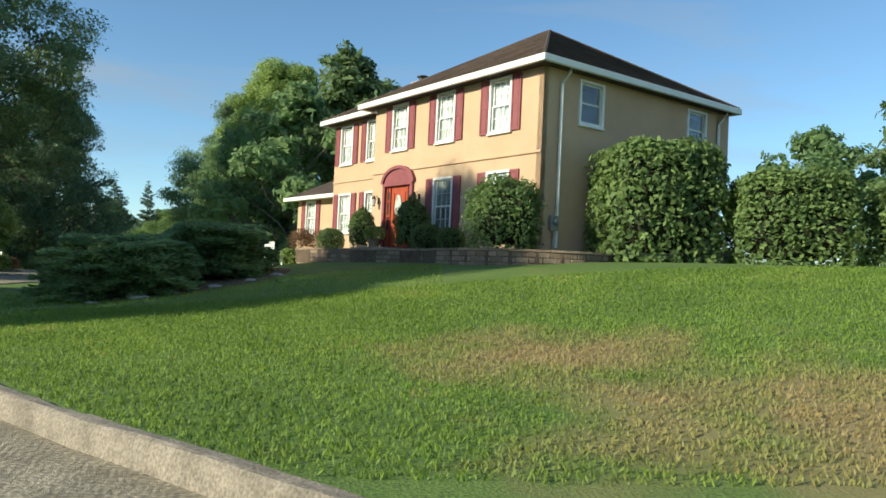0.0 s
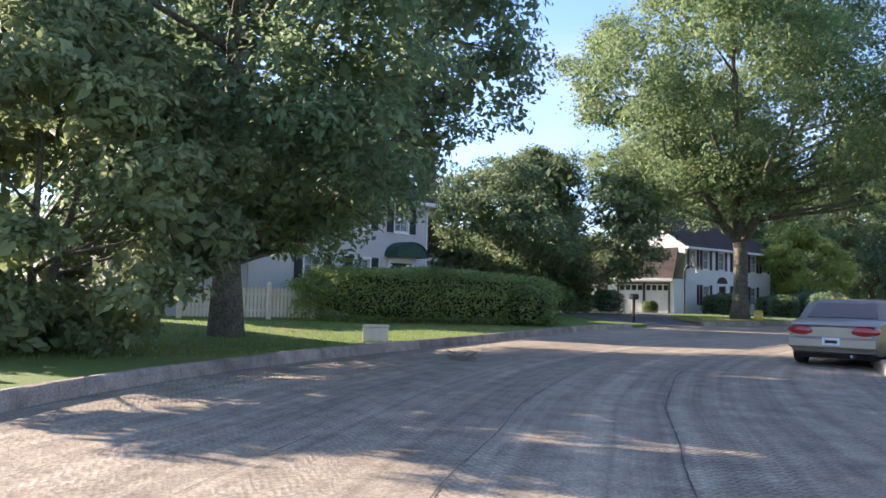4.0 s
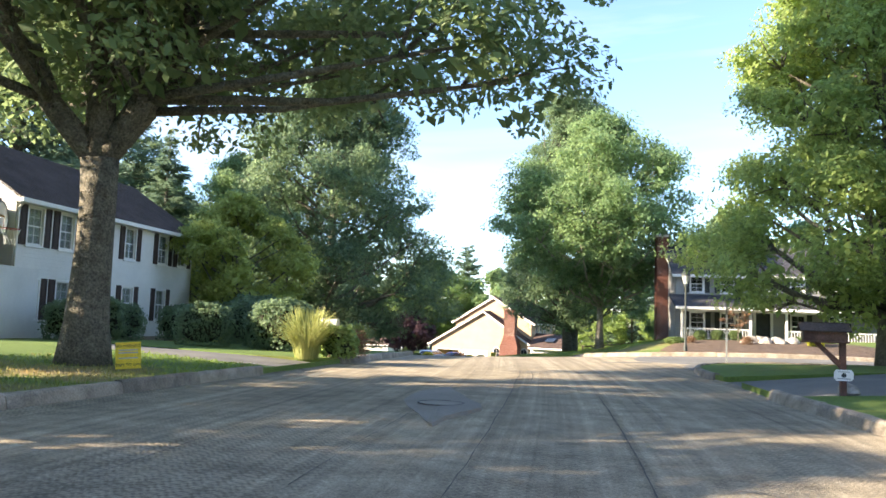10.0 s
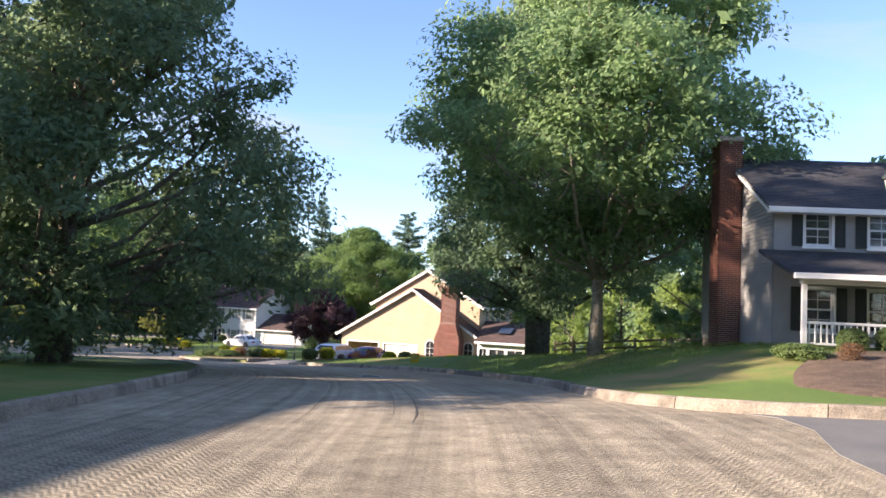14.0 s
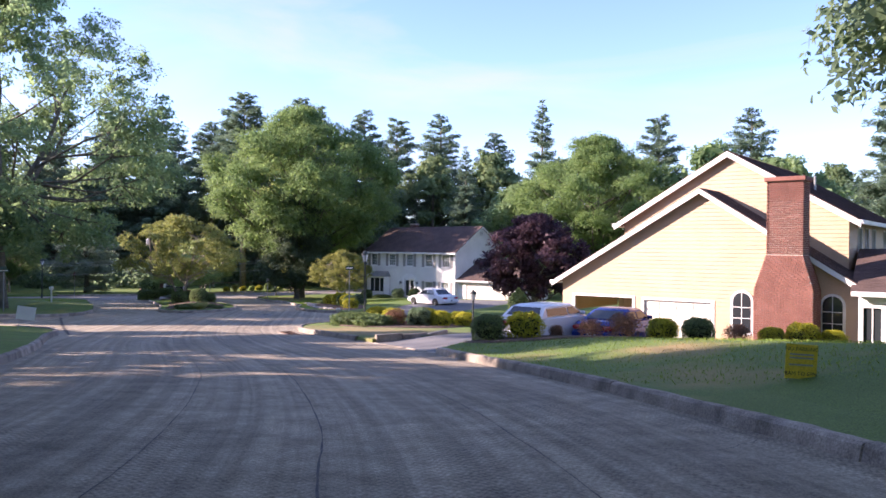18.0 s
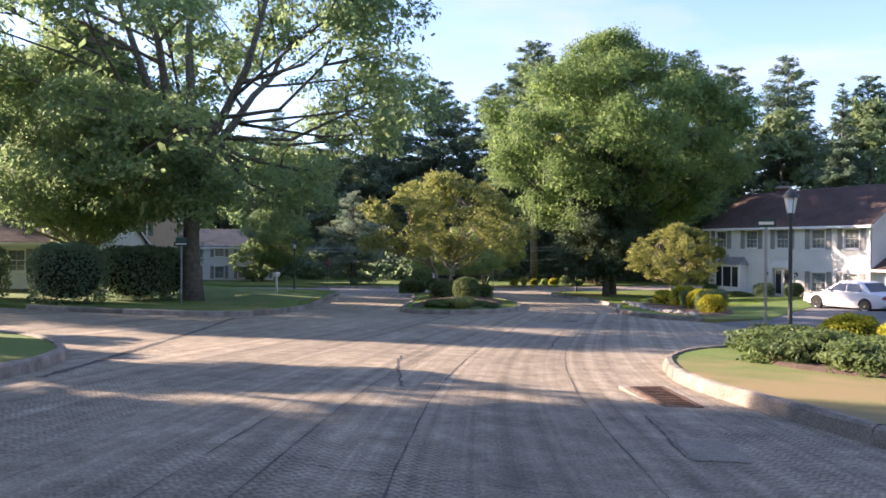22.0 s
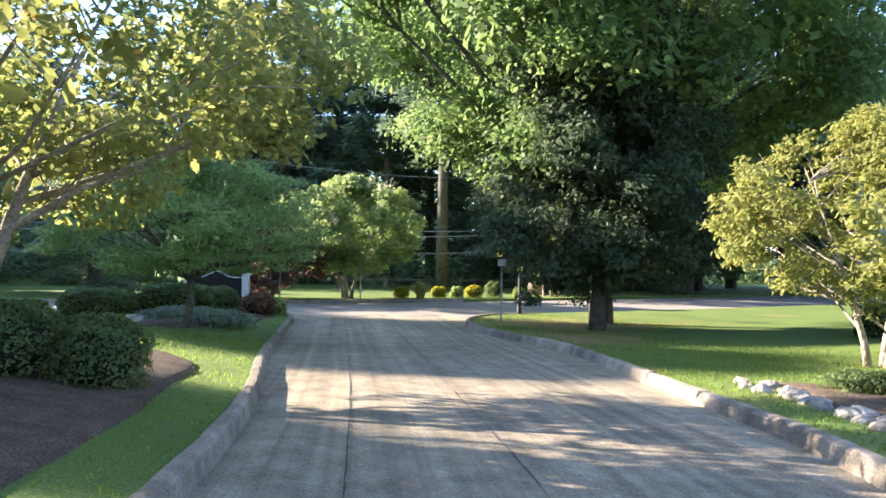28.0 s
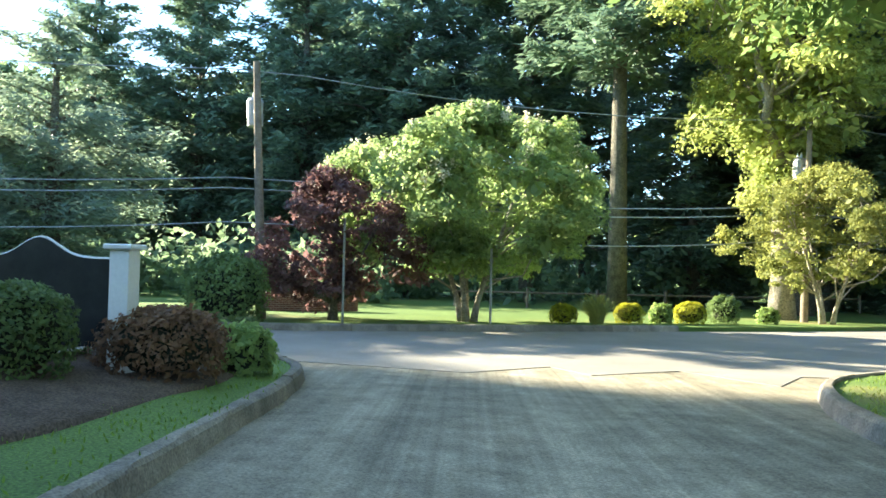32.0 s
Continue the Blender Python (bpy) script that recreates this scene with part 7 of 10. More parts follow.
plant_tree("layered", -88.7, 135.7, "light green layered tree in the island bed", turn=200, s=0.70)
MYRTLE = plant_tree("myrtle", -104.4, 153.2, "crape myrtle with cream blossom beside the main road", turn=0)
plant_tree("red_plum", -106.0, 149.4, "reddish-leaved small tree beside the main road", turn=50)
plant_tree("buttonwood", -102.5, 167.5, "sycamore with a pale mottled trunk", turn=0)
plant_tree("small_maple", -100.0, 166.2, "low yellow-green tree beside the main road", turn=40, s=1.15)

# cream blossom heads on the crape myrtle
rngb = np.random.default_rng(12)
mc = TREES["myrtle"][1]
mv = np.empty(len(mc.vertices) * 3, np.float32)
mc.vertices.foreach_get("co", mv)
mv = mv.reshape(-1, 4, 3).mean(1)
rr = np.hypot(mv[:, 0], mv[:, 1]) / 4.2
top = mv[(mv[:, 2] > 3.4) & ((mv[:, 2] - 3.4) / 3.2 + rr > 0.85)]
heads = top[rngb.choice(len(top), 46, replace=False)]
Cb = (heads[:, None, :] + rngb.normal(0, 1, (46, 60, 3)) * np.array([0.07, 0.07, 0.12]) + np.array([0, 0, 0.12])).reshape(-1, 3)
Ab, Bb = leaf_axes(rngb, len(Cb), np.tile([0, 0, 1.0], (len(Cb), 1)), 0.045, 0.8)
blossom = leaf_mesh("blossom", Cb, Ab, Bb, L_FLOWER)
part("blossom", blossom, None, MYRTLE, "cream blossom heads")

# woods behind
WOODS = [("pine", -126, 165, 0.95), ("white_pine", -118, 168, 0.8), ("white_pine", -109.1, 165.4, 0.9), ("pine", -132, 161, 0.95), ("pine", -122, 177, 0.95), ("pine", -138, 156, 0.9), ("spruce", -129, 166, 1.1),
         ("pine", -106, 178, 1.0), ("spruce", -104, 186, 1.2), ("pine", -100, 192, 1.0), ("pine", -96, 200, 1.05), ("pine", -142, 150, 0.8), ("cedar", -113, 143, 1.0),
         ("pine", -88, 205, 0.95), ("open_spruce", -80, 178, 0.92), ("pine", -72, 210, 0.8), ("pine", -52, 172, 0.75), ("wood_light", -44, 158, 1.15), ("wood_light", -38, 165, 1.1), ("wood", -60, 185, 0.9), ("pine", -28, 180, 0.85),
         ("pine", -20, 176, 0.85), ("wood", -50, 200, 0.9), ("open_spruce", -66, 171, 1.08), ("white_pine", -104, 172, 0.9), ("wood", -107, 178, 0.8), ("spruce", -112, 175, 1.05), ("wood", -100, 186, 0.8), ("spruce", -103.5, 181, 1.0), ("wood", -117, 184, 0.9), ("pine", -114, 190, 0.95), ("wood", -92, 190, 1.1), ("wood", -84, 196, 1.15), ("wood_light", -78, 188, 1.05), ("wood", -70, 190, 1.0), ("pine", -127, 170, 0.85), ("wood_light", -124, 137.5, 0.36), ("pine", -136, 165, 0.95), ("pine", -43, 180, 0.8), ("pine", -97, 178, 0.95), ("wood_light", -64, 158, 0.9), ("wood", -34, 195, 0.9), ("wood_light", -14, 165, 1.0), ("wood", -4, 150, 1.0), ("wood_light", 4, 132, 1.0), ("wood", 10, 118, 1.0),
         ("wood_bright", -21, 112, 0.6), ("wood_bright", -17.5, 108, 0.5), ("wood_bright", -12.5, 106, 0.55), ("wood_bright", -24.5, 109.5, 0.45), ("wood_bright", -9, 103, 0.6), ("wood", 2, 108, 0.9), ("wood_light", -6, 104, 1.0), ("wood", -12, 112, 1.0), ("wood_light", -16, 102, 0.75), ("wood", 14, 100, 1.1), ("wood", 22, 96, 1.0), ("wood_light", 30, 92, 0.9)]
for i, (k, x, y, s) in enumerate(WOODS):
    lab = {"white_pine": "tall pine with a bare lower trunk", "pine": "tall dark green pine in the woods", "spruce": "dense dark spruce at the edge of the woods", "open_spruce": "tall narrow spruce with open boughs", "cedar": "spreading blue-green cedar with layered boughs",
           "wood": "broad-leaved tree in the woods behind", "wood_light": "light green tree behind the houses", "wood_bright": "bright green spreading tree behind the houses"}[k]
    tall = 1.16 if y > 135 and k in ("pine", "white_pine", "spruce", "wood") else 1.0
    plant_tree(k, x, y, lab, turn=i * 77.0, s=s * tall, group="trees behind the houses")
far = [(-60, 72), (-56, 84), (-64, 92), (-72, 88), (-80, 92), (-92, 84), (-66, 60), (-75, 70), (-58, 8), 
       (-120, 112), (-128, 122), (-112, 104), (-145, 118), (-150, 145), (-135, 100), (-160, 130), (-170, 150), (-158, 165), (-180, 135), (-150, 180), (-140, 190), (-170, 175), (-190, 160)]
far += [(-154.4, 133.6), (-165.4, 139.2), (-147.3, 137.2), (-171.3, 147.7), (-151.3, 144.4), (-161.4, 151.6), (-143.6, 147.8), (-165.9, 161.6), (-146.3, 156.1), (-155.2, 164.9), (-157.9, 175.9), (-168.0, 122.0), (-176.0, 130.0), (-182.0, 146.0), (-160.0, 114.0)]
for i, (x, y) in enumerate(far):
    plant_tree(("wood", "wood_light", "wood", "spruce")[i % 4], x, y, ("broad-leaved tree in the woods behind", "light green tree behind the houses", "broad-leaved tree in the woods behind", "dense dark spruce at the edge of the woods")[i % 4], turn=i * 61.0, s=0.8 + 0.3 * ((i * 7) % 5) / 5, group="trees behind the houses")
for i, (k, x, y, s) in enumerate([("wood", -6.5, 50, 0.92), ("wood_light", -8.6, 44.5, 0.85), ("wood", 26, 38, 0.8), ("wood", 34, 34, 0.7), ("wood_light", 22, 46, 0.8)]):
    plant_tree(k, x, y, "broad-leaved tree behind the stucco house", turn=i * 47.0, s=s, group="trees behind the stucco house")
# wooded hill far off, one mass of crowns
rngh = np.random.default_rng(5)
hx, hy = rngh.uniform(-330, -200, 130), rngh.uniform(40, 300, 130)
hz = zlawn(hx, hy)
Ch = []
for x, y, z in zip(hx, hy, hz):
    d = unit(rngh.normal(0, 1, (260, 3)))
    Ch.append(np.array([x, y, z + 6]) + d * np.array([6, 6, 7]) * rngh.uniform(0.7, 1.05, (260, 1)))
Ch = np.vstack(Ch)
Ah, Bh = leaf_axes(rngh, len(Ch), np.tile([0, 0, 0.8], (len(Ch), 1)), 0.9, 0.7)
tagged(new("far_woods", leaf_mesh("far_woods", Ch, Ah, Bh, L_OAK)), "wooded hillside in the distance", "woods", kind="stuff")

rngu = np.random.default_rng(9)
ux, uy = rngu.uniform(-150, -112, 300), rngu.uniform(120, 215, 300)
ux2, uy2 = rngu.uniform(-112, -88, 120), rngu.uniform(182, 225, 120)
ux, uy = np.concatenate([ux, ux2]), np.concatenate([uy, uy2])
keep = (dist_to(ux, uy, CM) > 14) & ~((ux > -140) & (uy < 141))
ux, uy = ux[keep], uy[keep]
uz = zlawn(ux, uy)
Cu = []
for x, y, z in zip(ux, uy, uz):
    d = unit(rngu.normal(0, 1, (170, 3)))
    s = rngu.uniform(1.2, 2.4)
    Cu.append(np.array([x, y, z + s * 0.8]) + d * np.array([s, s, s * 0.9]) * rngu.uniform(0.6, 1.05, (170, 1)))
Cu = np.vstack(Cu)
Au, Bu = leaf_axes(rngu, len(Cu), np.tile([0, 0, 0.8], (len(Cu), 1)), 0.26, 0.6)
tagged(new("understory", leaf_mesh("understory", Cu, Au, Bu, L_DARK)), "shaded undergrowth between the pines", "undergrowth", kind="stuff")


# ---- shrubs and beds ----
shrub_mesh("box", 1.0, 1.0, 0.8, 0.055, 5200, L_BOX, 1, 2.4, 0.05)
shrub_mesh("gold", 1.0, 1.0, 0.75, 0.06, 4200, L_GOLD, 2, 2.3, 0.07)
shrub_mesh("laurel", 1.65, 1.3, 1.58, 0.085, 11000, L_LAUREL, 3, 4.0, 0.05)
shrub_mesh("round", 1.0, 0.9, 0.95, 0.06, 5200, L_LAUREL, 4, 2.2, 0.12)
shrub_mesh("cone", 0.55, 0.55, 0.8, 0.05, 3200, L_BOX, 5, 1.5, 0.06)
shrub_mesh("long_hedge", 5.3, 1.35, 0.96, 0.048, 52000, L_HEDGE, 6, 3.4, 0.06)
shrub_mesh("rust", 0.95, 0.8, 0.55, 0.05, 4600, L_RUST, 7, 2.2, 0.07)
shrub_mesh("yelgreen", 0.45, 0.4, 0.36, 0.06, 1500, L_BRIGHT, 8, 2.3, 0.12)
shrub_mesh("sign_hedge", 1.05, 0.75, 0.5, 0.05, 9000, L_BOX, 19, 3.4, 0.04)
shrub_mesh("dark", 1.0, 1.0, 0.8, 0.06, 4600, L_DARK, 9, 2.5, 0.10)
shrub_mesh("clipped", 2.2, 1.8, 1.6, 0.09, 6500, L_DARK, 10, 3.2, 0.04)
shrub_mesh("cover", 1.3, 1.0, 0.22, 0.06, 3000, L_BLUE, 11, 2.0, 0.15, core=False, shell=0.9)
shrub_mesh("low", 1.6, 1.0, 0.34, 0.06, 5200, L_BOX, 12, 2.0, 0.16)
shrub_mesh("pale", 1.0, 1.0, 0.85, 0.06, 5200, L_LAUREL, 13, 2.1, 0.08)
shrub_mesh("tan", 1.0, 0.9, 0.72, 0.055, 3200, L_RUST, 14, 2.2, 0.14, core=False, shell=0.7)
tuft_mesh("reed", 900, 1.15, 0.8, L_REED, 15, 0.011, 0.75)
tuft_mesh("small_tuft", 420, 0.5, 0.4, L_REED, 16, 0.009, 0.7)


def bed(name, label, ring, up=0.03, mat=None):
    """A planting bed: a slightly raised sheet of mulch following the ground."""
    P = np.array(curve_chain(list(ring) + [ring[0]])[:-1])
    c = P.mean(0)
    m = Mesh()
    n = len(P)
    rows = [1.0, 0.96, 0.75, 0.5, 0.25]
    for f in rows:
        q = c + (P - c) * f
        z = zlawn(q[:, 0], q[:, 1])
        lift = -0.05 if f == 1.0 else up + 0.02 * (1 - f) + RNG.normal(0, 0.008, n)
        m.v += [(a, b, d) for a, b, d in zip(q[:, 0], q[:, 1], z + lift)]
    m.v.append((c[0], c[1], gz(*c) + up + 0.03))
    for r in range(len(rows) - 1):
        for i in range(n):
            j = (i + 1) % n
            m.f.append((r * n + i, r * n + j, (r + 1) * n + j, (r + 1) * n + i))
    k = (len(rows) - 1) * n
    m.f += [(k + i, k + (i + 1) % n, len(rows) * n) for i in range(n)]
    return solo(name, m, mat or M_MULCH, label, "bed", smooth=2)


def rock(x, y, r, seed, z=None, label="pale weathered field stone", flat=0.6):
    rng = np.random.default_rng(seed)
    bm = bmesh.new()
    bmesh.ops.create_icosphere(bm, subdivisions=2, radius=1.0)
    k = rng.normal(0, 1, (6, 3))
    for v in bm.verts:
        p = np.array(v.co)
        f = 1 + 0.16 * sum(math.sin(2.2 * float(p @ q) + i) for i, q in enumerate(k)) / 2
        v.co = Vector((p[0] * r * f, p[1] * r * f * rng.uniform(0.98, 1.02) * 0.8, max(-0.3, p[2] * f) * r * flat))
    me = bpy.data.meshes.new("rock")
    bm.to_mesh(me)
    bm.free()
    return solo("rock", me, M_ROCK, label, "rock", at(x, y, (gz(x, y) if z is None else z) + 0.08 * r, rng.uniform(0, 360)), group="stones along the bed")


# garden of the stucco house
def retaining_wall():
    line = [(-5.6, 29.4), (-3.9, 26.4), (-2.1, 24.2), (-0.6, 22.4), (0.2, 20.6), (1.1, 19.4), (2.3, 18.8), (3.5, 18.9), (4.3, 19.6), (4.8, 20.9)]
    P = np.array(curve_chain(line, 6))
    cum = np.concatenate([[0], np.cumsum(np.hypot(*np.diff(P, axis=0).T))])
    root = thing("retaining_wall", "low curved wall of tan concrete garden blocks", "wall", kind="structure")
    me = fix(Mesh().box(0, 0, 0, 0.33, 0.2, 0.138, b=0.018).data("block"))
    me.materials.append(M_STONE)
    cap = fix(Mesh().box(0, -0.03, 0, 0.345, 0.24, 0.06, b=0.012).data("cap_stone"))
    cap.materials.append(M_STONE)
    top = 2.06
    s = 0.0
    r = 0
    while s < cum[-1] - 0.35:
        for row in range(5):
            t = s + (row % 2) * 0.17
            x, y = np.interp(t, cum, P[:, 0]), np.interp(t, cum, P[:, 1])
            x2, y2 = np.interp(t + 0.34, cum, P[:, 0]), np.interp(t + 0.34, cum, P[:, 1])
            z = top - 0.06 - 0.14 * (row + 1)
            if z + 0.14 < gz(x, y) - 0.1 or (z < gz(x, y) - 0.16):
                continue
            part("block", me, M_STONE, root, m=at(x, y, z, math.degrees(math.atan2(y2 - y, x2 - x))))
        x, y = np.interp(s, cum, P[:, 0]), np.interp(s, cum, P[:, 1])
        x2, y2 = np.interp(s + 0.35, cum, P[:, 0]), np.interp(s + 0.35, cum, P[:, 1])
        part("cap_stone", cap, M_STONE, root, m=at(x, y, top - 0.06, math.degrees(math.atan2(y2 - y, x2 - x))))
        s += 0.345
    ring = [(float(a), float(b)) for a, b in P[::3]] + [(3.2, 21.2), (-2.4, 28.0), (-4.6, 31.0)]
    m = Mesh().slab([(a, b, 2.03) for a, b in ring], (0, 0, -0.5))
    solo("wall_bed", m, M_MULCH, "mulched planting bed behind the garden wall", "bed")


retaining_wall()
HB = 2.03
shrub("round", 1.55, 20.2, "round green shrub on several stems by the house wall", turn=20, s=1.0, z=HB)
shrub("cone", -1.0, 23.6, "small conical evergreen beside the front door", s=1.05, z=HB)
shrub("cone", -2.75, 25.8, "small conical evergreen beside the front door", s=0.9, z=HB, turn=60)
shrub("box", 0.2, 22.0, "low clipped green shrub in the house bed", s=0.42, z=HB)
shrub("box", -4.1, 28.1, "low clipped green shrub in the house bed", s=0.5, z=HB)
shrub("box", -0.5, 23.0, "low clipped green shrub in the house bed", s=0.5, z=HB, turn=80)
shrub("tan", -5.4, 30.0, "low reddish shrub in the house bed", s=0.6, z=HB - 0.05)
shrub("yelgreen", -6.2, 31.3, "small yellow-green plant by the wing", s=0.9)
pot = thing("planter", "grey-brown flower pot with a leafy plant by the door", "planter", at(-2.25, 25.0, HB))
part("pot", Mesh().lathe([(0.14, 0), (0.22, 0.32), (0.25, 0.34), (0.25, 0.4), (0.2, 0.4)], 14), M_STONE, pot, smooth=True)
part("foliage", TREES["yelgreen"][1], None, pot, m=at(0, 0, 0.32) @ Matrix.Diagonal((0.75, 0.75, 0.6, 1)))
chair = thing("garden_chair", "white slatted garden chair on the lawn by the wing", "chair", at(-6.6, 30.2, gz(-6.6, 30.2), 150))
for i in range(4):
    part("seat_slat", Mesh().box(-0.25, -0.25 + i * 0.13, 0.38, 0.25, -0.14 + i * 0.13, 0.4), M_TRIM, chair)
for i in range(5):
    part("back_slat", Mesh().box(-0.25 + i * 0.105, 0.25, 0.4, -0.17 + i * 0.105, 0.28, 0.95), M_TRIM, chair)
for x in (-0.25, 0.2):
    for y in (-0.25, 0.22):
        part("leg", Mesh().box(x, y, 0, x + 0.05, y + 0.05, 0.4), M_TRIM, chair)
    part("armrest", Mesh().box(x, -0.28, 0.58, x + 0.06, 0.28, 0.61), M_TRIM, chair)
shrub("laurel", 5.7, 20.6, "large squarish laurel hedge against the side wall", turn=15, s=1.02)
shrub("laurel", 9.0, 19.9, "broad green laurel hedge at the lawn's edge", turn=-8, s=0.92, sz=0.8)
shrub("laurel", 12.4, 19.3, "broad green laurel hedge at the lawn's edge", turn=20, s=0.95, sz=0.76)
shrub("laurel", 15.8, 18.6, "broad green laurel hedge at the lawn's edge", turn=0, s=0.95, sz=0.8)
garden = thing("garden_wall", "low stone garden wall beside the house", "wall", at(7.5, 23.8, 1.7, 37))
for r in range(4):
    for i in range(6):
        part("block", Mesh().box(i * 0.42 + (r % 2) * 0.2, 0, r * 0.2, i * 0.42 + 0.4 + (r % 2) * 0.2, 0.3, r * 0.2 + 0.19, b=0.02), M_STONE, garden)


def juniper(x, y, R, H, seed, label):
    """A spreading juniper: flat sprays in level tiers, each bough lifting a little and drooping at the tip."""
    rng = np.random.default_rng(seed)
    t = thing("juniper", label, "shrub", at(x, y, gz(x, y) - 0.1))
    C, A, B = [], [], []
    w = Mesh()
    for i in range(150):
        az, z0 = rng.uniform(0, 6.283), H * rng.uniform(0.04, 0.78)
        reach = R * (1.02 - 0.5 * (z0 / H) ** 1.5) * rng.uniform(0.72, 1.1)
        lift = rng.uniform(0.05, 0.26)
        d = np.array([math.cos(az), math.sin(az), 0.0])
        side = np.array([-d[1], d[0], 0.0])
        n = 300
        u = rng.uniform(0.08, 1, (n, 1)) ** 0.7
        wide = 0.30 * np.sin(np.pi * np.clip(u, 0, 1) ** 0.8) + 0.05
        p = np.array([0, 0, z0]) + d * reach * u + np.array([0, 0, 1.0]) * reach * (lift * u - 0.16 * u ** 3)
        p = p + side * rng.normal(0, 1, (n, 1)) * wide + np.array([0, 0, 1.0]) * rng.normal(0, 0.035, (n, 1))
        p[:, 2] = np.maximum(p[:, 2], 0.06)
        a = unit(d + side * rng.normal(0, 0.5, (n, 1)) + np.array([0, 0, 1.0]) * rng.normal(0.1, 0.2, (n, 1)))
        b = unit(np.cross(a, rng.normal(0, 0.5, (n, 3)) + np.array([0, 0, 1.0])))
        C.append(p), A.append(a * 0.085), B.append(b * 0.026)
        if i % 4 == 0:
            w.tube([(0, 0, 0.05 + z0 * 0.5), tuple(np.array([0, 0, z0]) + d * reach * 0.4 + np.array([0, 0, reach * 0.4 * lift])), tuple(np.array([0, 0, z0]) + d * reach * 0.8 + np.array([0, 0, reach * 0.75 * lift]))], [0.035, 0.022, 0.008], 5)
    part("foliage", leaf_mesh("foliage", np.vstack(C), np.vstack(A), np.vstack(B), L_JUNI), None, t)
    part("branch", w, M_BARK, t)


bed("mulch_bed", "dark mulch bed under the junipers", [(-8.2, 17.0), (-6.6, 17.6), (-5.0, 19.6), (-4.4, 22.4), (-5.4, 25.0), (-8.0, 24.4), (-9.6, 20.4)])
juniper(-7.75, 18.7, 2.05, 1.95, 21, "low spreading green juniper with tiered level boughs")
juniper(-6.7, 22.4, 2.1, 2.15, 22, "taller spreading juniper at the back of the mulch bed")
for i, (x, y, r) in enumerate([(-7.6, 16.9, 0.14), (-6.9, 17.6, 0.34), (-6.3, 18.2, 0.24), (-5.6, 19.2, 0.26), (-5.0, 20.4, 0.22), (-4.6, 21.6, 0.2)]):
    rock(x, y, r, 40 + i, label="flat pale stone edging the juniper bed", flat=0.3)


# ---- vehicles ----
def loft(m, rings, close=True):
    n = len(rings[0])
    k = len(m.v)
    for r in rings:
        m.v += [tuple(p) for p in r]
    for i in range(len(rings) - 1):
        for j in range(n):
            q = (j + 1) % n
            m.f.append((k + i * n + j, k + i * n + q, k + (i + 1) * n + q, k + (i + 1) * n + j))
    if close:
        m.f += [tuple(range(k, k + n)), tuple(range(k + (len(rings) - 1) * n, k + len(rings) * n))[::-1]]


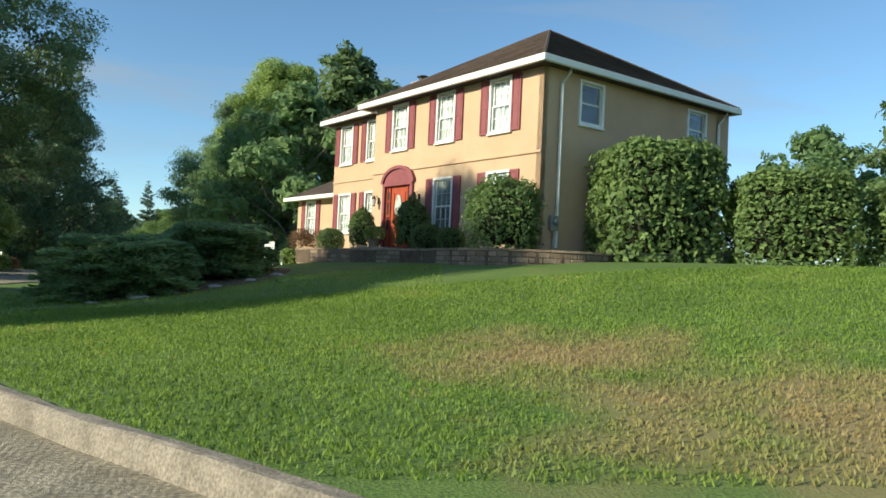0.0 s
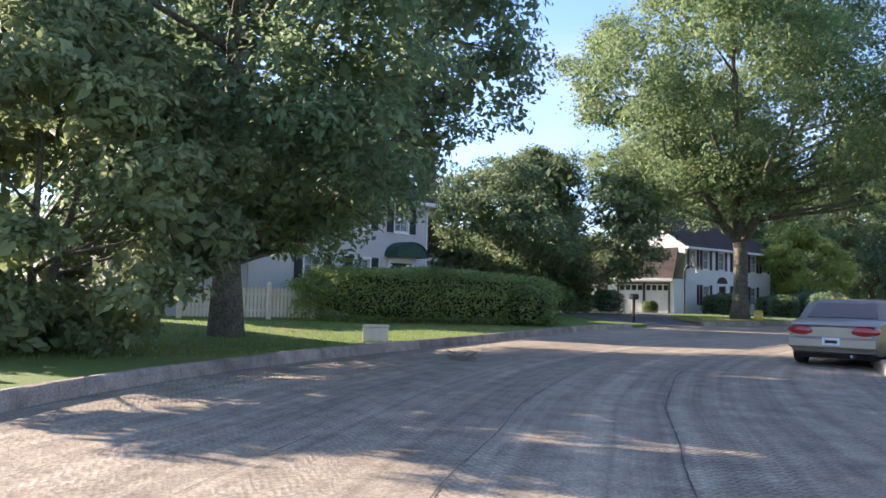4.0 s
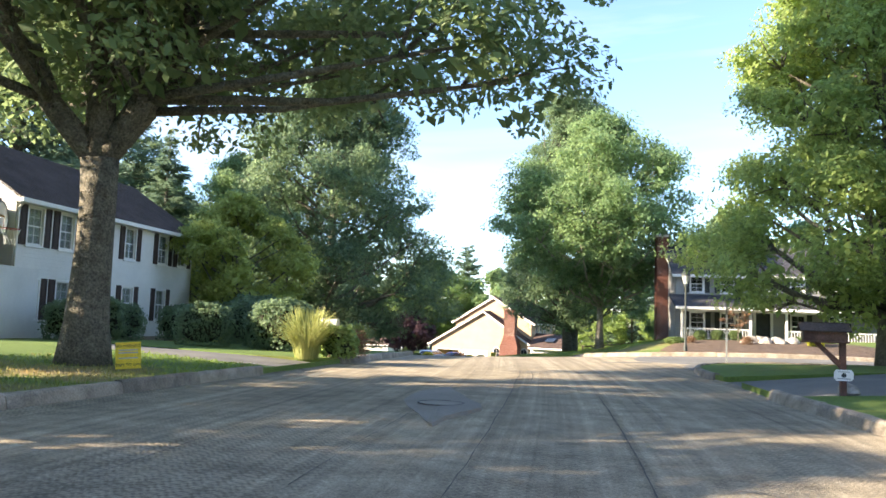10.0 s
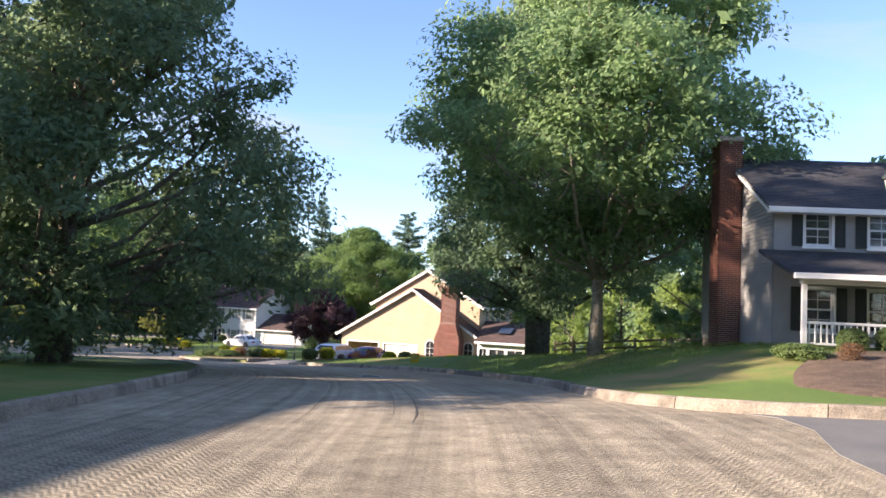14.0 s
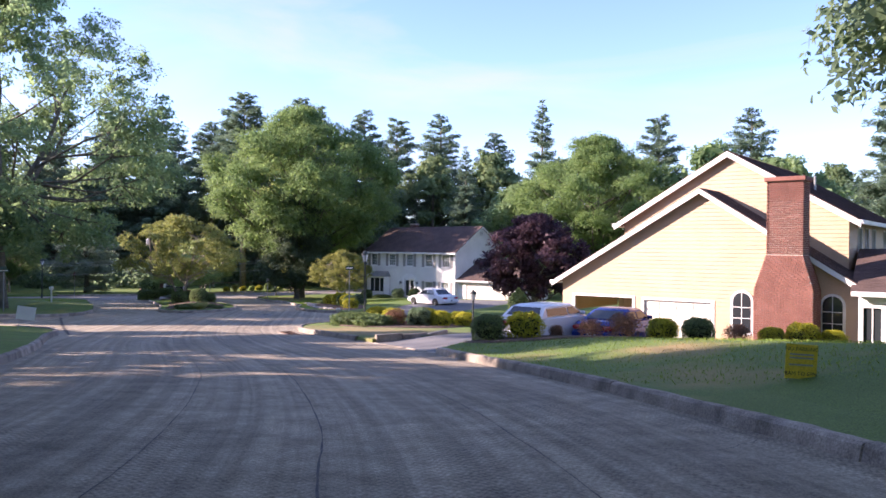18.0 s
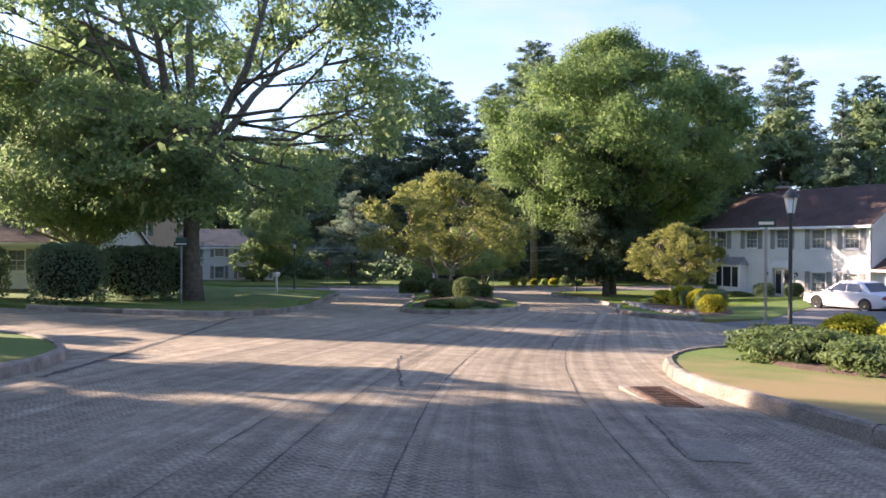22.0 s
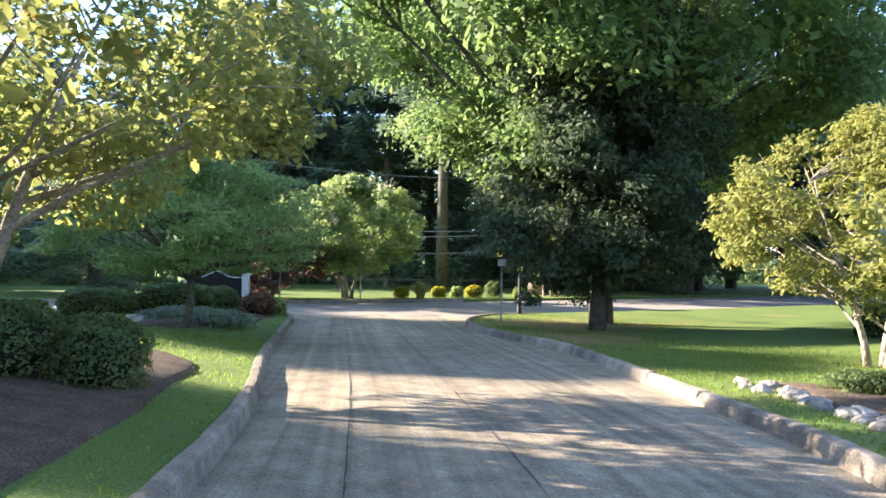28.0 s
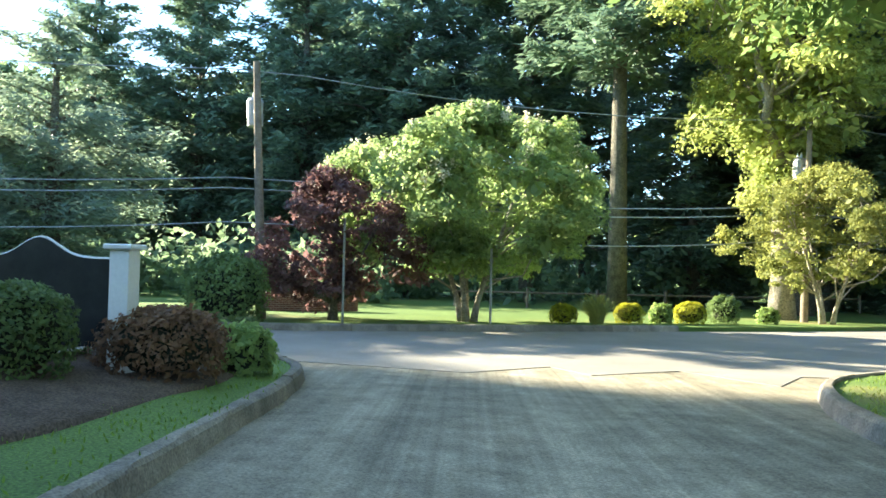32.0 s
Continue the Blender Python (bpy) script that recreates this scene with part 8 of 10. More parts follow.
def car(name, label, x, y, z, turn, paint, L=4.7, W=1.78, H=1.38, suv=False, top=None):
    """Nose towards +y. Body, glasshouse, wheels, lamps, bumpers, plate, mirrors."""
    c = thing(name, label, "car", at(x, y, z, turn))
    h2 = W / 2
    bz = 0.92 if not suv else 1.05
    st = [(-L / 2, 0.42, 0.78, 0.80), (-L / 2 + 0.06, 0.30, bz - 0.10, 0.90), (-L / 2 + 0.35, 0.24, bz, 0.97), (-L / 2 + 0.9, 0.22, bz + 0.02, 1.0), (-0.3, 0.2, bz, 1.0), (L / 2 - 1.45, 0.2, bz - 0.02, 1.0),
          (L / 2 - 0.7, 0.22, bz - 0.14, 0.97), (L / 2 - 0.15, 0.28, bz - 0.26, 0.88), (L / 2, 0.40, bz - 0.36, 0.78)]
    b = Mesh()
    loft(b, [[(-h2 * w * 0.92, yy, z0), (-h2 * w, yy, z0 + 0.16), (-h2 * w, yy, (z0 + z1) / 2 + 0.05), (-h2 * w * 0.97, yy, z1 - 0.05), (-h2 * w * 0.88, yy, z1), (0, yy, z1 + 0.02), (h2 * w * 0.88, yy, z1), (h2 * w * 0.97, yy, z1 - 0.05), (h2 * w, yy, (z0 + z1) / 2 + 0.05), (h2 * w, yy, z0 + 0.16), (h2 * w * 0.92, yy, z0)] for yy, z0, z1, w in st])
    part("body", b, paint, c, smooth=True)
    r0 = -L / 2 + (0.12 if suv else 0.75)
    r1 = -L / 2 + (0.55 if suv else 1.35)
    g = Mesh()
    cab = [(r0, bz - 0.02, bz - 0.01, 0.86), (r1, bz - 0.02, H - 0.05, 0.72), (r1 + 0.35, bz - 0.02, H, 0.70), (0.25, bz - 0.02, H - 0.02, 0.70), (L / 2 - 1.28, bz - 0.02, bz - 0.01, 0.86)]
    loft(g, [[(-h2 * 0.9, yy, z0), (-h2 * (w + 0.06), yy, z0 + (z1 - z0) * 0.85), (-h2 * w * 0.85, yy, z1), (h2 * w * 0.85, yy, z1), (h2 * (w + 0.06), yy, z0 + (z1 - z0) * 0.85), (h2 * 0.9, yy, z0)] for yy, z0, z1, w in [(q[0], q[1], q[2], q[3] + (0.09 if top and i in (1, 2, 3) else 0.0)) for i, q in enumerate(cab)]])
    part("roof", g, top or paint, c, smooth=True)
    e = 0.012
    zt = H - 0.13
    rw = Mesh().slab([(-h2 * 0.74, r0 + 0.10 - e, bz + 0.05), (h2 * 0.74, r0 + 0.10 - e, bz + 0.05), (h2 * 0.62, r1 - 0.04 - e, zt + 0.03), (-h2 * 0.62, r1 - 0.04 - e, zt + 0.03)], (0, -0.012, 0.012))
    part("rear_window", rw, M_CARGLASS, c)
    f0, f1 = L / 2 - 1.36, 0.33
    ws = Mesh().slab([(-h2 * 0.76, f0, bz + 0.04), (h2 * 0.76, f0, bz + 0.04), (h2 * 0.62, f1, zt + 0.06), (-h2 * 0.62, f1, zt + 0.06)], (0, 0.014, 0.016))
    part("windscreen", ws, M_CARGLASS, c)
    for s in (-1, 1):
        for a, bb, a2, b2 in ((r0 + 0.42, -0.28, r1 + 0.05, -0.3), (-0.2, L / 2 - 1.55, -0.22, 0.22)):
            q = Mesh().slab([(s * (h2 * 0.885), a, bz + 0.04), (s * (h2 * 0.885), bb, bz + 0.04), (s * (h2 * 0.775), b2, zt), (s * (h2 * 0.775), a2, zt)], (s * 0.016, 0, 0))
            part("side_window", q, M_CARGLASS, c)
        part("mirror", Mesh().box(s * (h2 + 0.02) - 0.09, L / 2 - 1.72, bz + 0.0, s * (h2 + 0.02) + 0.09, L / 2 - 1.6, bz + 0.13, b=0.03), paint, c)
        part("tail_lamp", Mesh().lathe([(0.03, -0.10), (0.19, -0.07), (0.235, 0.0), (0.19, 0.07), (0.03, 0.10)], 20, at(s * h2 * 0.64, -L / 2 + 0.075, bz - 0.2) @ pose(0, 0, 0, 90) @ Matrix.Diagonal((1.15, 0.46, 1.25, 1))), M_TAIL, c, smooth=True)
        part("headlamp", Mesh().box(s * h2 * 0.62 - 0.2, L / 2 - 0.16, bz - 0.42, s * h2 * 0.62 + 0.2, L / 2 - 0.0, bz - 0.28, b=0.03), M_CLEAR, c)
        for yy in (-L / 2 + 0.95, L / 2 - 0.9):
            R = 0.31 if not suv else 0.35
            m = at(s * (h2 - 0.09), yy, R) @ pose(0, 0, 0, 0, 90)
            w = part("wheel", Mesh().lathe([(R * 0.62, -0.1), (R * 0.96, -0.1), (R, -0.05), (R, 0.05), (R * 0.96, 0.1), (R * 0.62, 0.1)], 20, m), M_TYRE, c, smooth=True)
            part("rim", Mesh().lathe([(0.03, -0.105), (R * 0.5, -0.085), (R * 0.64, -0.108), (R * 0.64, 0.108), (R * 0.5, 0.085), (0.03, 0.105)], 16, m), M_CHROME, w, smooth=True)
            arch = Mesh()
            pts = [(math.cos(math.pi * k / 10) * (R + 0.07), math.sin(math.pi * k / 10) * (R + 0.07)) for k in range(11)]
            for (ay, az), (by, bz2) in zip(pts, pts[1:]):
                arch.slab([(s * (h2 + 0.004), yy + ay, R + az), (s * (h2 + 0.004), yy + by, R + bz2), (s * (h2 + 0.004), yy + by * 0.3, R * 0.9), (s * (h2 + 0.004), yy + ay * 0.3, R * 0.9)], (-s * 0.03, 0, 0))
            part("wheel_arch", arch, M_TYRE, c)
    part("rear_bumper", Mesh().box(-h2 * 0.9, -L / 2 - 0.07, 0.36, h2 * 0.9, -L / 2 + 0.2, 0.60, b=0.05), paint, c, smooth=True)
    part("front_bumper", Mesh().box(-h2 * 0.86, L / 2 - 0.2, 0.3, h2 * 0.86, L / 2 + 0.06, 0.54, b=0.05), paint, c, smooth=True)
    pl = part("number_plate", Mesh().box(-0.16, -L / 2 - 0.085, 0.44, 0.16, -L / 2 - 0.07, 0.59), M_PLATE, c)
    part("plate_bar", Mesh().box(-0.11, -L / 2 - 0.089, 0.48, 0.11, -L / 2 - 0.0855, 0.54), M_BLACK, pl)
    part("trunk_seam", Mesh().box(-h2 * 0.84, -L / 2 - 0.012, bz - 0.105, h2 * 0.84, -L / 2 + 0.1, bz - 0.095), M_BLACK, c)
    part("underbody", Mesh().box(-h2 * 0.8, -L / 2 + 0.3, 0.16, h2 * 0.8, L / 2 - 0.3, 0.3), M_TYRE, c)
    part("exhaust", Mesh().tube([(0.35, -L / 2 + 0.3, 0.24), (0.35, -L / 2 - 0.04, 0.24)], 0.03, 8), M_GREY, c)
    return c


P_SILVER = material("champagne_paint", (0.32, 0.29, 0.25), (0.37, 0.335, 0.29), 2.0, 0.3, 0.0, 200.0, metal=0.5, amount=0.05)
P_TOP = material("soft_top", (0.20, 0.18, 0.155), (0.25, 0.225, 0.19), 3.0, 0.85, 0.3, 90.0)
P_WHITE = material("white_paint", (0.72, 0.72, 0.72), (0.78, 0.78, 0.78), 2.0, 0.25, 0.0, amount=0.03)
P_BLUE = material("blue_paint", (0.018, 0.04, 0.20), (0.025, 0.055, 0.26), 2.0, 0.22, 0.0, metal=0.3, amount=0.05)
car("parked_car", "champagne convertible with its cloth top up, parked at the kerb", -14.85, 22.3, float(zroad(-14.85, 22.3)), 15, P_SILVER, 4.75, 1.78, 1.36, top=P_TOP)
car("parked_car", "dark blue saloon parked in the drive", -39.3, 110.1, float(zroad(-39.3, 110.1)) + 0.1, -10, P_BLUE, 4.4, 1.76, 1.34, False)
car("parked_car", "white estate car parked in the drive", -41.5, 108.9, float(zroad(-41.5, 108.9)) + 0.1, -10, P_WHITE, 4.5, 1.8, 1.48, True)
car("parked_car", "white saloon parked in the drive of the white house", -62.9, 138.2, float(zroad(-62.9, 138.2)) + 0.3, 70, P_WHITE, 4.6, 1.8, 1.45)

# ---- left side: hedge, fence, boxes ----
shrub("long_hedge", -29.5, 21.1, "long rounded privet hedge along the verge", "hedge", turn=84, cat="hedge")
shrub("round", -28.3, 24.3, "rounded end bush of the privet hedge", turn=0, s=1.2, sz=0.8)


def picket_fence(pts, h=1.05, slats=0.12):
    f = thing("picket_fence", "cream painted picket fence with a capped post", "fence")
    for (x0, y0), (x1, y1) in zip(pts, pts[1:]):
        ln = math.hypot(x1 - x0, y1 - y0)
        m = at(x0, y0, gz(x0, y0), math.degrees(math.atan2(y1 - y0, x1 - x0)))
        for z in (0.25, 0.78):
            part("rail", Mesh().box(0, 0.02, z, ln, 0.06, z + 0.08, m), M_FENCE, f)
        n = int(ln / slats)
        for i in range(n):
            x = (i + 0.5) * ln / n
            part("picket", Mesh().slab([(x - 0.042, 0, 0.06), (x + 0.042, 0, 0.06), (x + 0.042, 0, h - 0.07), (x, 0, h), (x - 0.042, 0, h - 0.07)], (0, 0.02, 0), m), M_FENCE, f)
    for x, y in pts:
        p = part("post", Mesh().box(-0.07, -0.07, 0, 0.07, 0.07, h + 0.04, at(x, y, gz(x, y)), b=0.01), M_FENCE, f)
        part("post_cap", Mesh().lathe([(0.05, 0), (0.1, 0.02), (0.1, 0.05), (0.02, 0.14)], 8, at(x, y, gz(x, y) + h + 0.04)), M_FENCE, p)


for pts, lab in (([(-14.6, 1.4), (-16.6, 3.0), (-18.9, 4.9)], "dark split-rail fence inside the verge"), ([(-43.0, 3.0), (-43.5, 6.0), (-44.0, 9.0), (-44.4, 12.0)], "weathered split-rail fence across a back lawn")):
    wf = thing("rail_fence", lab, "fence")
    for x, y in pts:
        part("post", Mesh().box(-0.06, -0.06, -0.1, 0.06, 0.06, 1.0, at(x, y, gz(x, y)), b=0.015), M_WOOD, wf)
    for (x, y), (x2, y2) in zip(pts, pts[1:]):
        for z in (0.3, 0.58, 0.86):
            a, b = Vector((x, y, gz(x, y) + z)), Vector((x2, y2, gz(x2, y2) + z + 0.02))
            part("rail", Mesh().tube([a, (a + b) / 2 + Vector((0, 0, 0.015)), b], [0.04, 0.05, 0.04], 6), M_WOOD, wf)
picket_fence([(-31.2, 12.4), (-30.2, 15.0), (-29.8, 16.4)])
ub = thing("utility_box", "cream louvred utility cabinet on the verge", "utility box", at(-22.05, 14.25, gz(-22.05, 14.25), 52) @ Matrix.Diagonal((0.84, 0.84, 0.9, 1)))
part("body", Mesh().box(-0.33, -0.26, 0, 0.33, 0.26, 0.36, b=0.02), M_FENCE, ub)
part("lid", Mesh().box(-0.36, -0.29, 0.36, 0.36, 0.29, 0.43, b=0.03), M_FENCE, ub)
for i in range(4):
    part("louvre", Mesh().box(-0.28, -0.275, 0.06 + i * 0.07, 0.28, -0.258, 0.085 + i * 0.07), M_FENCE, ub)


def mailbox(x, y, turn, label, post=M_BLACK, box=M_BLACK, h=1.0):
    b = thing("mailbox", label, "mailbox", at(x, y, gz(x, y), turn))
    part("post", Mesh().box(-0.05, -0.05, -0.2, 0.05, 0.05, h, b=0.008), post, b)
    part("arm", Mesh().box(-0.08, -0.25, h - 0.02, 0.08, 0.25, h + 0.02), post, b)
    q = Mesh()
    pr = [(-0.09, 0), (0.09, 0), (0.09, 0.12)] + [(0.09 * math.cos(math.pi * k / 8), 0.12 + 0.09 * math.sin(math.pi * k / 8)) for k in range(1, 8)] + [(-0.09, 0.12)]
    q.slab([(a, -0.27, h + 0.02 + c) for a, c in pr], (0, 0.54, 0))
    bx = part("box", q, box, b)
    part("door", Mesh().slab([(a * 1.04, -0.285, h + 0.018 + c * 1.03) for a, c in pr], (0, 0.015, 0)), box, bx)
    part("flag", Mesh().box(0.095, -0.1, h + 0.08, 0.105, 0.08, h + 0.12), M_TAIL, bx)
    return b


mailbox(-29.9, 32.5, 70, "black mailbox on a black post at the drive")
mailbox(-29.5, 51.4, 80, "grey-brown mailbox on a stout wooden post amid shrubs", M_WOOD, M_GREY, 0.95)


def hooded_mailbox(x, y, turn):
    b = thing("mailbox", "dark red-brown wooden mailbox with a shingled hood and a braced post", "mailbox", at(x, y, gz(x, y), turn))
    part("post", Mesh().box(-0.055, -0.055, -0.2, 0.055, 0.055, 1.0, b=0.008), M_REDWOOD, b)
    part("brace", Mesh().slab([(-0.02, -0.04, 0.45), (-0.02, -0.04, 0.6), (-0.42, -0.04, 0.98), (-0.52, -0.04, 0.98)], (0, 0.08, 0)), M_REDWOOD, b)
    part("shelf", Mesh().box(-0.72, -0.15, 0.97, 0.1, 0.15, 1.01, b=0.006), M_REDWOOD, b)
    bx = part("box", Mesh().box(-0.7, -0.13, 1.01, 0.06, 0.13, 1.2, b=0.01), M_REDWOOD, b)
    part("door", Mesh().box(-0.715, -0.11, 1.03, -0.7, 0.11, 1.18, b=0.004), M_BLACK, bx)
    for i in range(3):
        for q in (-1, 1):
            y0, z0 = q * (0.2 - 0.065 * i), 1.18 + 0.05 * i
            part("hood_board", Mesh().slab([(-0.78, y0, z0), (0.12, y0, z0), (0.12, y0 - q * 0.085, z0 + 0.065), (-0.78, y0 - q * 0.085, z0 + 0.065)], (0, 0.004 * q, 0.018)), M_ROOFB, bx)
    pl = part("plaque", Mesh().slab([(-0.13, -0.075, 0.26), (0.13, -0.075, 0.26), (0.17, -0.075, 0.31), (0.17, -0.075, 0.42), (0.13, -0.075, 0.47), (-0.13, -0.075, 0.47), (-0.17, -0.075, 0.42), (-0.17, -0.075, 0.31)], (0, 0.018, 0)), M_TRIM, b, "white eight-sided plaque")
    part("text_bar", Mesh().box(-0.1, -0.079, 0.42, 0.1, -0.0755, 0.44).box(-0.12, -0.079, 0.29, 0.12, -0.0755, 0.31), M_GREY, pl)
    part("emblem", Mesh().lathe([(0.035, 0.0), (0.045, 0.004)], 12, at(0, -0.0755, 0.365) @ pose(0, 0, 0, 90)), M_SHUT2, pl)


M_REDWOOD = material("stained_wood", (0.085, 0.042, 0.032), (0.15, 0.078, 0.058), 5.0, 0.85, 0.6, 40.0)
hooded_mailbox(-16.45, 45.4, 0)
rock(-16.3, 45.6, 0.22, 77, label="pale round stone at the foot of the mailbox", flat=0.9)
for x, y, k, s in ((-36.2, 34.2, "low", 1.0), (-34.9, 36.2, "dark", 0.8), (-37.6, 36.6, "round", 0.9), (-35.4, 33.4, "round", 0.7), (-38.6, 44.2, "box", 0.5)):
    shrub(k, x, y, "low spreading green bush beside the drive", turn=x * 13, s=s)


def hoop(x, y, turn):
    h = thing("basketball_hoop", "black basketball stand with a clear fan-shaped backboard", "basketball hoop", at(x, y, gz(x, y), turn))
    part("pole", Mesh().tube([(0, 0, -0.1), (0, 0, 2.7), (0, 0.25, 3.05)], 0.055, 10), M_BLACK, h, smooth=True)
    pr = [(-0.55, 2.85), (0.55, 2.85), (0.68, 3.2)] + [(0.68 * math.cos(math.pi * k / 10), 3.2 + 0.45 * math.sin(math.pi * k / 10)) for k in range(1, 10)] + [(-0.68, 3.2)]
    bb = part("backboard", Mesh().slab([(a, 0.5, b) for a, b in pr], (0, 0.03, 0)), M_LAMPG, h)
    rim = Mesh()
    for (a, b), (c, d) in zip(pr, pr[1:] + pr[:1]):
        rim.tube([(a, 0.52, b), (c, 0.52, d)], 0.025, 6)
    part("board_frame", rim, M_BLACK, bb)
    part("target_square", Mesh().box(-0.3, 0.535, 2.95, 0.3, 0.54, 3.0).box(-0.3, 0.535, 3.25, 0.3, 0.54, 3.3).box(-0.3, 0.535, 3.0, -0.26, 0.54, 3.25).box(0.26, 0.535, 3.0, 0.3, 0.54, 3.25), M_TAIL, bb)
    ring = [(0.22 * math.cos(2 * math.pi * k / 16), 0.78 + 0.22 * math.sin(2 * math.pi * k / 16), 2.95) for k in range(17)]
    part("ring", Mesh().tube(ring, 0.012, 6), M_TAIL, h)
    net = Mesh()
    for k in range(12):
        a, b = 2 * math.pi * k / 12, 2 * math.pi * (k + 1.5) / 12
        net.tube([(0.22 * math.cos(a), 0.78 + 0.22 * math.sin(a), 2.94), (0.13 * math.cos(b), 0.78 + 0.13 * math.sin(b), 2.55)], 0.005, 4)
        a, b = 2 * math.pi * k / 12, 2 * math.pi * (k - 1.5) / 12
        net.tube([(0.22 * math.cos(a), 0.78 + 0.22 * math.sin(a), 2.94), (0.13 * math.cos(b), 0.78 + 0.13 * math.sin(b), 2.55)], 0.005, 4)
    part("net", net, M_TRIM, h)
    part("bracket", Mesh().tube([(0, 0.1, 2.8), (0, 0.5, 3.05)], 0.03, 6), M_BLACK, h)


hoop(-36.6, 45.0, -60)
for i, y in enumerate((51.4, 52.7, 54.1, 58.2)):
    shrub("dark", -38.9 - 0.05 * i, y, "dark rounded foundation shrub", turn=i * 50, s=0.85 + 0.1 * (i % 2), group="foundation shrubs")
rail = thing("rail_fence", "dark post-and-rail fence beside the garage", "fence")
for i in range(4):
    x, y = -41.5 - i * 0.9, 44.0 - i * 0.35
    part("post", Mesh().box(-0.06, -0.06, -0.1, 0.06, 0.06, 1.25, at(x, y, gz(x, y)), b=0.01), M_SHUT3, rail)
for z in (0.3, 0.65, 1.0):
    part("rail", Mesh().box(0, -0.02, z, 2.9, 0.02, z + 0.12, at(-41.5, 44.0, gz(-41.5, 44), 201)), M_SHUT3, rail)
shrub("reed", -29.6, 50.0, "large clump of pale green ornamental grass", "grass_clump", s=1.25, cat="grass")
shrub("yelgreen", -29.0, 50.9, "yellow-green shrub beside the mailbox", s=1.3)
shrub("tan", -28.9, 51.7, "dry brownish shrub beside the mailbox", s=0.6)
shrub("reed", -32.9, 62.9, "round clump of pale ornamental grass on the lawn", "grass_clump", s=1.1, cat="grass", turn=40)
for i, (x, y) in enumerate([(-33.5, 55.2), (-35.2, 57.2), (-36.8, 60.2), (-34.6, 52.6), (-32.3, 54.0)]):
    shrub("dark", x, y, "dark shrub at the edge of the wood", turn=i * 40, s=0.9 + 0.2 * (i % 3))


# ---- lamps ----
def street_lamp(x, y, h, label, z=None, name="street_lamp", s=1.0):
    l = thing(name, label, "street lamp", at(x, y, gz(x, y) if z is None else z))
    part("post", Mesh().lathe([(0.10 * s, -0.1), (0.10 * s, 0.25), (0.06 * s, 0.4), (0.05 * s, h * 0.5), (0.042 * s, h - 0.75 * s)], 10), M_LAMP, l, smooth=True)
    part("collar", Mesh().lathe([(0.07 * s, h - 0.8 * s), (0.09 * s, h - 0.72 * s), (0.06 * s, h - 0.66 * s)], 10), M_LAMP, l, smooth=True)
    g = part("lantern", Mesh().lathe([(0.10 * s, h - 0.66 * s), (0.19 * s, h - 0.24 * s)], 8), M_LAMPG, l)
    for k in range(4):
        a = math.pi / 4 + k * math.pi / 2
        part("lantern_bar", Mesh().tube([(0.105 * s * math.cos(a), 0.105 * s * math.sin(a), h - 0.66 * s), (0.195 * s * math.cos(a), 0.195 * s * math.sin(a), h - 0.24 * s)], 0.011 * s, 5), M_LAMP, g)
    part("cap", Mesh().lathe([(0.23 * s, h - 0.25 * s), (0.22 * s, h - 0.2 * s), (0.08 * s, h - 0.06 * s), (0.05 * s, h - 0.02 * s), (0.012, h)], 10), M_LAMP, l, smooth=True)
    return l


M_LAMP = material("lamp_post_paint", (0.028, 0.036, 0.034), (0.05, 0.06, 0.056), 5.0, 0.5, 0.1, 60.0)
street_lamp(-18.1, 68.3, 3.95, "dark post-top street lamp with a glass lantern")
street_lamp(-57.15, 119.7, 4.05, "dark post-top street lamp beside the golden shrubs")
street_lamp(-91.2, 151.6, 4.0, "dark post-top street lamp half hidden in foliage")
street_lamp(-104.5, 131.5, 4.0, "dark post-top street lamp at the far corner")
street_lamp(-45.4, 110.2, 1.75, "short black yard lamp beside the drive", name="yard_lamp", s=0.65)


def sign_post(x, y, h, label, plate=(0.6, 0.16), mat=None, turn=0.0, z=None, two=False, post=None):
    s = thing("sign_post", label, "sign", at(x, y, gz(x, y) if z is None else z, turn))
    part("post", Mesh().box(-0.03, -0.022, -0.1, 0.03, 0.022, h), post or M_GREY, s)
    if plate:
        w, hh = plate
        p = part("plate", Mesh().box(-w / 2, -0.035, h - hh, w / 2, -0.023, h, b=0.003), mat or M_GREEN, s)
        part("text_bar", Mesh().box(-w * 0.38, -0.0395, h - hh * 0.68, w * 0.38, -0.0365, h - hh * 0.32), M_TRIM, p)
        if two:
            part("plate", Mesh().box(-0.012, -w / 2, h, 0.0, w / 2, h + hh, b=0.003), mat or M_GREEN, s)
    return s


sign_post(-80.3, 112.4, 2.7, "green street-name signs on a grey post", (0.75, 0.18), turn=30, two=True)
sign_post(-56.7, 117.5, 3.1, "grey street sign post with a green plate", (0.45, 0.2), turn=35)
sign_post(-17.2, 61.0 - 2.3, 2.2, "thin grey sign post at the corner", None)
sign_post(-104.5, 148.9, 2.9, "bare grey sign post beside the main road", None)
sign_post(-102.6, 152.6, 2.2, "thin grey sign post beside the main road", None)
sign_post(-87.0, 145.4, 2.15, "thin grey post with a small pale plate", (0.26, 0.22), M_TRIM, turn=40)
for x, y, q in ((-61.75, 101.65, 8), (-64.3, 100.7, -5)):
    bd = thing("yard_sign", "plain white yard sign tilting on thin wire legs", "sign", at(x, y, gz(x, y), 38) @ pose(0, 0, 0, 0, q))
    part("board", Mesh().box(-0.36, -0.006, 0.42, 0.36, 0.006, 0.96), M_TRIM, bd)
    for u in (-0.22, 0.22):
        part("wire_leg", Mesh().tube([(u, 0.0, -0.12), (u, 0.0, 0.5)], 0.006, 6), M_GREY, bd)




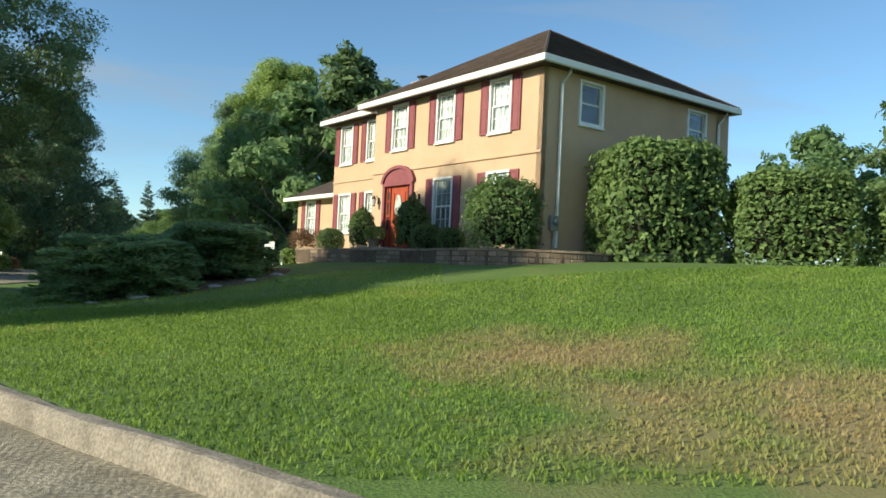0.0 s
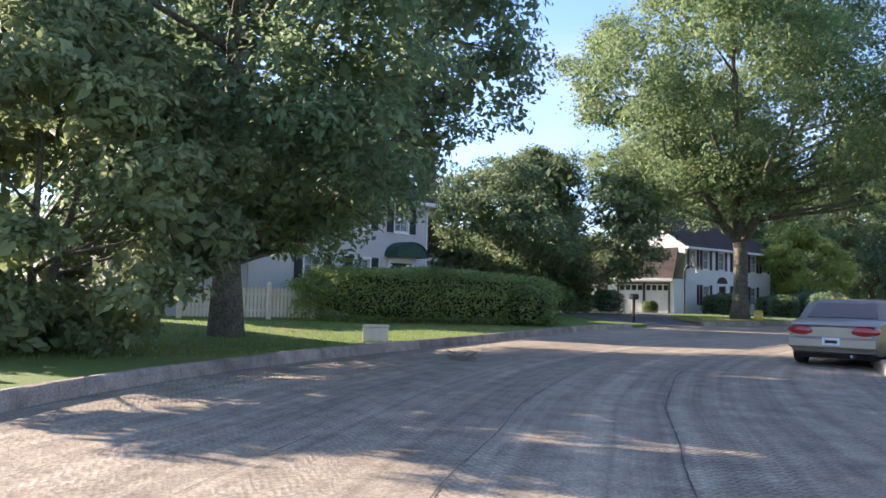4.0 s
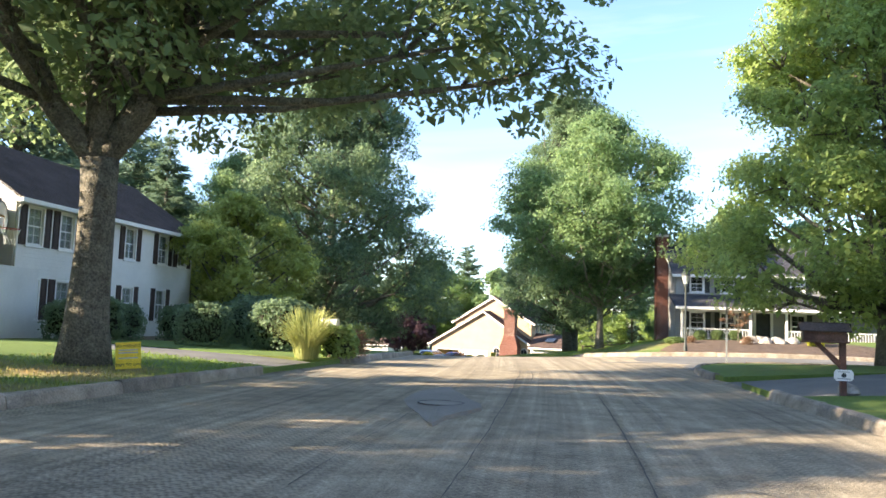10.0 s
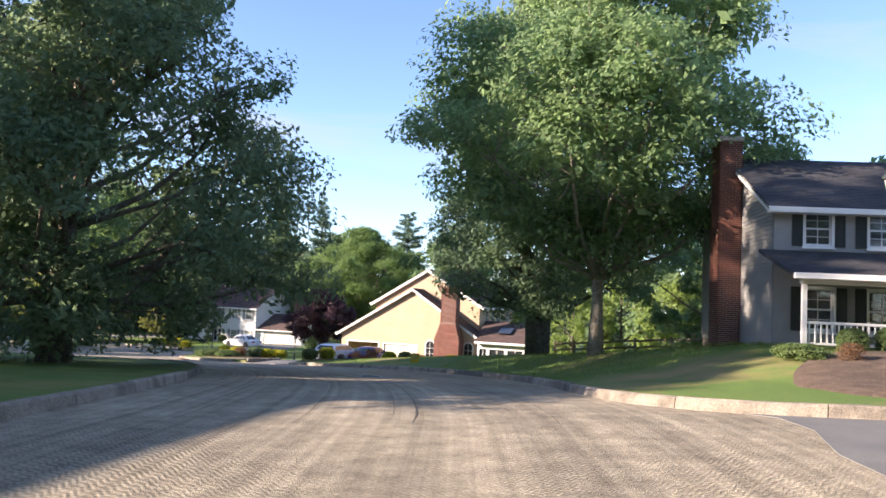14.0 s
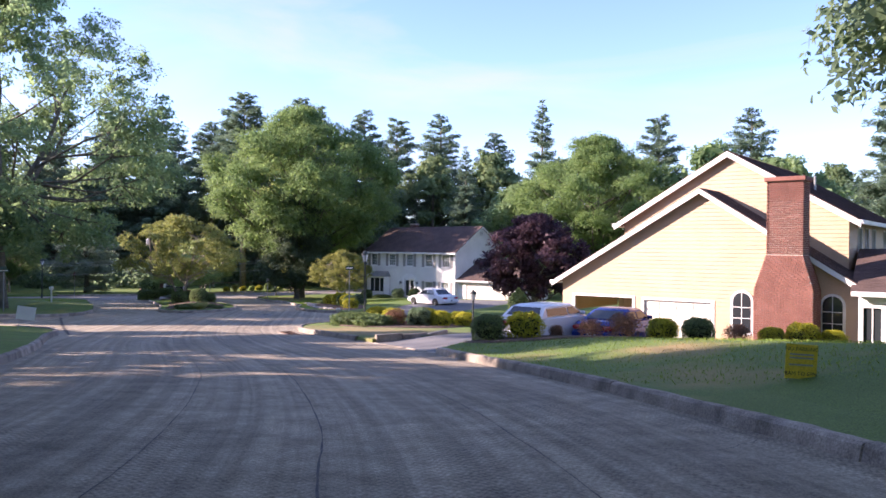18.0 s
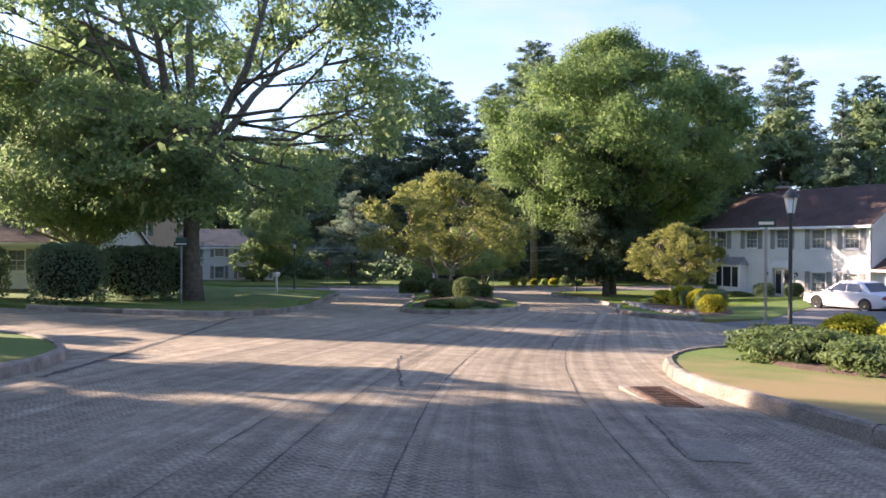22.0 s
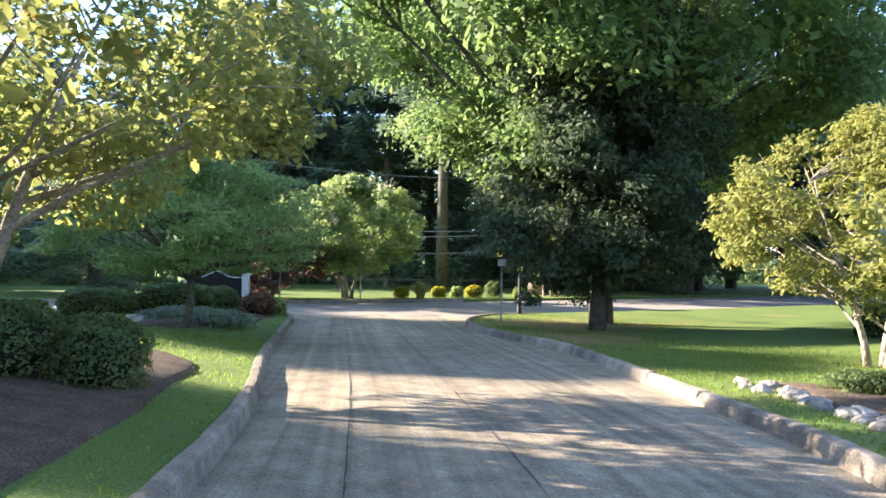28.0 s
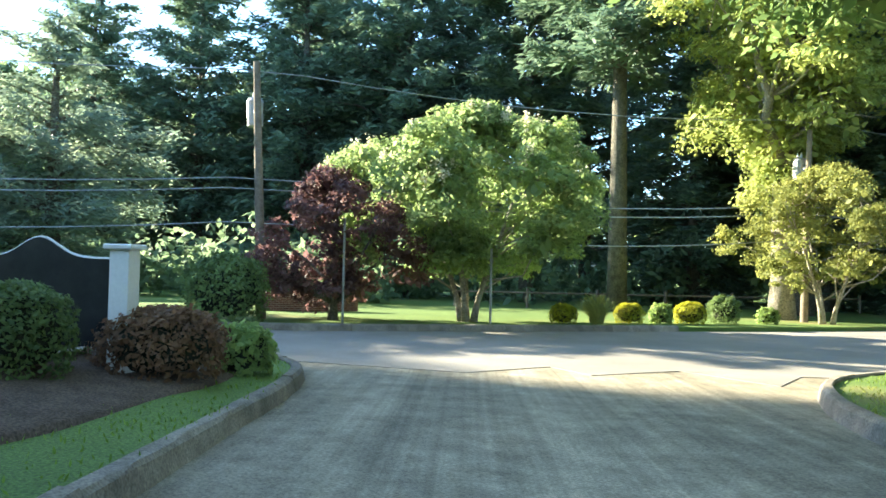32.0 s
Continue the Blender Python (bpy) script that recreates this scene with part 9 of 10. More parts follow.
def lettering(text, size, x, z, parent, y=-0.008):
    """Words as a thin mesh in the built-in font, standing upright and facing -y."""
    cu = bpy.data.curves.new("text", 'FONT')
    cu.body, cu.size, cu.extrude, cu.align_x = text, size, 0.0008, 'CENTER'
    tmp = bpy.data.objects.new("text", cu)
    scene.collection.objects.link(tmp)
    bpy.context.view_layer.update()
    me = bpy.data.meshes.new_from_object(tmp.evaluated_get(bpy.context.evaluated_depsgraph_get()))
    bpy.data.objects.remove(tmp)
    me.materials.clear()
    me.materials.append(M_BLACK)
    return part("lettering", me, M_BLACK, parent, m=pose(x, y, z, 90))


def no_parking(x, y, dz, turn, lean, label):
    q = thing("yard_sign", label, "sign", at(x, y, gz(x, y) + dz, turn) @ pose(0, 0, 0, 0, lean), group="no-parking notices")
    for u in (-0.17, 0.17):
        part("leg", Mesh().tube([(u, 0.012, -0.12), (u, 0.012, 0.4)], 0.006, 5), M_GREY, q)
    pn = part("panel", Mesh().box(-0.225, -0.005, 0.05, 0.225, 0.005, 0.55), M_YELLOW, q)
    lettering("NO PARKING", 0.078, 0, 0.455, pn)
    lettering("8AM TO 6PM", 0.078, 0, 0.10, pn)
    for z in (0.39, 0.34, 0.24):
        part("text_bar", Mesh().box(-0.17, -0.0085, z, 0.17, -0.0055, z + 0.024), M_GREY, pn)


no_parking(-32.3, 94.2, -0.04, 26, 3, "yellow no-parking notice on wire legs in the sloping verge")
no_parking(-29.55, 41.83, 0.0, 32, -4, "yellow no-parking notice on wire legs beside the oak")

# ---- porch house garden ----
bed("mulch_bed", "dark mulch bed with a boulder group", [(-19.4, 69.6), (-18.5, 67.9), (-15.8, 67.4), (-12.0, 67.9), (-9.2, 68.9), (-8.2, 71.6), (-10.0, 73.4), (-14.0, 74.1), (-17.6, 73.7), (-18.9, 71.8)], 0.06)
for i, (x, y, r) in enumerate([(-14.6, 72.7, 0.5), (-13.9, 72.4, 0.42), (-13.2, 72.5, 0.5), (-14.0, 73.0, 0.55), (-12.5, 72.7, 0.42), (-13.3, 73.1, 0.45)]):
    rock(x, y, r, 60 + i, label="pale boulder in the mulch bed", flat=0.65)
tree_parts("sapling", 2.3, 0.9, 0.9, 0.05, 700, L_RUST, 161, "round", M_BARK, 0.04, 12, 6)
plant_tree("sapling", -15.2, 72.6, "thin young tree with sparse reddish leaves", s=0.9)
for i, (x, y, k, q) in enumerate([(-17.0, 74.1, "box", 0.36), (-16.1, 74.15, "box", 0.38), (-15.2, 74.2, "box", 0.36), (-18.4, 73.2, "low", 0.5), (-11.3, 73.7, "low", 0.6), (-11.6, 71.8, "gold", 0.42), (-14.9, 71.5, "tan", 0.34), (-17.6, 72.2, "tan", 0.3)]):
    shrub(k, x, y, "low shrub in the mulch before the porch", turn=i * 33, s=q)
sf = thing("rail_fence", "dark weathered split-rail fence behind the trees", "fence")
fp = [(-25.2, 99.6), (-24.1, 98.7), (-22.6, 97.45), (-20.9, 95.9), (-19.2, 94.5), (-16.8, 92.8), (-14.4, 91.2)]
for x, y in fp:
    part("post", Mesh().box(-0.06, -0.06, -0.1, 0.06, 0.06, 1.2, at(x, y, gz(x, y)), b=0.015), M_WOOD, sf)
for (x, y), (x2, y2) in zip(fp, fp[1:]):
    for z in (0.3, 0.68, 1.02):
        a, b = Vector((x, y, gz(x, y) + z)), Vector((x2, y2, gz(x2, y2) + z + 0.03))
        part("rail", Mesh().tube([a, (a + b) / 2 + Vector((0, 0, 0.01)), b], [0.05, 0.06, 0.05], 6), M_WOOD, sf)

# ---- cream house garden ----
bed("mulch_bed", "brown mulch bed with clipped shrubs beside the drive", [(-42.7, 103.6), (-41.4, 103.3), (-38.0, 105.2), (-33.0, 108.6), (-31.6, 110.0), (-32.6, 111.4), (-35.0, 109.9), (-38.4, 107.7), (-41.6, 105.5)], 0.05)
for i, (x, y, k, s) in enumerate([(-42.0, 104.4, "box", 0.54), (-41.0, 105.0, "gold", 0.58), (-40.2, 105.7, "tan", 0.28), (-39.2, 106.2, "tan", 0.42), (-38.3, 106.8, "tan", 0.58), (-37.2, 107.5, "gold", 0.5), (-36.2, 108.2, "box", 0.52), (-35.1, 109.0, "tan", 0.46), (-34.1, 109.7, "gold", 0.42), (-33.2, 110.3, "gold", 0.54), (-32.3, 110.7, "gold", 0.4)]):
    shrub(k, x, y, {"box": "clipped dark green shrub in the mulch bed", "gold": "golden-topped clipped shrub in the mulch bed", "tan": "dry brownish shrub in the mulch bed", "round": "olive green shrub in the mulch bed", "low": "low green shrub in the mulch bed"}[k], turn=i * 61, s=s, group="shrubs in the mulch bed")
shrub("cone", -49.2, 124.0, "small conical green evergreen", s=1.2)
bed("planting_bed", "bed of golden and green shrubs on the corner lawn", [(-56.4, 117.4), (-54.6, 113.6), (-51.4, 113.0), (-49.4, 115.6), (-50.0, 119.4), (-54.0, 120.2)], 0.05)
for i, (x, y, k, s) in enumerate([(-55.4, 116.4, "low", 0.9), (-54.2, 114.9, "low", 0.9), (-52.9, 114.3, "low", 0.85), (-54.6, 117.2, "gold", 0.62), (-53.2, 116.6, "gold", 0.6), (-52.2, 115.2, "tan", 0.6), (-51.4, 116.2, "dark", 0.6), (-51.9, 117.6, "gold", 0.62), (-50.5, 116.8, "gold", 0.55), (-50.4, 118.6, "gold", 0.5), (-52.4, 119.0, "gold", 0.55), (-49.6, 117.8, "gold", 0.5)]):
    shrub(k, x, y, {"low": "low dark green juniper groundcover", "gold": "golden-topped rounded shrub in the corner bed", "tan": "brownish shrub among golden ones", "dark": "dark green shrub among golden ones"}[k], turn=i * 47, s=s, group="shrubs of the corner bed")
inl = thing("storm_drain", "broken storm drain inlet with a rusty grate at the kerb", "drain", at(-53.6, 108.9, float(zroad(-53.6, 108.9)), -36))
part("slab", Mesh().box(-1.0, -0.5, -0.1, 1.0, 0.25, 0.02, b=0.01), M_KERB, inl)
gr = part("grate_frame", Mesh().box(-0.75, -0.42, 0.02, 0.75, -0.36, 0.05).box(-0.75, 0.04, 0.02, 0.75, 0.1, 0.05).box(-0.75, -0.36, 0.02, -0.69, 0.04, 0.05).box(0.69, -0.36, 0.02, 0.75, 0.04, 0.05), M_RUSTIRON, inl)
for i in range(12):
    part("grate_bar", Mesh().box(-0.66 + i * 0.115, -0.36, 0.024, -0.62 + i * 0.115, 0.04, 0.046), M_RUSTIRON, gr)

walk_bricks = thing("brick_walk", "red brick walk beside the drive", "walk", at(-44.3, 109.6, gz(-44.3, 109.6) - 0.02, -35), kind="structure")
bk = fix(Mesh().box(0, 0, 0, 0.195, 0.095, 0.055, b=0.006).data("brick"))
bk.materials.append(M_BRICK)
for r in range(14):
    for i in range(12):
        part("brick", bk, M_BRICK, walk_bricks, m=at(i * 0.205 + (r % 2) * 0.1, r * 0.105, 0.02 * math.sin(i + r) * 0.2))
dw = thing("drive_edging", "low dark concrete edging beside the drive", "edging", kind="structure")
for (x0, y0), (x1, y1) in zip([(-47.0, 105.5), (-46.5, 106.5), (-46.05, 107.6)], [(-46.5, 106.5), (-46.05, 107.6), (-46.15, 109.4)]):
    m = at(x0, y0, float(zroad(x0, y0)), math.degrees(math.atan2(y1 - y0, x1 - x0)))
    part("block", Mesh().box(0.01, -0.02, -0.1, math.hypot(x1 - x0, y1 - y0) - 0.01, 0.14, 0.3, m, b=0.02), M_KERB, dw)

# ---- white house garden ----
for i, (x, y, k, s) in enumerate([(-73.0, 137.6, "gold", 0.58), (-70.4, 135.6, "gold", 0.74), (-69.2, 134.4, "box", 0.6), (-67.9, 133.2, "gold", 0.68), (-66.7, 131.8, "box", 0.62), (-65.7, 130.4, "gold", 0.56), (-71.6, 137.2, "low", 0.6), (-74.4, 138.9, "low", 0.5), (-69.4, 137.0, "dark", 0.6)]):
    shrub(k, x, y, {"gold": "bright golden rounded shrub in the rock bed", "box": "clipped green rounded shrub in the rock bed", "low": "low green plants among the rocks", "dark": "dark green shrub in the rock bed"}[k], turn=i * 53, s=s, group="shrubs of the rock bed")
bed("rock_bed", "dark bed edged with pale field stones", [(-76.4, 139.0), (-73.2, 135.2), (-70.0, 131.2), (-67.4, 128.8), (-64.6, 128.4), (-65.2, 131.4), (-69.0, 136.6), (-73.6, 140.0)], 0.04)
k = 0
for (x0, y0), (x1, y1) in zip([(-76.2, 138.2), (-73.4, 135.2), (-70.6, 131.8), (-68.0, 129.2)], [(-73.4, 135.2), (-70.6, 131.8), (-68.0, 129.2), (-64.6, 127.7)]):
    for i in range(9):
        u = i / 9
        k += 1
        for j in range(2):
            q = random.Random(k * 2 + j)
            rock(x0 + (x1 - x0) * u + q.uniform(-.25, .25), y0 + (y1 - y0) * u + 0.15 + q.uniform(-.2, .35), q.uniform(0.09, 0.21), 100 + k * 2 + j)
for i in range(5):
    shrub(("box", "low", "dark")[i % 3], -77.5 + i * 2.3, 150.2 - i * 0.62, "low green foundation shrub before the white house", turn=i * 37, s=0.6, group="foundation shrubs")

# ---- left corner ----
for i, (x, y) in enumerate([(-83.0, 108.5), (-84.7, 111.9), (-86.6, 113.6), (-88.6, 105.6)]):
    shrub("clipped", x, y, "tall clipped dark green hedge", "hedge", turn=i * 25, s=0.8, cat="hedge", group="clipped hedges on the corner")


def far_house(x, y, z, turn, W, D, H, wallm, roofm, label, ridge=2.4):
    h = thing("house", label, "house", at(x, y, z, turn))
    I = Matrix.Identity(4)
    up = [(W * f, 1.0 if H < 3.5 else 3.2, 1.0, 1.2) for f in (0.12, 0.38, 0.62, 0.84)]
    dn = [(q[0], 0.8, 1.0, 1.3) for q in up] if H > 3.5 else []
    wall(h, "wall", I, W, H, up + dn, wallm, 0.16)
    for q in up + dn:
        window(h, I, *q, 2, 2)
        shutter(h, I, q[0] - 0.45, q[1] - 0.05, 0.36, q[3] + 0.1, M_SHUT4)
        shutter(h, I, q[0] + q[2] + 0.09, q[1] - 0.05, 0.36, q[3] + 0.1, M_SHUT4)
    for fm in (at(W, 0, 0, 90), at(0, D, 0, -90)):
        wall(h, "gable_wall", fm, D, H, [], wallm, 0.16, [(D / 2, H + ridge)])
    part("back_wall", Mesh().box(0, D - 0.18, 0, W, D, H), wallm, h)
    dark_room(h, I, W, D, H)
    gable_roof(h, 0, W, 0, D, H, H + ridge, D / 2, roofm)
    return h


far_house(-98.6, 106.5, -3.95, 48, 8.2, 6.5, 2.75, M_WHITE, M_ROOFB, "low white ranch house behind the corner hedges", 1.8)
far_house(-104.0, 114.1, -4.0, 48, 5.0, 6, 4.4, M_CREAM, M_ROOFB, "tan two-storey house beside the white ranch house", 1.6)
mailbox(-87.85, 121.0, 40, "white mailbox on a white post by the kerb", M_TRIM, M_TRIM, 1.0)
far_house(-32.9, -4.8, 0.35, 90, 10.0, 7.0, 5.0, M_GREYS, M_ROOFG, "grey clapboard house beside the feathery tree", 2.4)
far_house(-130.4, 131.6, -5.9, 70, 10.5, 8, 4.3, M_WHITE, M_ROOFL, "pale two-storey house with a grey roof below the wooded hill", 1.9)
far_house(-134.0, 188.0, -5.6, 60, 12, 7, 2.6, M_GARAGE, M_ROOFB, "low pale house among the pines", 1.6)

# ---- island ----
bed("island_bed", "brown mulch bed on the traffic island", [(-72.5, 120.6), (-72.1, 122.0), (-72.9, 124.2), (-74.9, 126.6), (-77.5, 129.0), (-79.8, 130.8), (-82.3, 132.5), (-84.2, 132.3), (-85.2, 131.4), (-84.0, 129.4), (-80.0, 125.7), (-76.4, 122.3), (-74.2, 120.3)], 0.05)
bed("island_bed", "brown mulch bed round the entrance sign", [(-88.0, 135.0), (-89.4, 136.8), (-91.2, 139.0), (-93.4, 141.1), (-95.0, 142.3), (-96.9, 142.2), (-97.2, 140.6), (-95.4, 137.7), (-92.6, 135.1), (-90.2, 134.0)], 0.05)
for i, (x, y, k, s) in enumerate([(-77.4, 126.4, "box", 0.68), (-80.0, 126.8, "box", 0.62), (-81.1, 128.6, "box", 0.56), (-80.5, 129.3, "box", 0.54), (-79.9, 130.0, "box", 0.52),
                                 (-93.6, 135.5, "sign_hedge", 1.0), (-93.1, 137.6, "sign_hedge", 1.0), (-93.9, 139.5, "box", 0.56), (-95.4, 140.0, "box", 0.55), (-94.2, 141.0, "rust", 0.72), (-94.7, 142.1, "yelgreen", 0.86)]):
    shrub(k, x, y, {"box": "clipped rounded boxwood on the island", "sign_hedge": "long clipped boxwood hedge before the sign", "rust": "rounded shrub with rusty red tips", "yelgreen": "small bright yellow-green shrub at the kerb"}[k], turn=53 if k == "sign_hedge" else i * 29, s=s, group="" if k != "box" else "boxwoods of the island")
for i, (x, y) in enumerate([(-73.0, 120.6), (-72.8, 120.9), (-74.0, 121.5), (-73.1, 123.3), (-72.3, 123.2), (-73.4, 121.6), (-91.2, 136.8), (-89.5, 136.9), (-90.5, 137.3)]):
    shrub("low" if i < 6 else "cover", x, y, "low green groundcover on the island" if i < 6 else "low blue-green groundcover on the island", "groundcover", turn=i * 40, s=0.36 if i < 6 else 0.8, cat="groundcover")
for i, (x, y) in enumerate([(-72.5, 121.2), (-72.1, 121.2), (-72.2, 121.6), (-72.6, 122.2), (-72.8, 121.9)]):
    shrub("small_tuft", x, y, "pale yellow-green grass tuft on the island", "grass_tuft", s=1.15, sz=0.95, turn=i * 50, cat="grass")
rock(-91.9, 135.8, 0.5, 91, label="flat pale boulder in the island bed", flat=0.4)
rock(-91.4, 138.2, 0.22, 92, label="small stone in the island bed")


def entrance_sign():
    m = at(-94.2, 140.6, gz(-94.2, 140.6), math.degrees(math.atan2(-1.25, -1.25)))
    s = thing("entrance_sign", "black curved-top entrance sign between white pillars", "sign", m)
    for x in (0.0, 1.95):
        p = part("pillar", Mesh().box(x - 0.11, -0.11, -0.1, x + 0.11, 0.11, 1.32, b=0.012), M_TRIM, s)
        part("pillar_cap", Mesh().box(x - 0.16, -0.16, 1.32, x + 0.16, 0.16, 1.38, b=0.015), M_TRIM, p)
    n = 24
    top = [(0.11 + 1.73 * i / n, 1.22 + 0.22 * math.exp(-((i / n - 0.5) / 0.17) ** 2)) for i in range(n + 1)]
    part("panel", Mesh().slab([(0.11, -0.03, 0.3)] + [(1.84, -0.03, 0.3)] + [(a, -0.03, b) for a, b in reversed(top)], (0, 0.06, 0)), M_BLACK, s)
    tr = Mesh()
    for (a, b), (c, d) in zip(top, top[1:]):
        tr.tube([(a, 0, b), (c, 0, d)], 0.02, 6)
    part("top_moulding", tr, M_TRIM, s)
    part("lantern", Mesh().lathe([(0.02, 1.16), (0.075, 1.2), (0.09, 1.3), (0.05, 1.37), (0.02, 1.42)], 10, at(0.97, -0.07, 0)), M_LAMPG, s)
    part("lantern_bracket", Mesh().box(0.93, -0.07, 1.08, 1.01, -0.02, 1.2), M_TRIM, s)


entrance_sign()
st = thing("stop_sign", "red octagonal stop sign on a grey post", "sign", at(-101.5, 133.0, gz(-101.5, 133), 130))
part("post", Mesh().box(-0.03, -0.02, -0.1, 0.03, 0.02, 2.6), M_GREY, st)
part("plate", Mesh().lathe([(0.36, 0), (0.36, 0.012)], 8, at(0, 0.03, 2.3) @ pose(0, 0, 0, 90) @ pose(0, 0, 0, 0, 0, 22.5)), M_TAIL, st)

# ---- across the main road ----
def utility_pole(x, y, h, lean, label):
    p = thing("utility_pole", label, "utility pole", at(x, y, gz(x, y)) @ pose(0, 0, 0, lean * 0.5, -lean, 0))
    part("pole", Mesh().tube([(0, 0, -0.3), (0, 0, h * 0.5), (0, 0, h)], [0.15, 0.13, 0.10], 10), M_WOOD, p, smooth=True)
    t = part("transformer", Mesh().lathe([(0.10, h - 1.9), (0.24, h - 1.85), (0.25, h - 1.1), (0.2, h - 1.02), (0.05, h - 0.95)], 14, at(-0.42, 0.1, 0)), M_GREY, p)
    for a in (-0.5, -0.35):
        part("bushing", Mesh().lathe([(0.03, h - 1.0), (0.045, h - 0.9), (0.02, h - 0.8)], 8, at(a, 0.1, 0)), M_TRIM, t)
    part("crossbar", Mesh().box(-0.3, -0.05, h - 1.5, 0.06, 0.05, h - 1.42), M_GREY, p)
    return p


utility_pole(-107.0, 147.6, 7.6, 3.0, "leaning grey utility pole with a transformer")
utility_pole(-101.0, 166.5, 7.2, -1.0, "grey wooden utility pole beside the sycamore")
zz = gz(-107, 147.6)
for i, h in enumerate((7.4, 4.2, 3.9, 2.9)):
    pts = []
    for k in range(21):
        u = k / 20
        a, b = Vector((-107.3, 147.6, zz + h)), Vector((-101.0, 166.5, zz + h + 0.1))
        p = a.lerp(b, -0.6 + 2.2 * u)
        w = (u * 2.2 - 0.6) % 1.0
        pts.append(p + Vector((0, 0, -0.5 * 4 * w * (1 - w))))
    solo("overhead_cable", Mesh().tube(pts, 0.018 if i else 0.014, 5), M_GREY, "sagging black overhead cable between the poles", "cable", group="overhead cables")
shrub("pale", -105.6, 146.0, "round light green ball-shaped bush", s=1.08)
for i, (x, y, k, s) in enumerate([(-102.6, 155.8, "gold", 0.42), (-102.3, 157.0, "reed", 0.8), (-102.0, 158.2, "gold", 0.45), (-101.6, 159.3, "yelgreen", 0.9), (-101.2, 160.3, "gold", 0.5), (-100.8, 161.6, "round", 0.5), (-100.3, 163.4, "yelgreen", 0.8)]):
    shrub(k, x - 0.3, y, {"gold": "golden low shrub beside the main road", "reed": "pale feathery clump of ornamental grass", "yelgreen": "yellow-green low shrub beside the main road", "round": "rounded green shrub beside the main road"}[k], turn=i * 41, s=s, group="shrubs beside the main road")
bw = thing("block_wall", "low dark brick garden wall beyond the main road", "wall", at(-111.2, 149.4, gz(-111.2, 149.4), 70))
brick_stack(bw, 0, 0, 0, 3.4, 0.3, 0.65)
rf = thing("rail_fence", "dark low rail fence across the lawn", "fence")
for i in range(7):
    x, y = -114.0 + i * 1.6, 160 + i * 3.0
    part("post", Mesh().box(-0.05, -0.05, -0.1, 0.05, 0.05, 0.9, at(x, y, gz(x, y))), M_WOOD, rf)
    if i < 6:
        a, b = Vector((x, y, gz(x, y) + 0.7)), Vector((x + 1.6, y + 3.0, gz(x + 1.6, y + 3.0) + 0.7))
        part("rail", Mesh().tube([a, b], 0.045, 6), M_WOOD, rf)

# ---- road details ----
def seam(pts, w=0.03, name="road_seam", label="dark crack running along the asphalt", seed=1, wob=0.05):
    rng = np.random.default_rng(seed)
    P = np.array(curve_chain(pts, 10))
    d = np.gradient(P, axis=0)
    n = np.stack([-d[:, 1], d[:, 0]], 1)
    n /= np.maximum(np.linalg.norm(n, axis=1, keepdims=True), 1e-6)
    j = np.convolve(rng.normal(0, wob, len(P) + 4), np.ones(5) / 5, "valid")
    P = P + n * j[:, None]
    ww = w * 0.3 * rng.uniform(0.3, 1.4, len(P))
    m = Mesh()
    for p, q, r in zip(P, n, ww):
        for s in (-1, 1):
            x, y = p + q * r * s
            m.v.append((x, y, float(zroad(x, y)) + 0.008))
    m.f = [(2 * i, 2 * i + 2, 2 * i + 3, 2 * i + 1) for i in range(len(P) - 1)]
    me = m.data("road_seam")
    o = part("road_seam", me, M_TAR, road_object)
    return o


lane = LANE
ld = np.gradient(lane, axis=0)
ln = np.stack([-ld[:, 1], ld[:, 0]], 1)
ln /= np.linalg.norm(ln, axis=1, keepdims=True)
for i, (off, a, b, w) in enumerate([(-0.9, 1, 24, 0.028), (0.75, 2, 30, 0.02), (2.3, 1, 20, 0.02), (-1.6, 22, 48, 0.022), (0.4, 24, 46, 0.03), (2.0, 20, 44, 0.02), (3.6, 4, 28, 0.016), (0.3, 46, 56, 0.025), (-1.2, 45, 54, 0.02), (1.4, 36, 46, 0.025)]):
    q = lane[a:b] + ln[a:b] * off
    seam([tuple(p) for p in q], w, seed=i, wob=0.02)
for k, (a, b) in enumerate([(0.0, 0.30), (0.24, 0.62), (0.55, 1.0)]):
    q = [(-59.6, 102.2), (-62.9, 104.2), (-66.0, 106.2), (-70.2, 109.0), (-73.4, 111.6)]
    q = [tuple(Vector(q[0]).lerp(Vector(q[-1]), a + (b - a) * s / 4) + Vector((0.12, -0.16)) * math.sin(3.1 * (a + (b - a) * s / 4))) for s in range(5)]
    seam(q, 0.26, seed=90 + k, wob=0.02)
# ragged cracks across the wide junction
for k, (q, w) in enumerate([([(-61.27, 110.09), (-61.69, 110.6), (-61.84, 111.04), (-62.11, 111.56), (-62.21, 111.94), (-62.39, 112.38)], 0.07), ([(-61.38, 111.82), (-62.2, 112.98), (-63.28, 114.56), (-64.51, 116.45)], 0.05), ([(-56.48, 106.28), (-57.36, 106.91), (-58.68, 107.85), (-60.5, 109.31)], 0.07), ([(-62.34, 116.43), (-60.72, 114.34), (-59.61, 112.92)], 0.05)]):
    seam(q, w, seed=120 + k, wob=0.09)
for k, (q, w) in enumerate([([(-66.72, 119.66), (-65.48, 117.88), (-64.6, 116.8), (-63.9, 115.79)], 0.05), ([(-65.71, 122.06), (-64.7, 119.9), (-63.84, 118.18), (-62.96, 116.73)], 0.05), ([(-67.3, 116.9), (-67.06, 117.3), (-66.75, 118.0)], 0.06), ([(-52.96, 107.26), (-52.1, 106.4), (-51.32, 105.57)], 0.05)]):
    seam(q, w, seed=150 + k, wob=0.03)


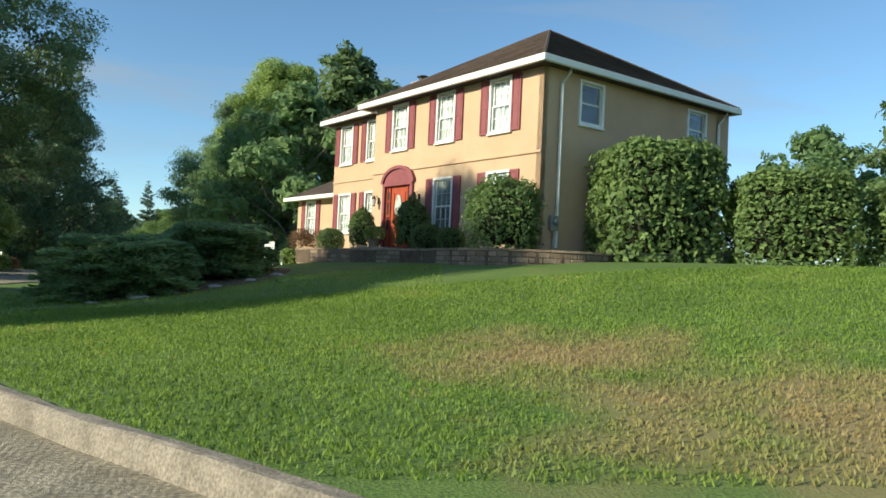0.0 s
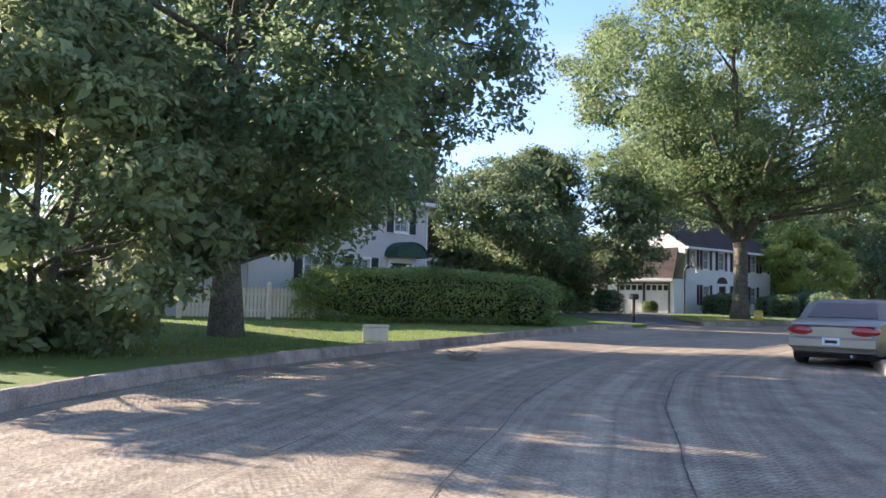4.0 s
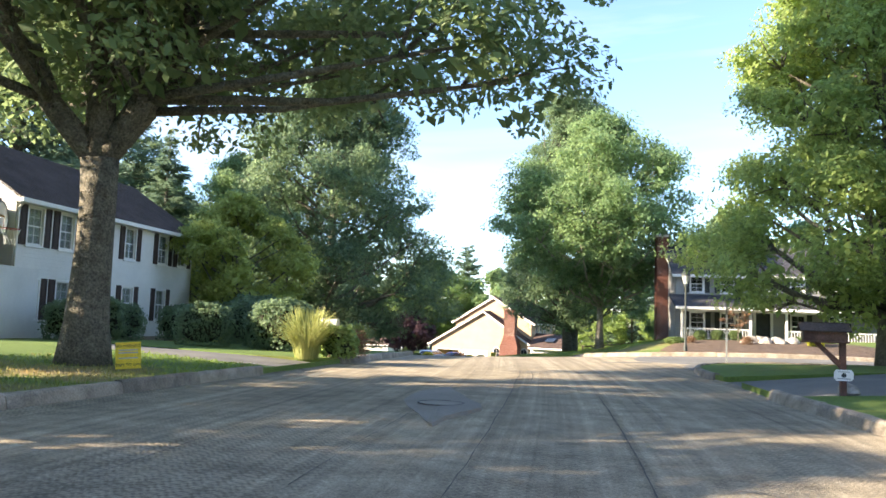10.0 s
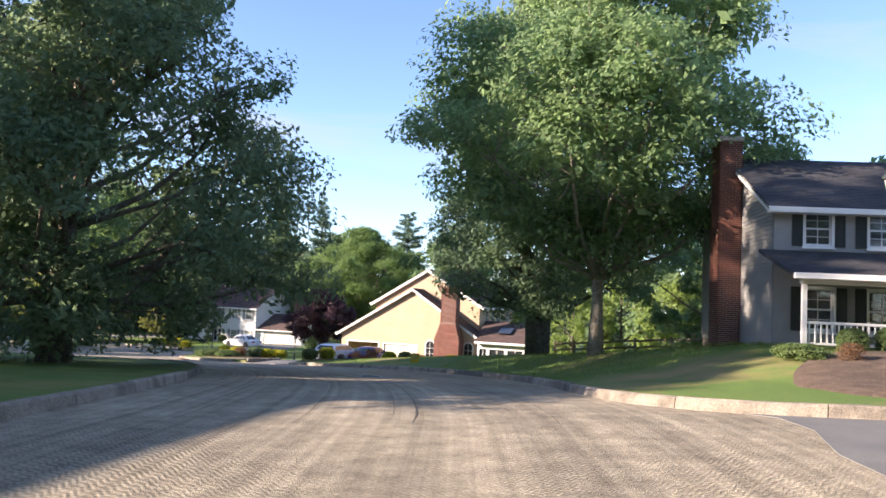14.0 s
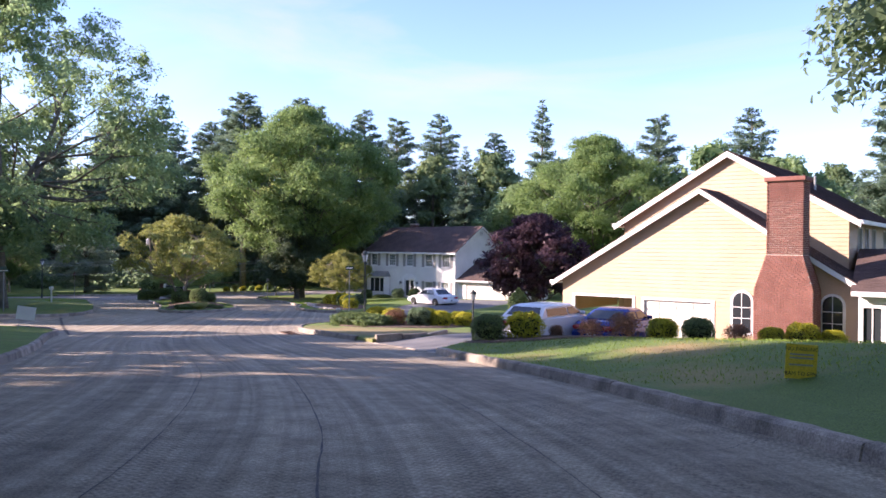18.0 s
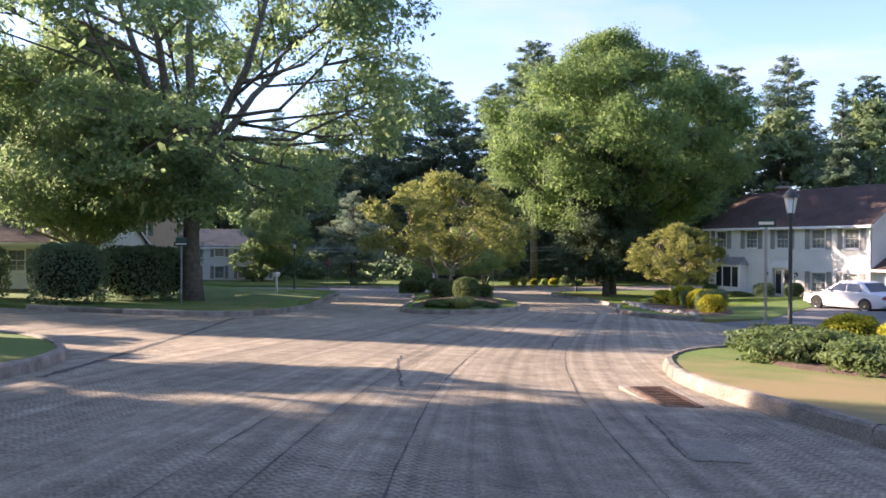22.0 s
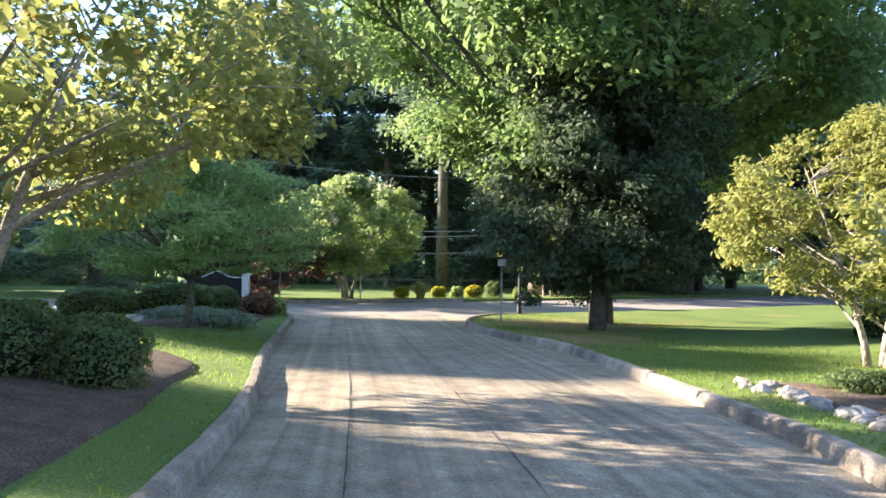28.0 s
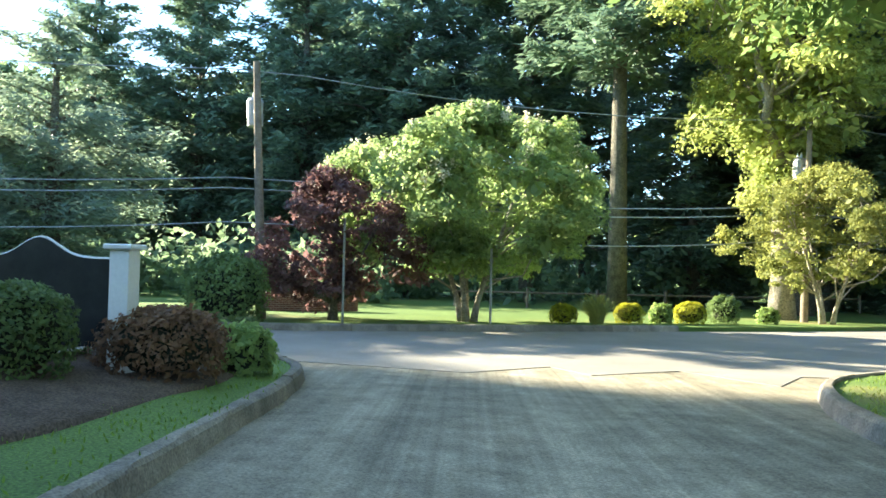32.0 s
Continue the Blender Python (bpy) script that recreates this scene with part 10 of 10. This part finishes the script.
def paving_patch(corners, mat, seed):
    """A cut-in rectangle of other asphalt with slightly ragged edges."""
    rng = np.random.default_rng(seed)
    a, b, c, d = [np.array(q) for q in corners]
    n = 12
    m = Mesh()
    for i in range(n + 1):
        for j in range(n + 1):
            u, v = i / n, j / n
            p = (a * (1 - u) + b * u) * (1 - v) + (d * (1 - u) + c * u) * v
            if i in (0, n) or j in (0, n):
                p = p + rng.normal(0, 0.015, 2)
            m.v.append((p[0], p[1], float(zroad(p[0], p[1])) + 0.006))
    m.f = [(i * (n + 1) + j, (i + 1) * (n + 1) + j, (i + 1) * (n + 1) + j + 1, i * (n + 1) + j + 1) for i in range(n) for j in range(n)]
    me = m.data("paving_patch")
    if me.polygons[0].normal.z < 0:
        me.flip_normals()
    part("paving_patch", me, mat, road_object, "rectangle of other asphalt let into the street")


M_PATCH = material("patched_asphalt", (0.215, 0.190, 0.150), (0.310, 0.275, 0.215), 1.2, 0.9, 0.7, 40.0, amount=0.35)
paving_patch([(-66.72, 119.66), (-63.9, 115.79), (-62.96, 116.73), (-65.71, 122.06)], M_PATCH, 1)
paving_patch([(-51.9, 106.25), (-51.2, 105.5), (-50.85, 105.9), (-51.54, 106.65)], M_PATCH, 2)
paving_patch([(-29.21, 75.12), (-28.39, 75.75), (-28.1, 75.1), (-28.91, 74.5)], M_OLD, 3)
rngc = np.random.default_rng(33)
for i in range(46):
    k = rngc.integers(2, len(lane) - 3)
    p = lane[k] + ln[k] * rngc.uniform(-3.2, 4.4) + ld[k] / np.linalg.norm(ld[k]) * rngc.uniform(-2, 2)
    if not inside([p[0]], [p[1]], ROADPOLY)[0] or inside([p[0]], [p[1]], CI)[0]:
        continue
    pts = [p]
    d = ln[k] * rngc.choice([-1, 1]) + rngc.normal(0, 0.4, 2)
    for s in range(rngc.integers(3, 7)):
        d = d / np.linalg.norm(d) + rngc.normal(0, 0.45, 2)
        pts.append(pts[-1] + d * rngc.uniform(0.2, 0.5))
    seam([tuple(q) for q in pts], rngc.uniform(0.012, 0.03), seed=200 + i, wob=0.03)


def manhole(x, y, label="rusty iron manhole cover set in the asphalt"):
    m = thing("manhole_cover", label, "manhole cover", at(x, y, float(zroad(x, y)) + 0.01))
    part("ring", Mesh().lathe([(0.36, 0.0), (0.36, 0.012), (0.33, 0.014), (0.33, 0.0)], 28), M_GREY, m)
    part("lid", Mesh().lathe([(0.325, 0.0), (0.325, 0.008), (0.01, 0.01)], 28), M_IRON, m)


def patch(name, corners, mat, lift=0.006):
    """A thin patch of newer or older paving let into the street."""
    m = Mesh()
    (a, b, c, d) = [Vector(p) for p in corners]
    n = 6
    for i in range(n + 1):
        for j in range(n + 1):
            p = a.lerp(b, i / n).lerp(d.lerp(c, i / n), j / n)
            m.v.append((p.x, p.y, float(zroad(p.x, p.y)) + lift))
    m.f = [(i * (n + 1) + j, (i + 1) * (n + 1) + j, (i + 1) * (n + 1) + j + 1, i * (n + 1) + j + 1) for i in range(n) for j in range(n)]
    return part(name, m, mat, road_object)


patch("concrete_patch", [(-30.3, 77.4), (-29.1, 78.0), (-29.65, 79.25), (-30.9, 78.7)], M_OLD)
manhole(-30.1, 78.2)
patch("asphalt_patch", [(-21.6, 59.7), (-19.7, 60.3), (-19.8, 60.75), (-21.75, 60.1)], M_DRIVE, 0.004)
manhole(-66.3, 121.6)


def raised_patch(cx, cy):
    """An unmilled island of old paving round a manhole, proud of the planed street on its near and right edges."""
    step = [(-22.72, 38.5), (-22.74, 39.2), (-22.62, 39.9), (-22.5, 40.5), (-22.6, 41.0), (-22.95, 41.7), (-23.3, 42.6), (-23.6, 43.3), (-23.85, 44.0)]
    fade = [(-24.15, 43.2), (-24.1, 42.2), (-23.95, 41.3), (-23.6, 40.4), (-23.2, 39.6), (-22.9, 38.9)]
    m = Mesh()
    ring = [(x, y, 0.05) for x, y in step] + [(x, y, 0.012) for x, y in fade]
    n = len(ring)
    m.v = [(x, y, float(zroad(x, y)) + h) for x, y, h in ring]
    m.v += [(cx + (x - cx) * 0.5, cy + (y - cy) * 0.5, float(zroad(cx + (x - cx) * 0.5, cy + (y - cy) * 0.5)) + 0.02 + 0.5 * h) for x, y, h in ring]
    m.v.append((cx, cy, float(zroad(cx, cy)) + 0.036))
    m.v += [(x + 0.025 * (x - cx), y, float(zroad(x, y)) - 0.02) for x, y, h in ring]
    for i in range(n):
        j = (i + 1) % n
        m.f += [(i, j, n + j, n + i), (n + i, n + j, 2 * n), (i, 2 * n + 1 + i, 2 * n + 1 + j, j)]
    part("raised_patch", m, M_OLD, road_object, "raised pale island of old paving round a manhole")
    lid = thing("manhole_cover", "worn iron manhole cover in a raised patch of old paving", "manhole cover", at(cx, cy, float(zroad(cx, cy)) + 0.034))
    part("ring", Mesh().lathe([(0.37, 0.0), (0.37, 0.012), (0.34, 0.014), (0.34, 0.0)], 28), M_IRON, lid)
    part("lid", Mesh().lathe([(0.335, 0.0), (0.335, 0.008), (0.01, 0.01)], 28), M_OLD, lid)


raised_patch(-23.22, 40.9)
db = thing("debris", "small heap of dead twigs on the asphalt", "debris", at(-18.6, 14.2, float(zroad(-18.6, 14.2))))
for i in range(26):
    q = random.Random(i)
    a = q.uniform(0, 6.28)
    part("twig", Mesh().tube([(q.uniform(-.2, .2), q.uniform(-.2, .2), 0.02), (0.35 * math.cos(a), 0.3 * math.sin(a), q.uniform(0.02, 0.2))], 0.008, 4), M_WOOD, db)

# ---- grass ----
grass_patch("lawn_grass", "mown lawn grass near the street", [(1, 10, 9, 5.5, 130000, 0.055), (-6, 15, 6, 6, 26000, 0.06), (-24, 14, 5, 9, 12000, 0.06), (-30, 41, 3, 6, 9000, 0.07), (-24, 85, 6, 9, 16000, 0.07), (-38, 100, 9, 6, 16000, 0.06), (-78, 138, 9, 8, 30000, 0.06), (-86, 134, 14, 10, 26000, 0.06), (-88, 146, 5, 6, 10000, 0.06)])
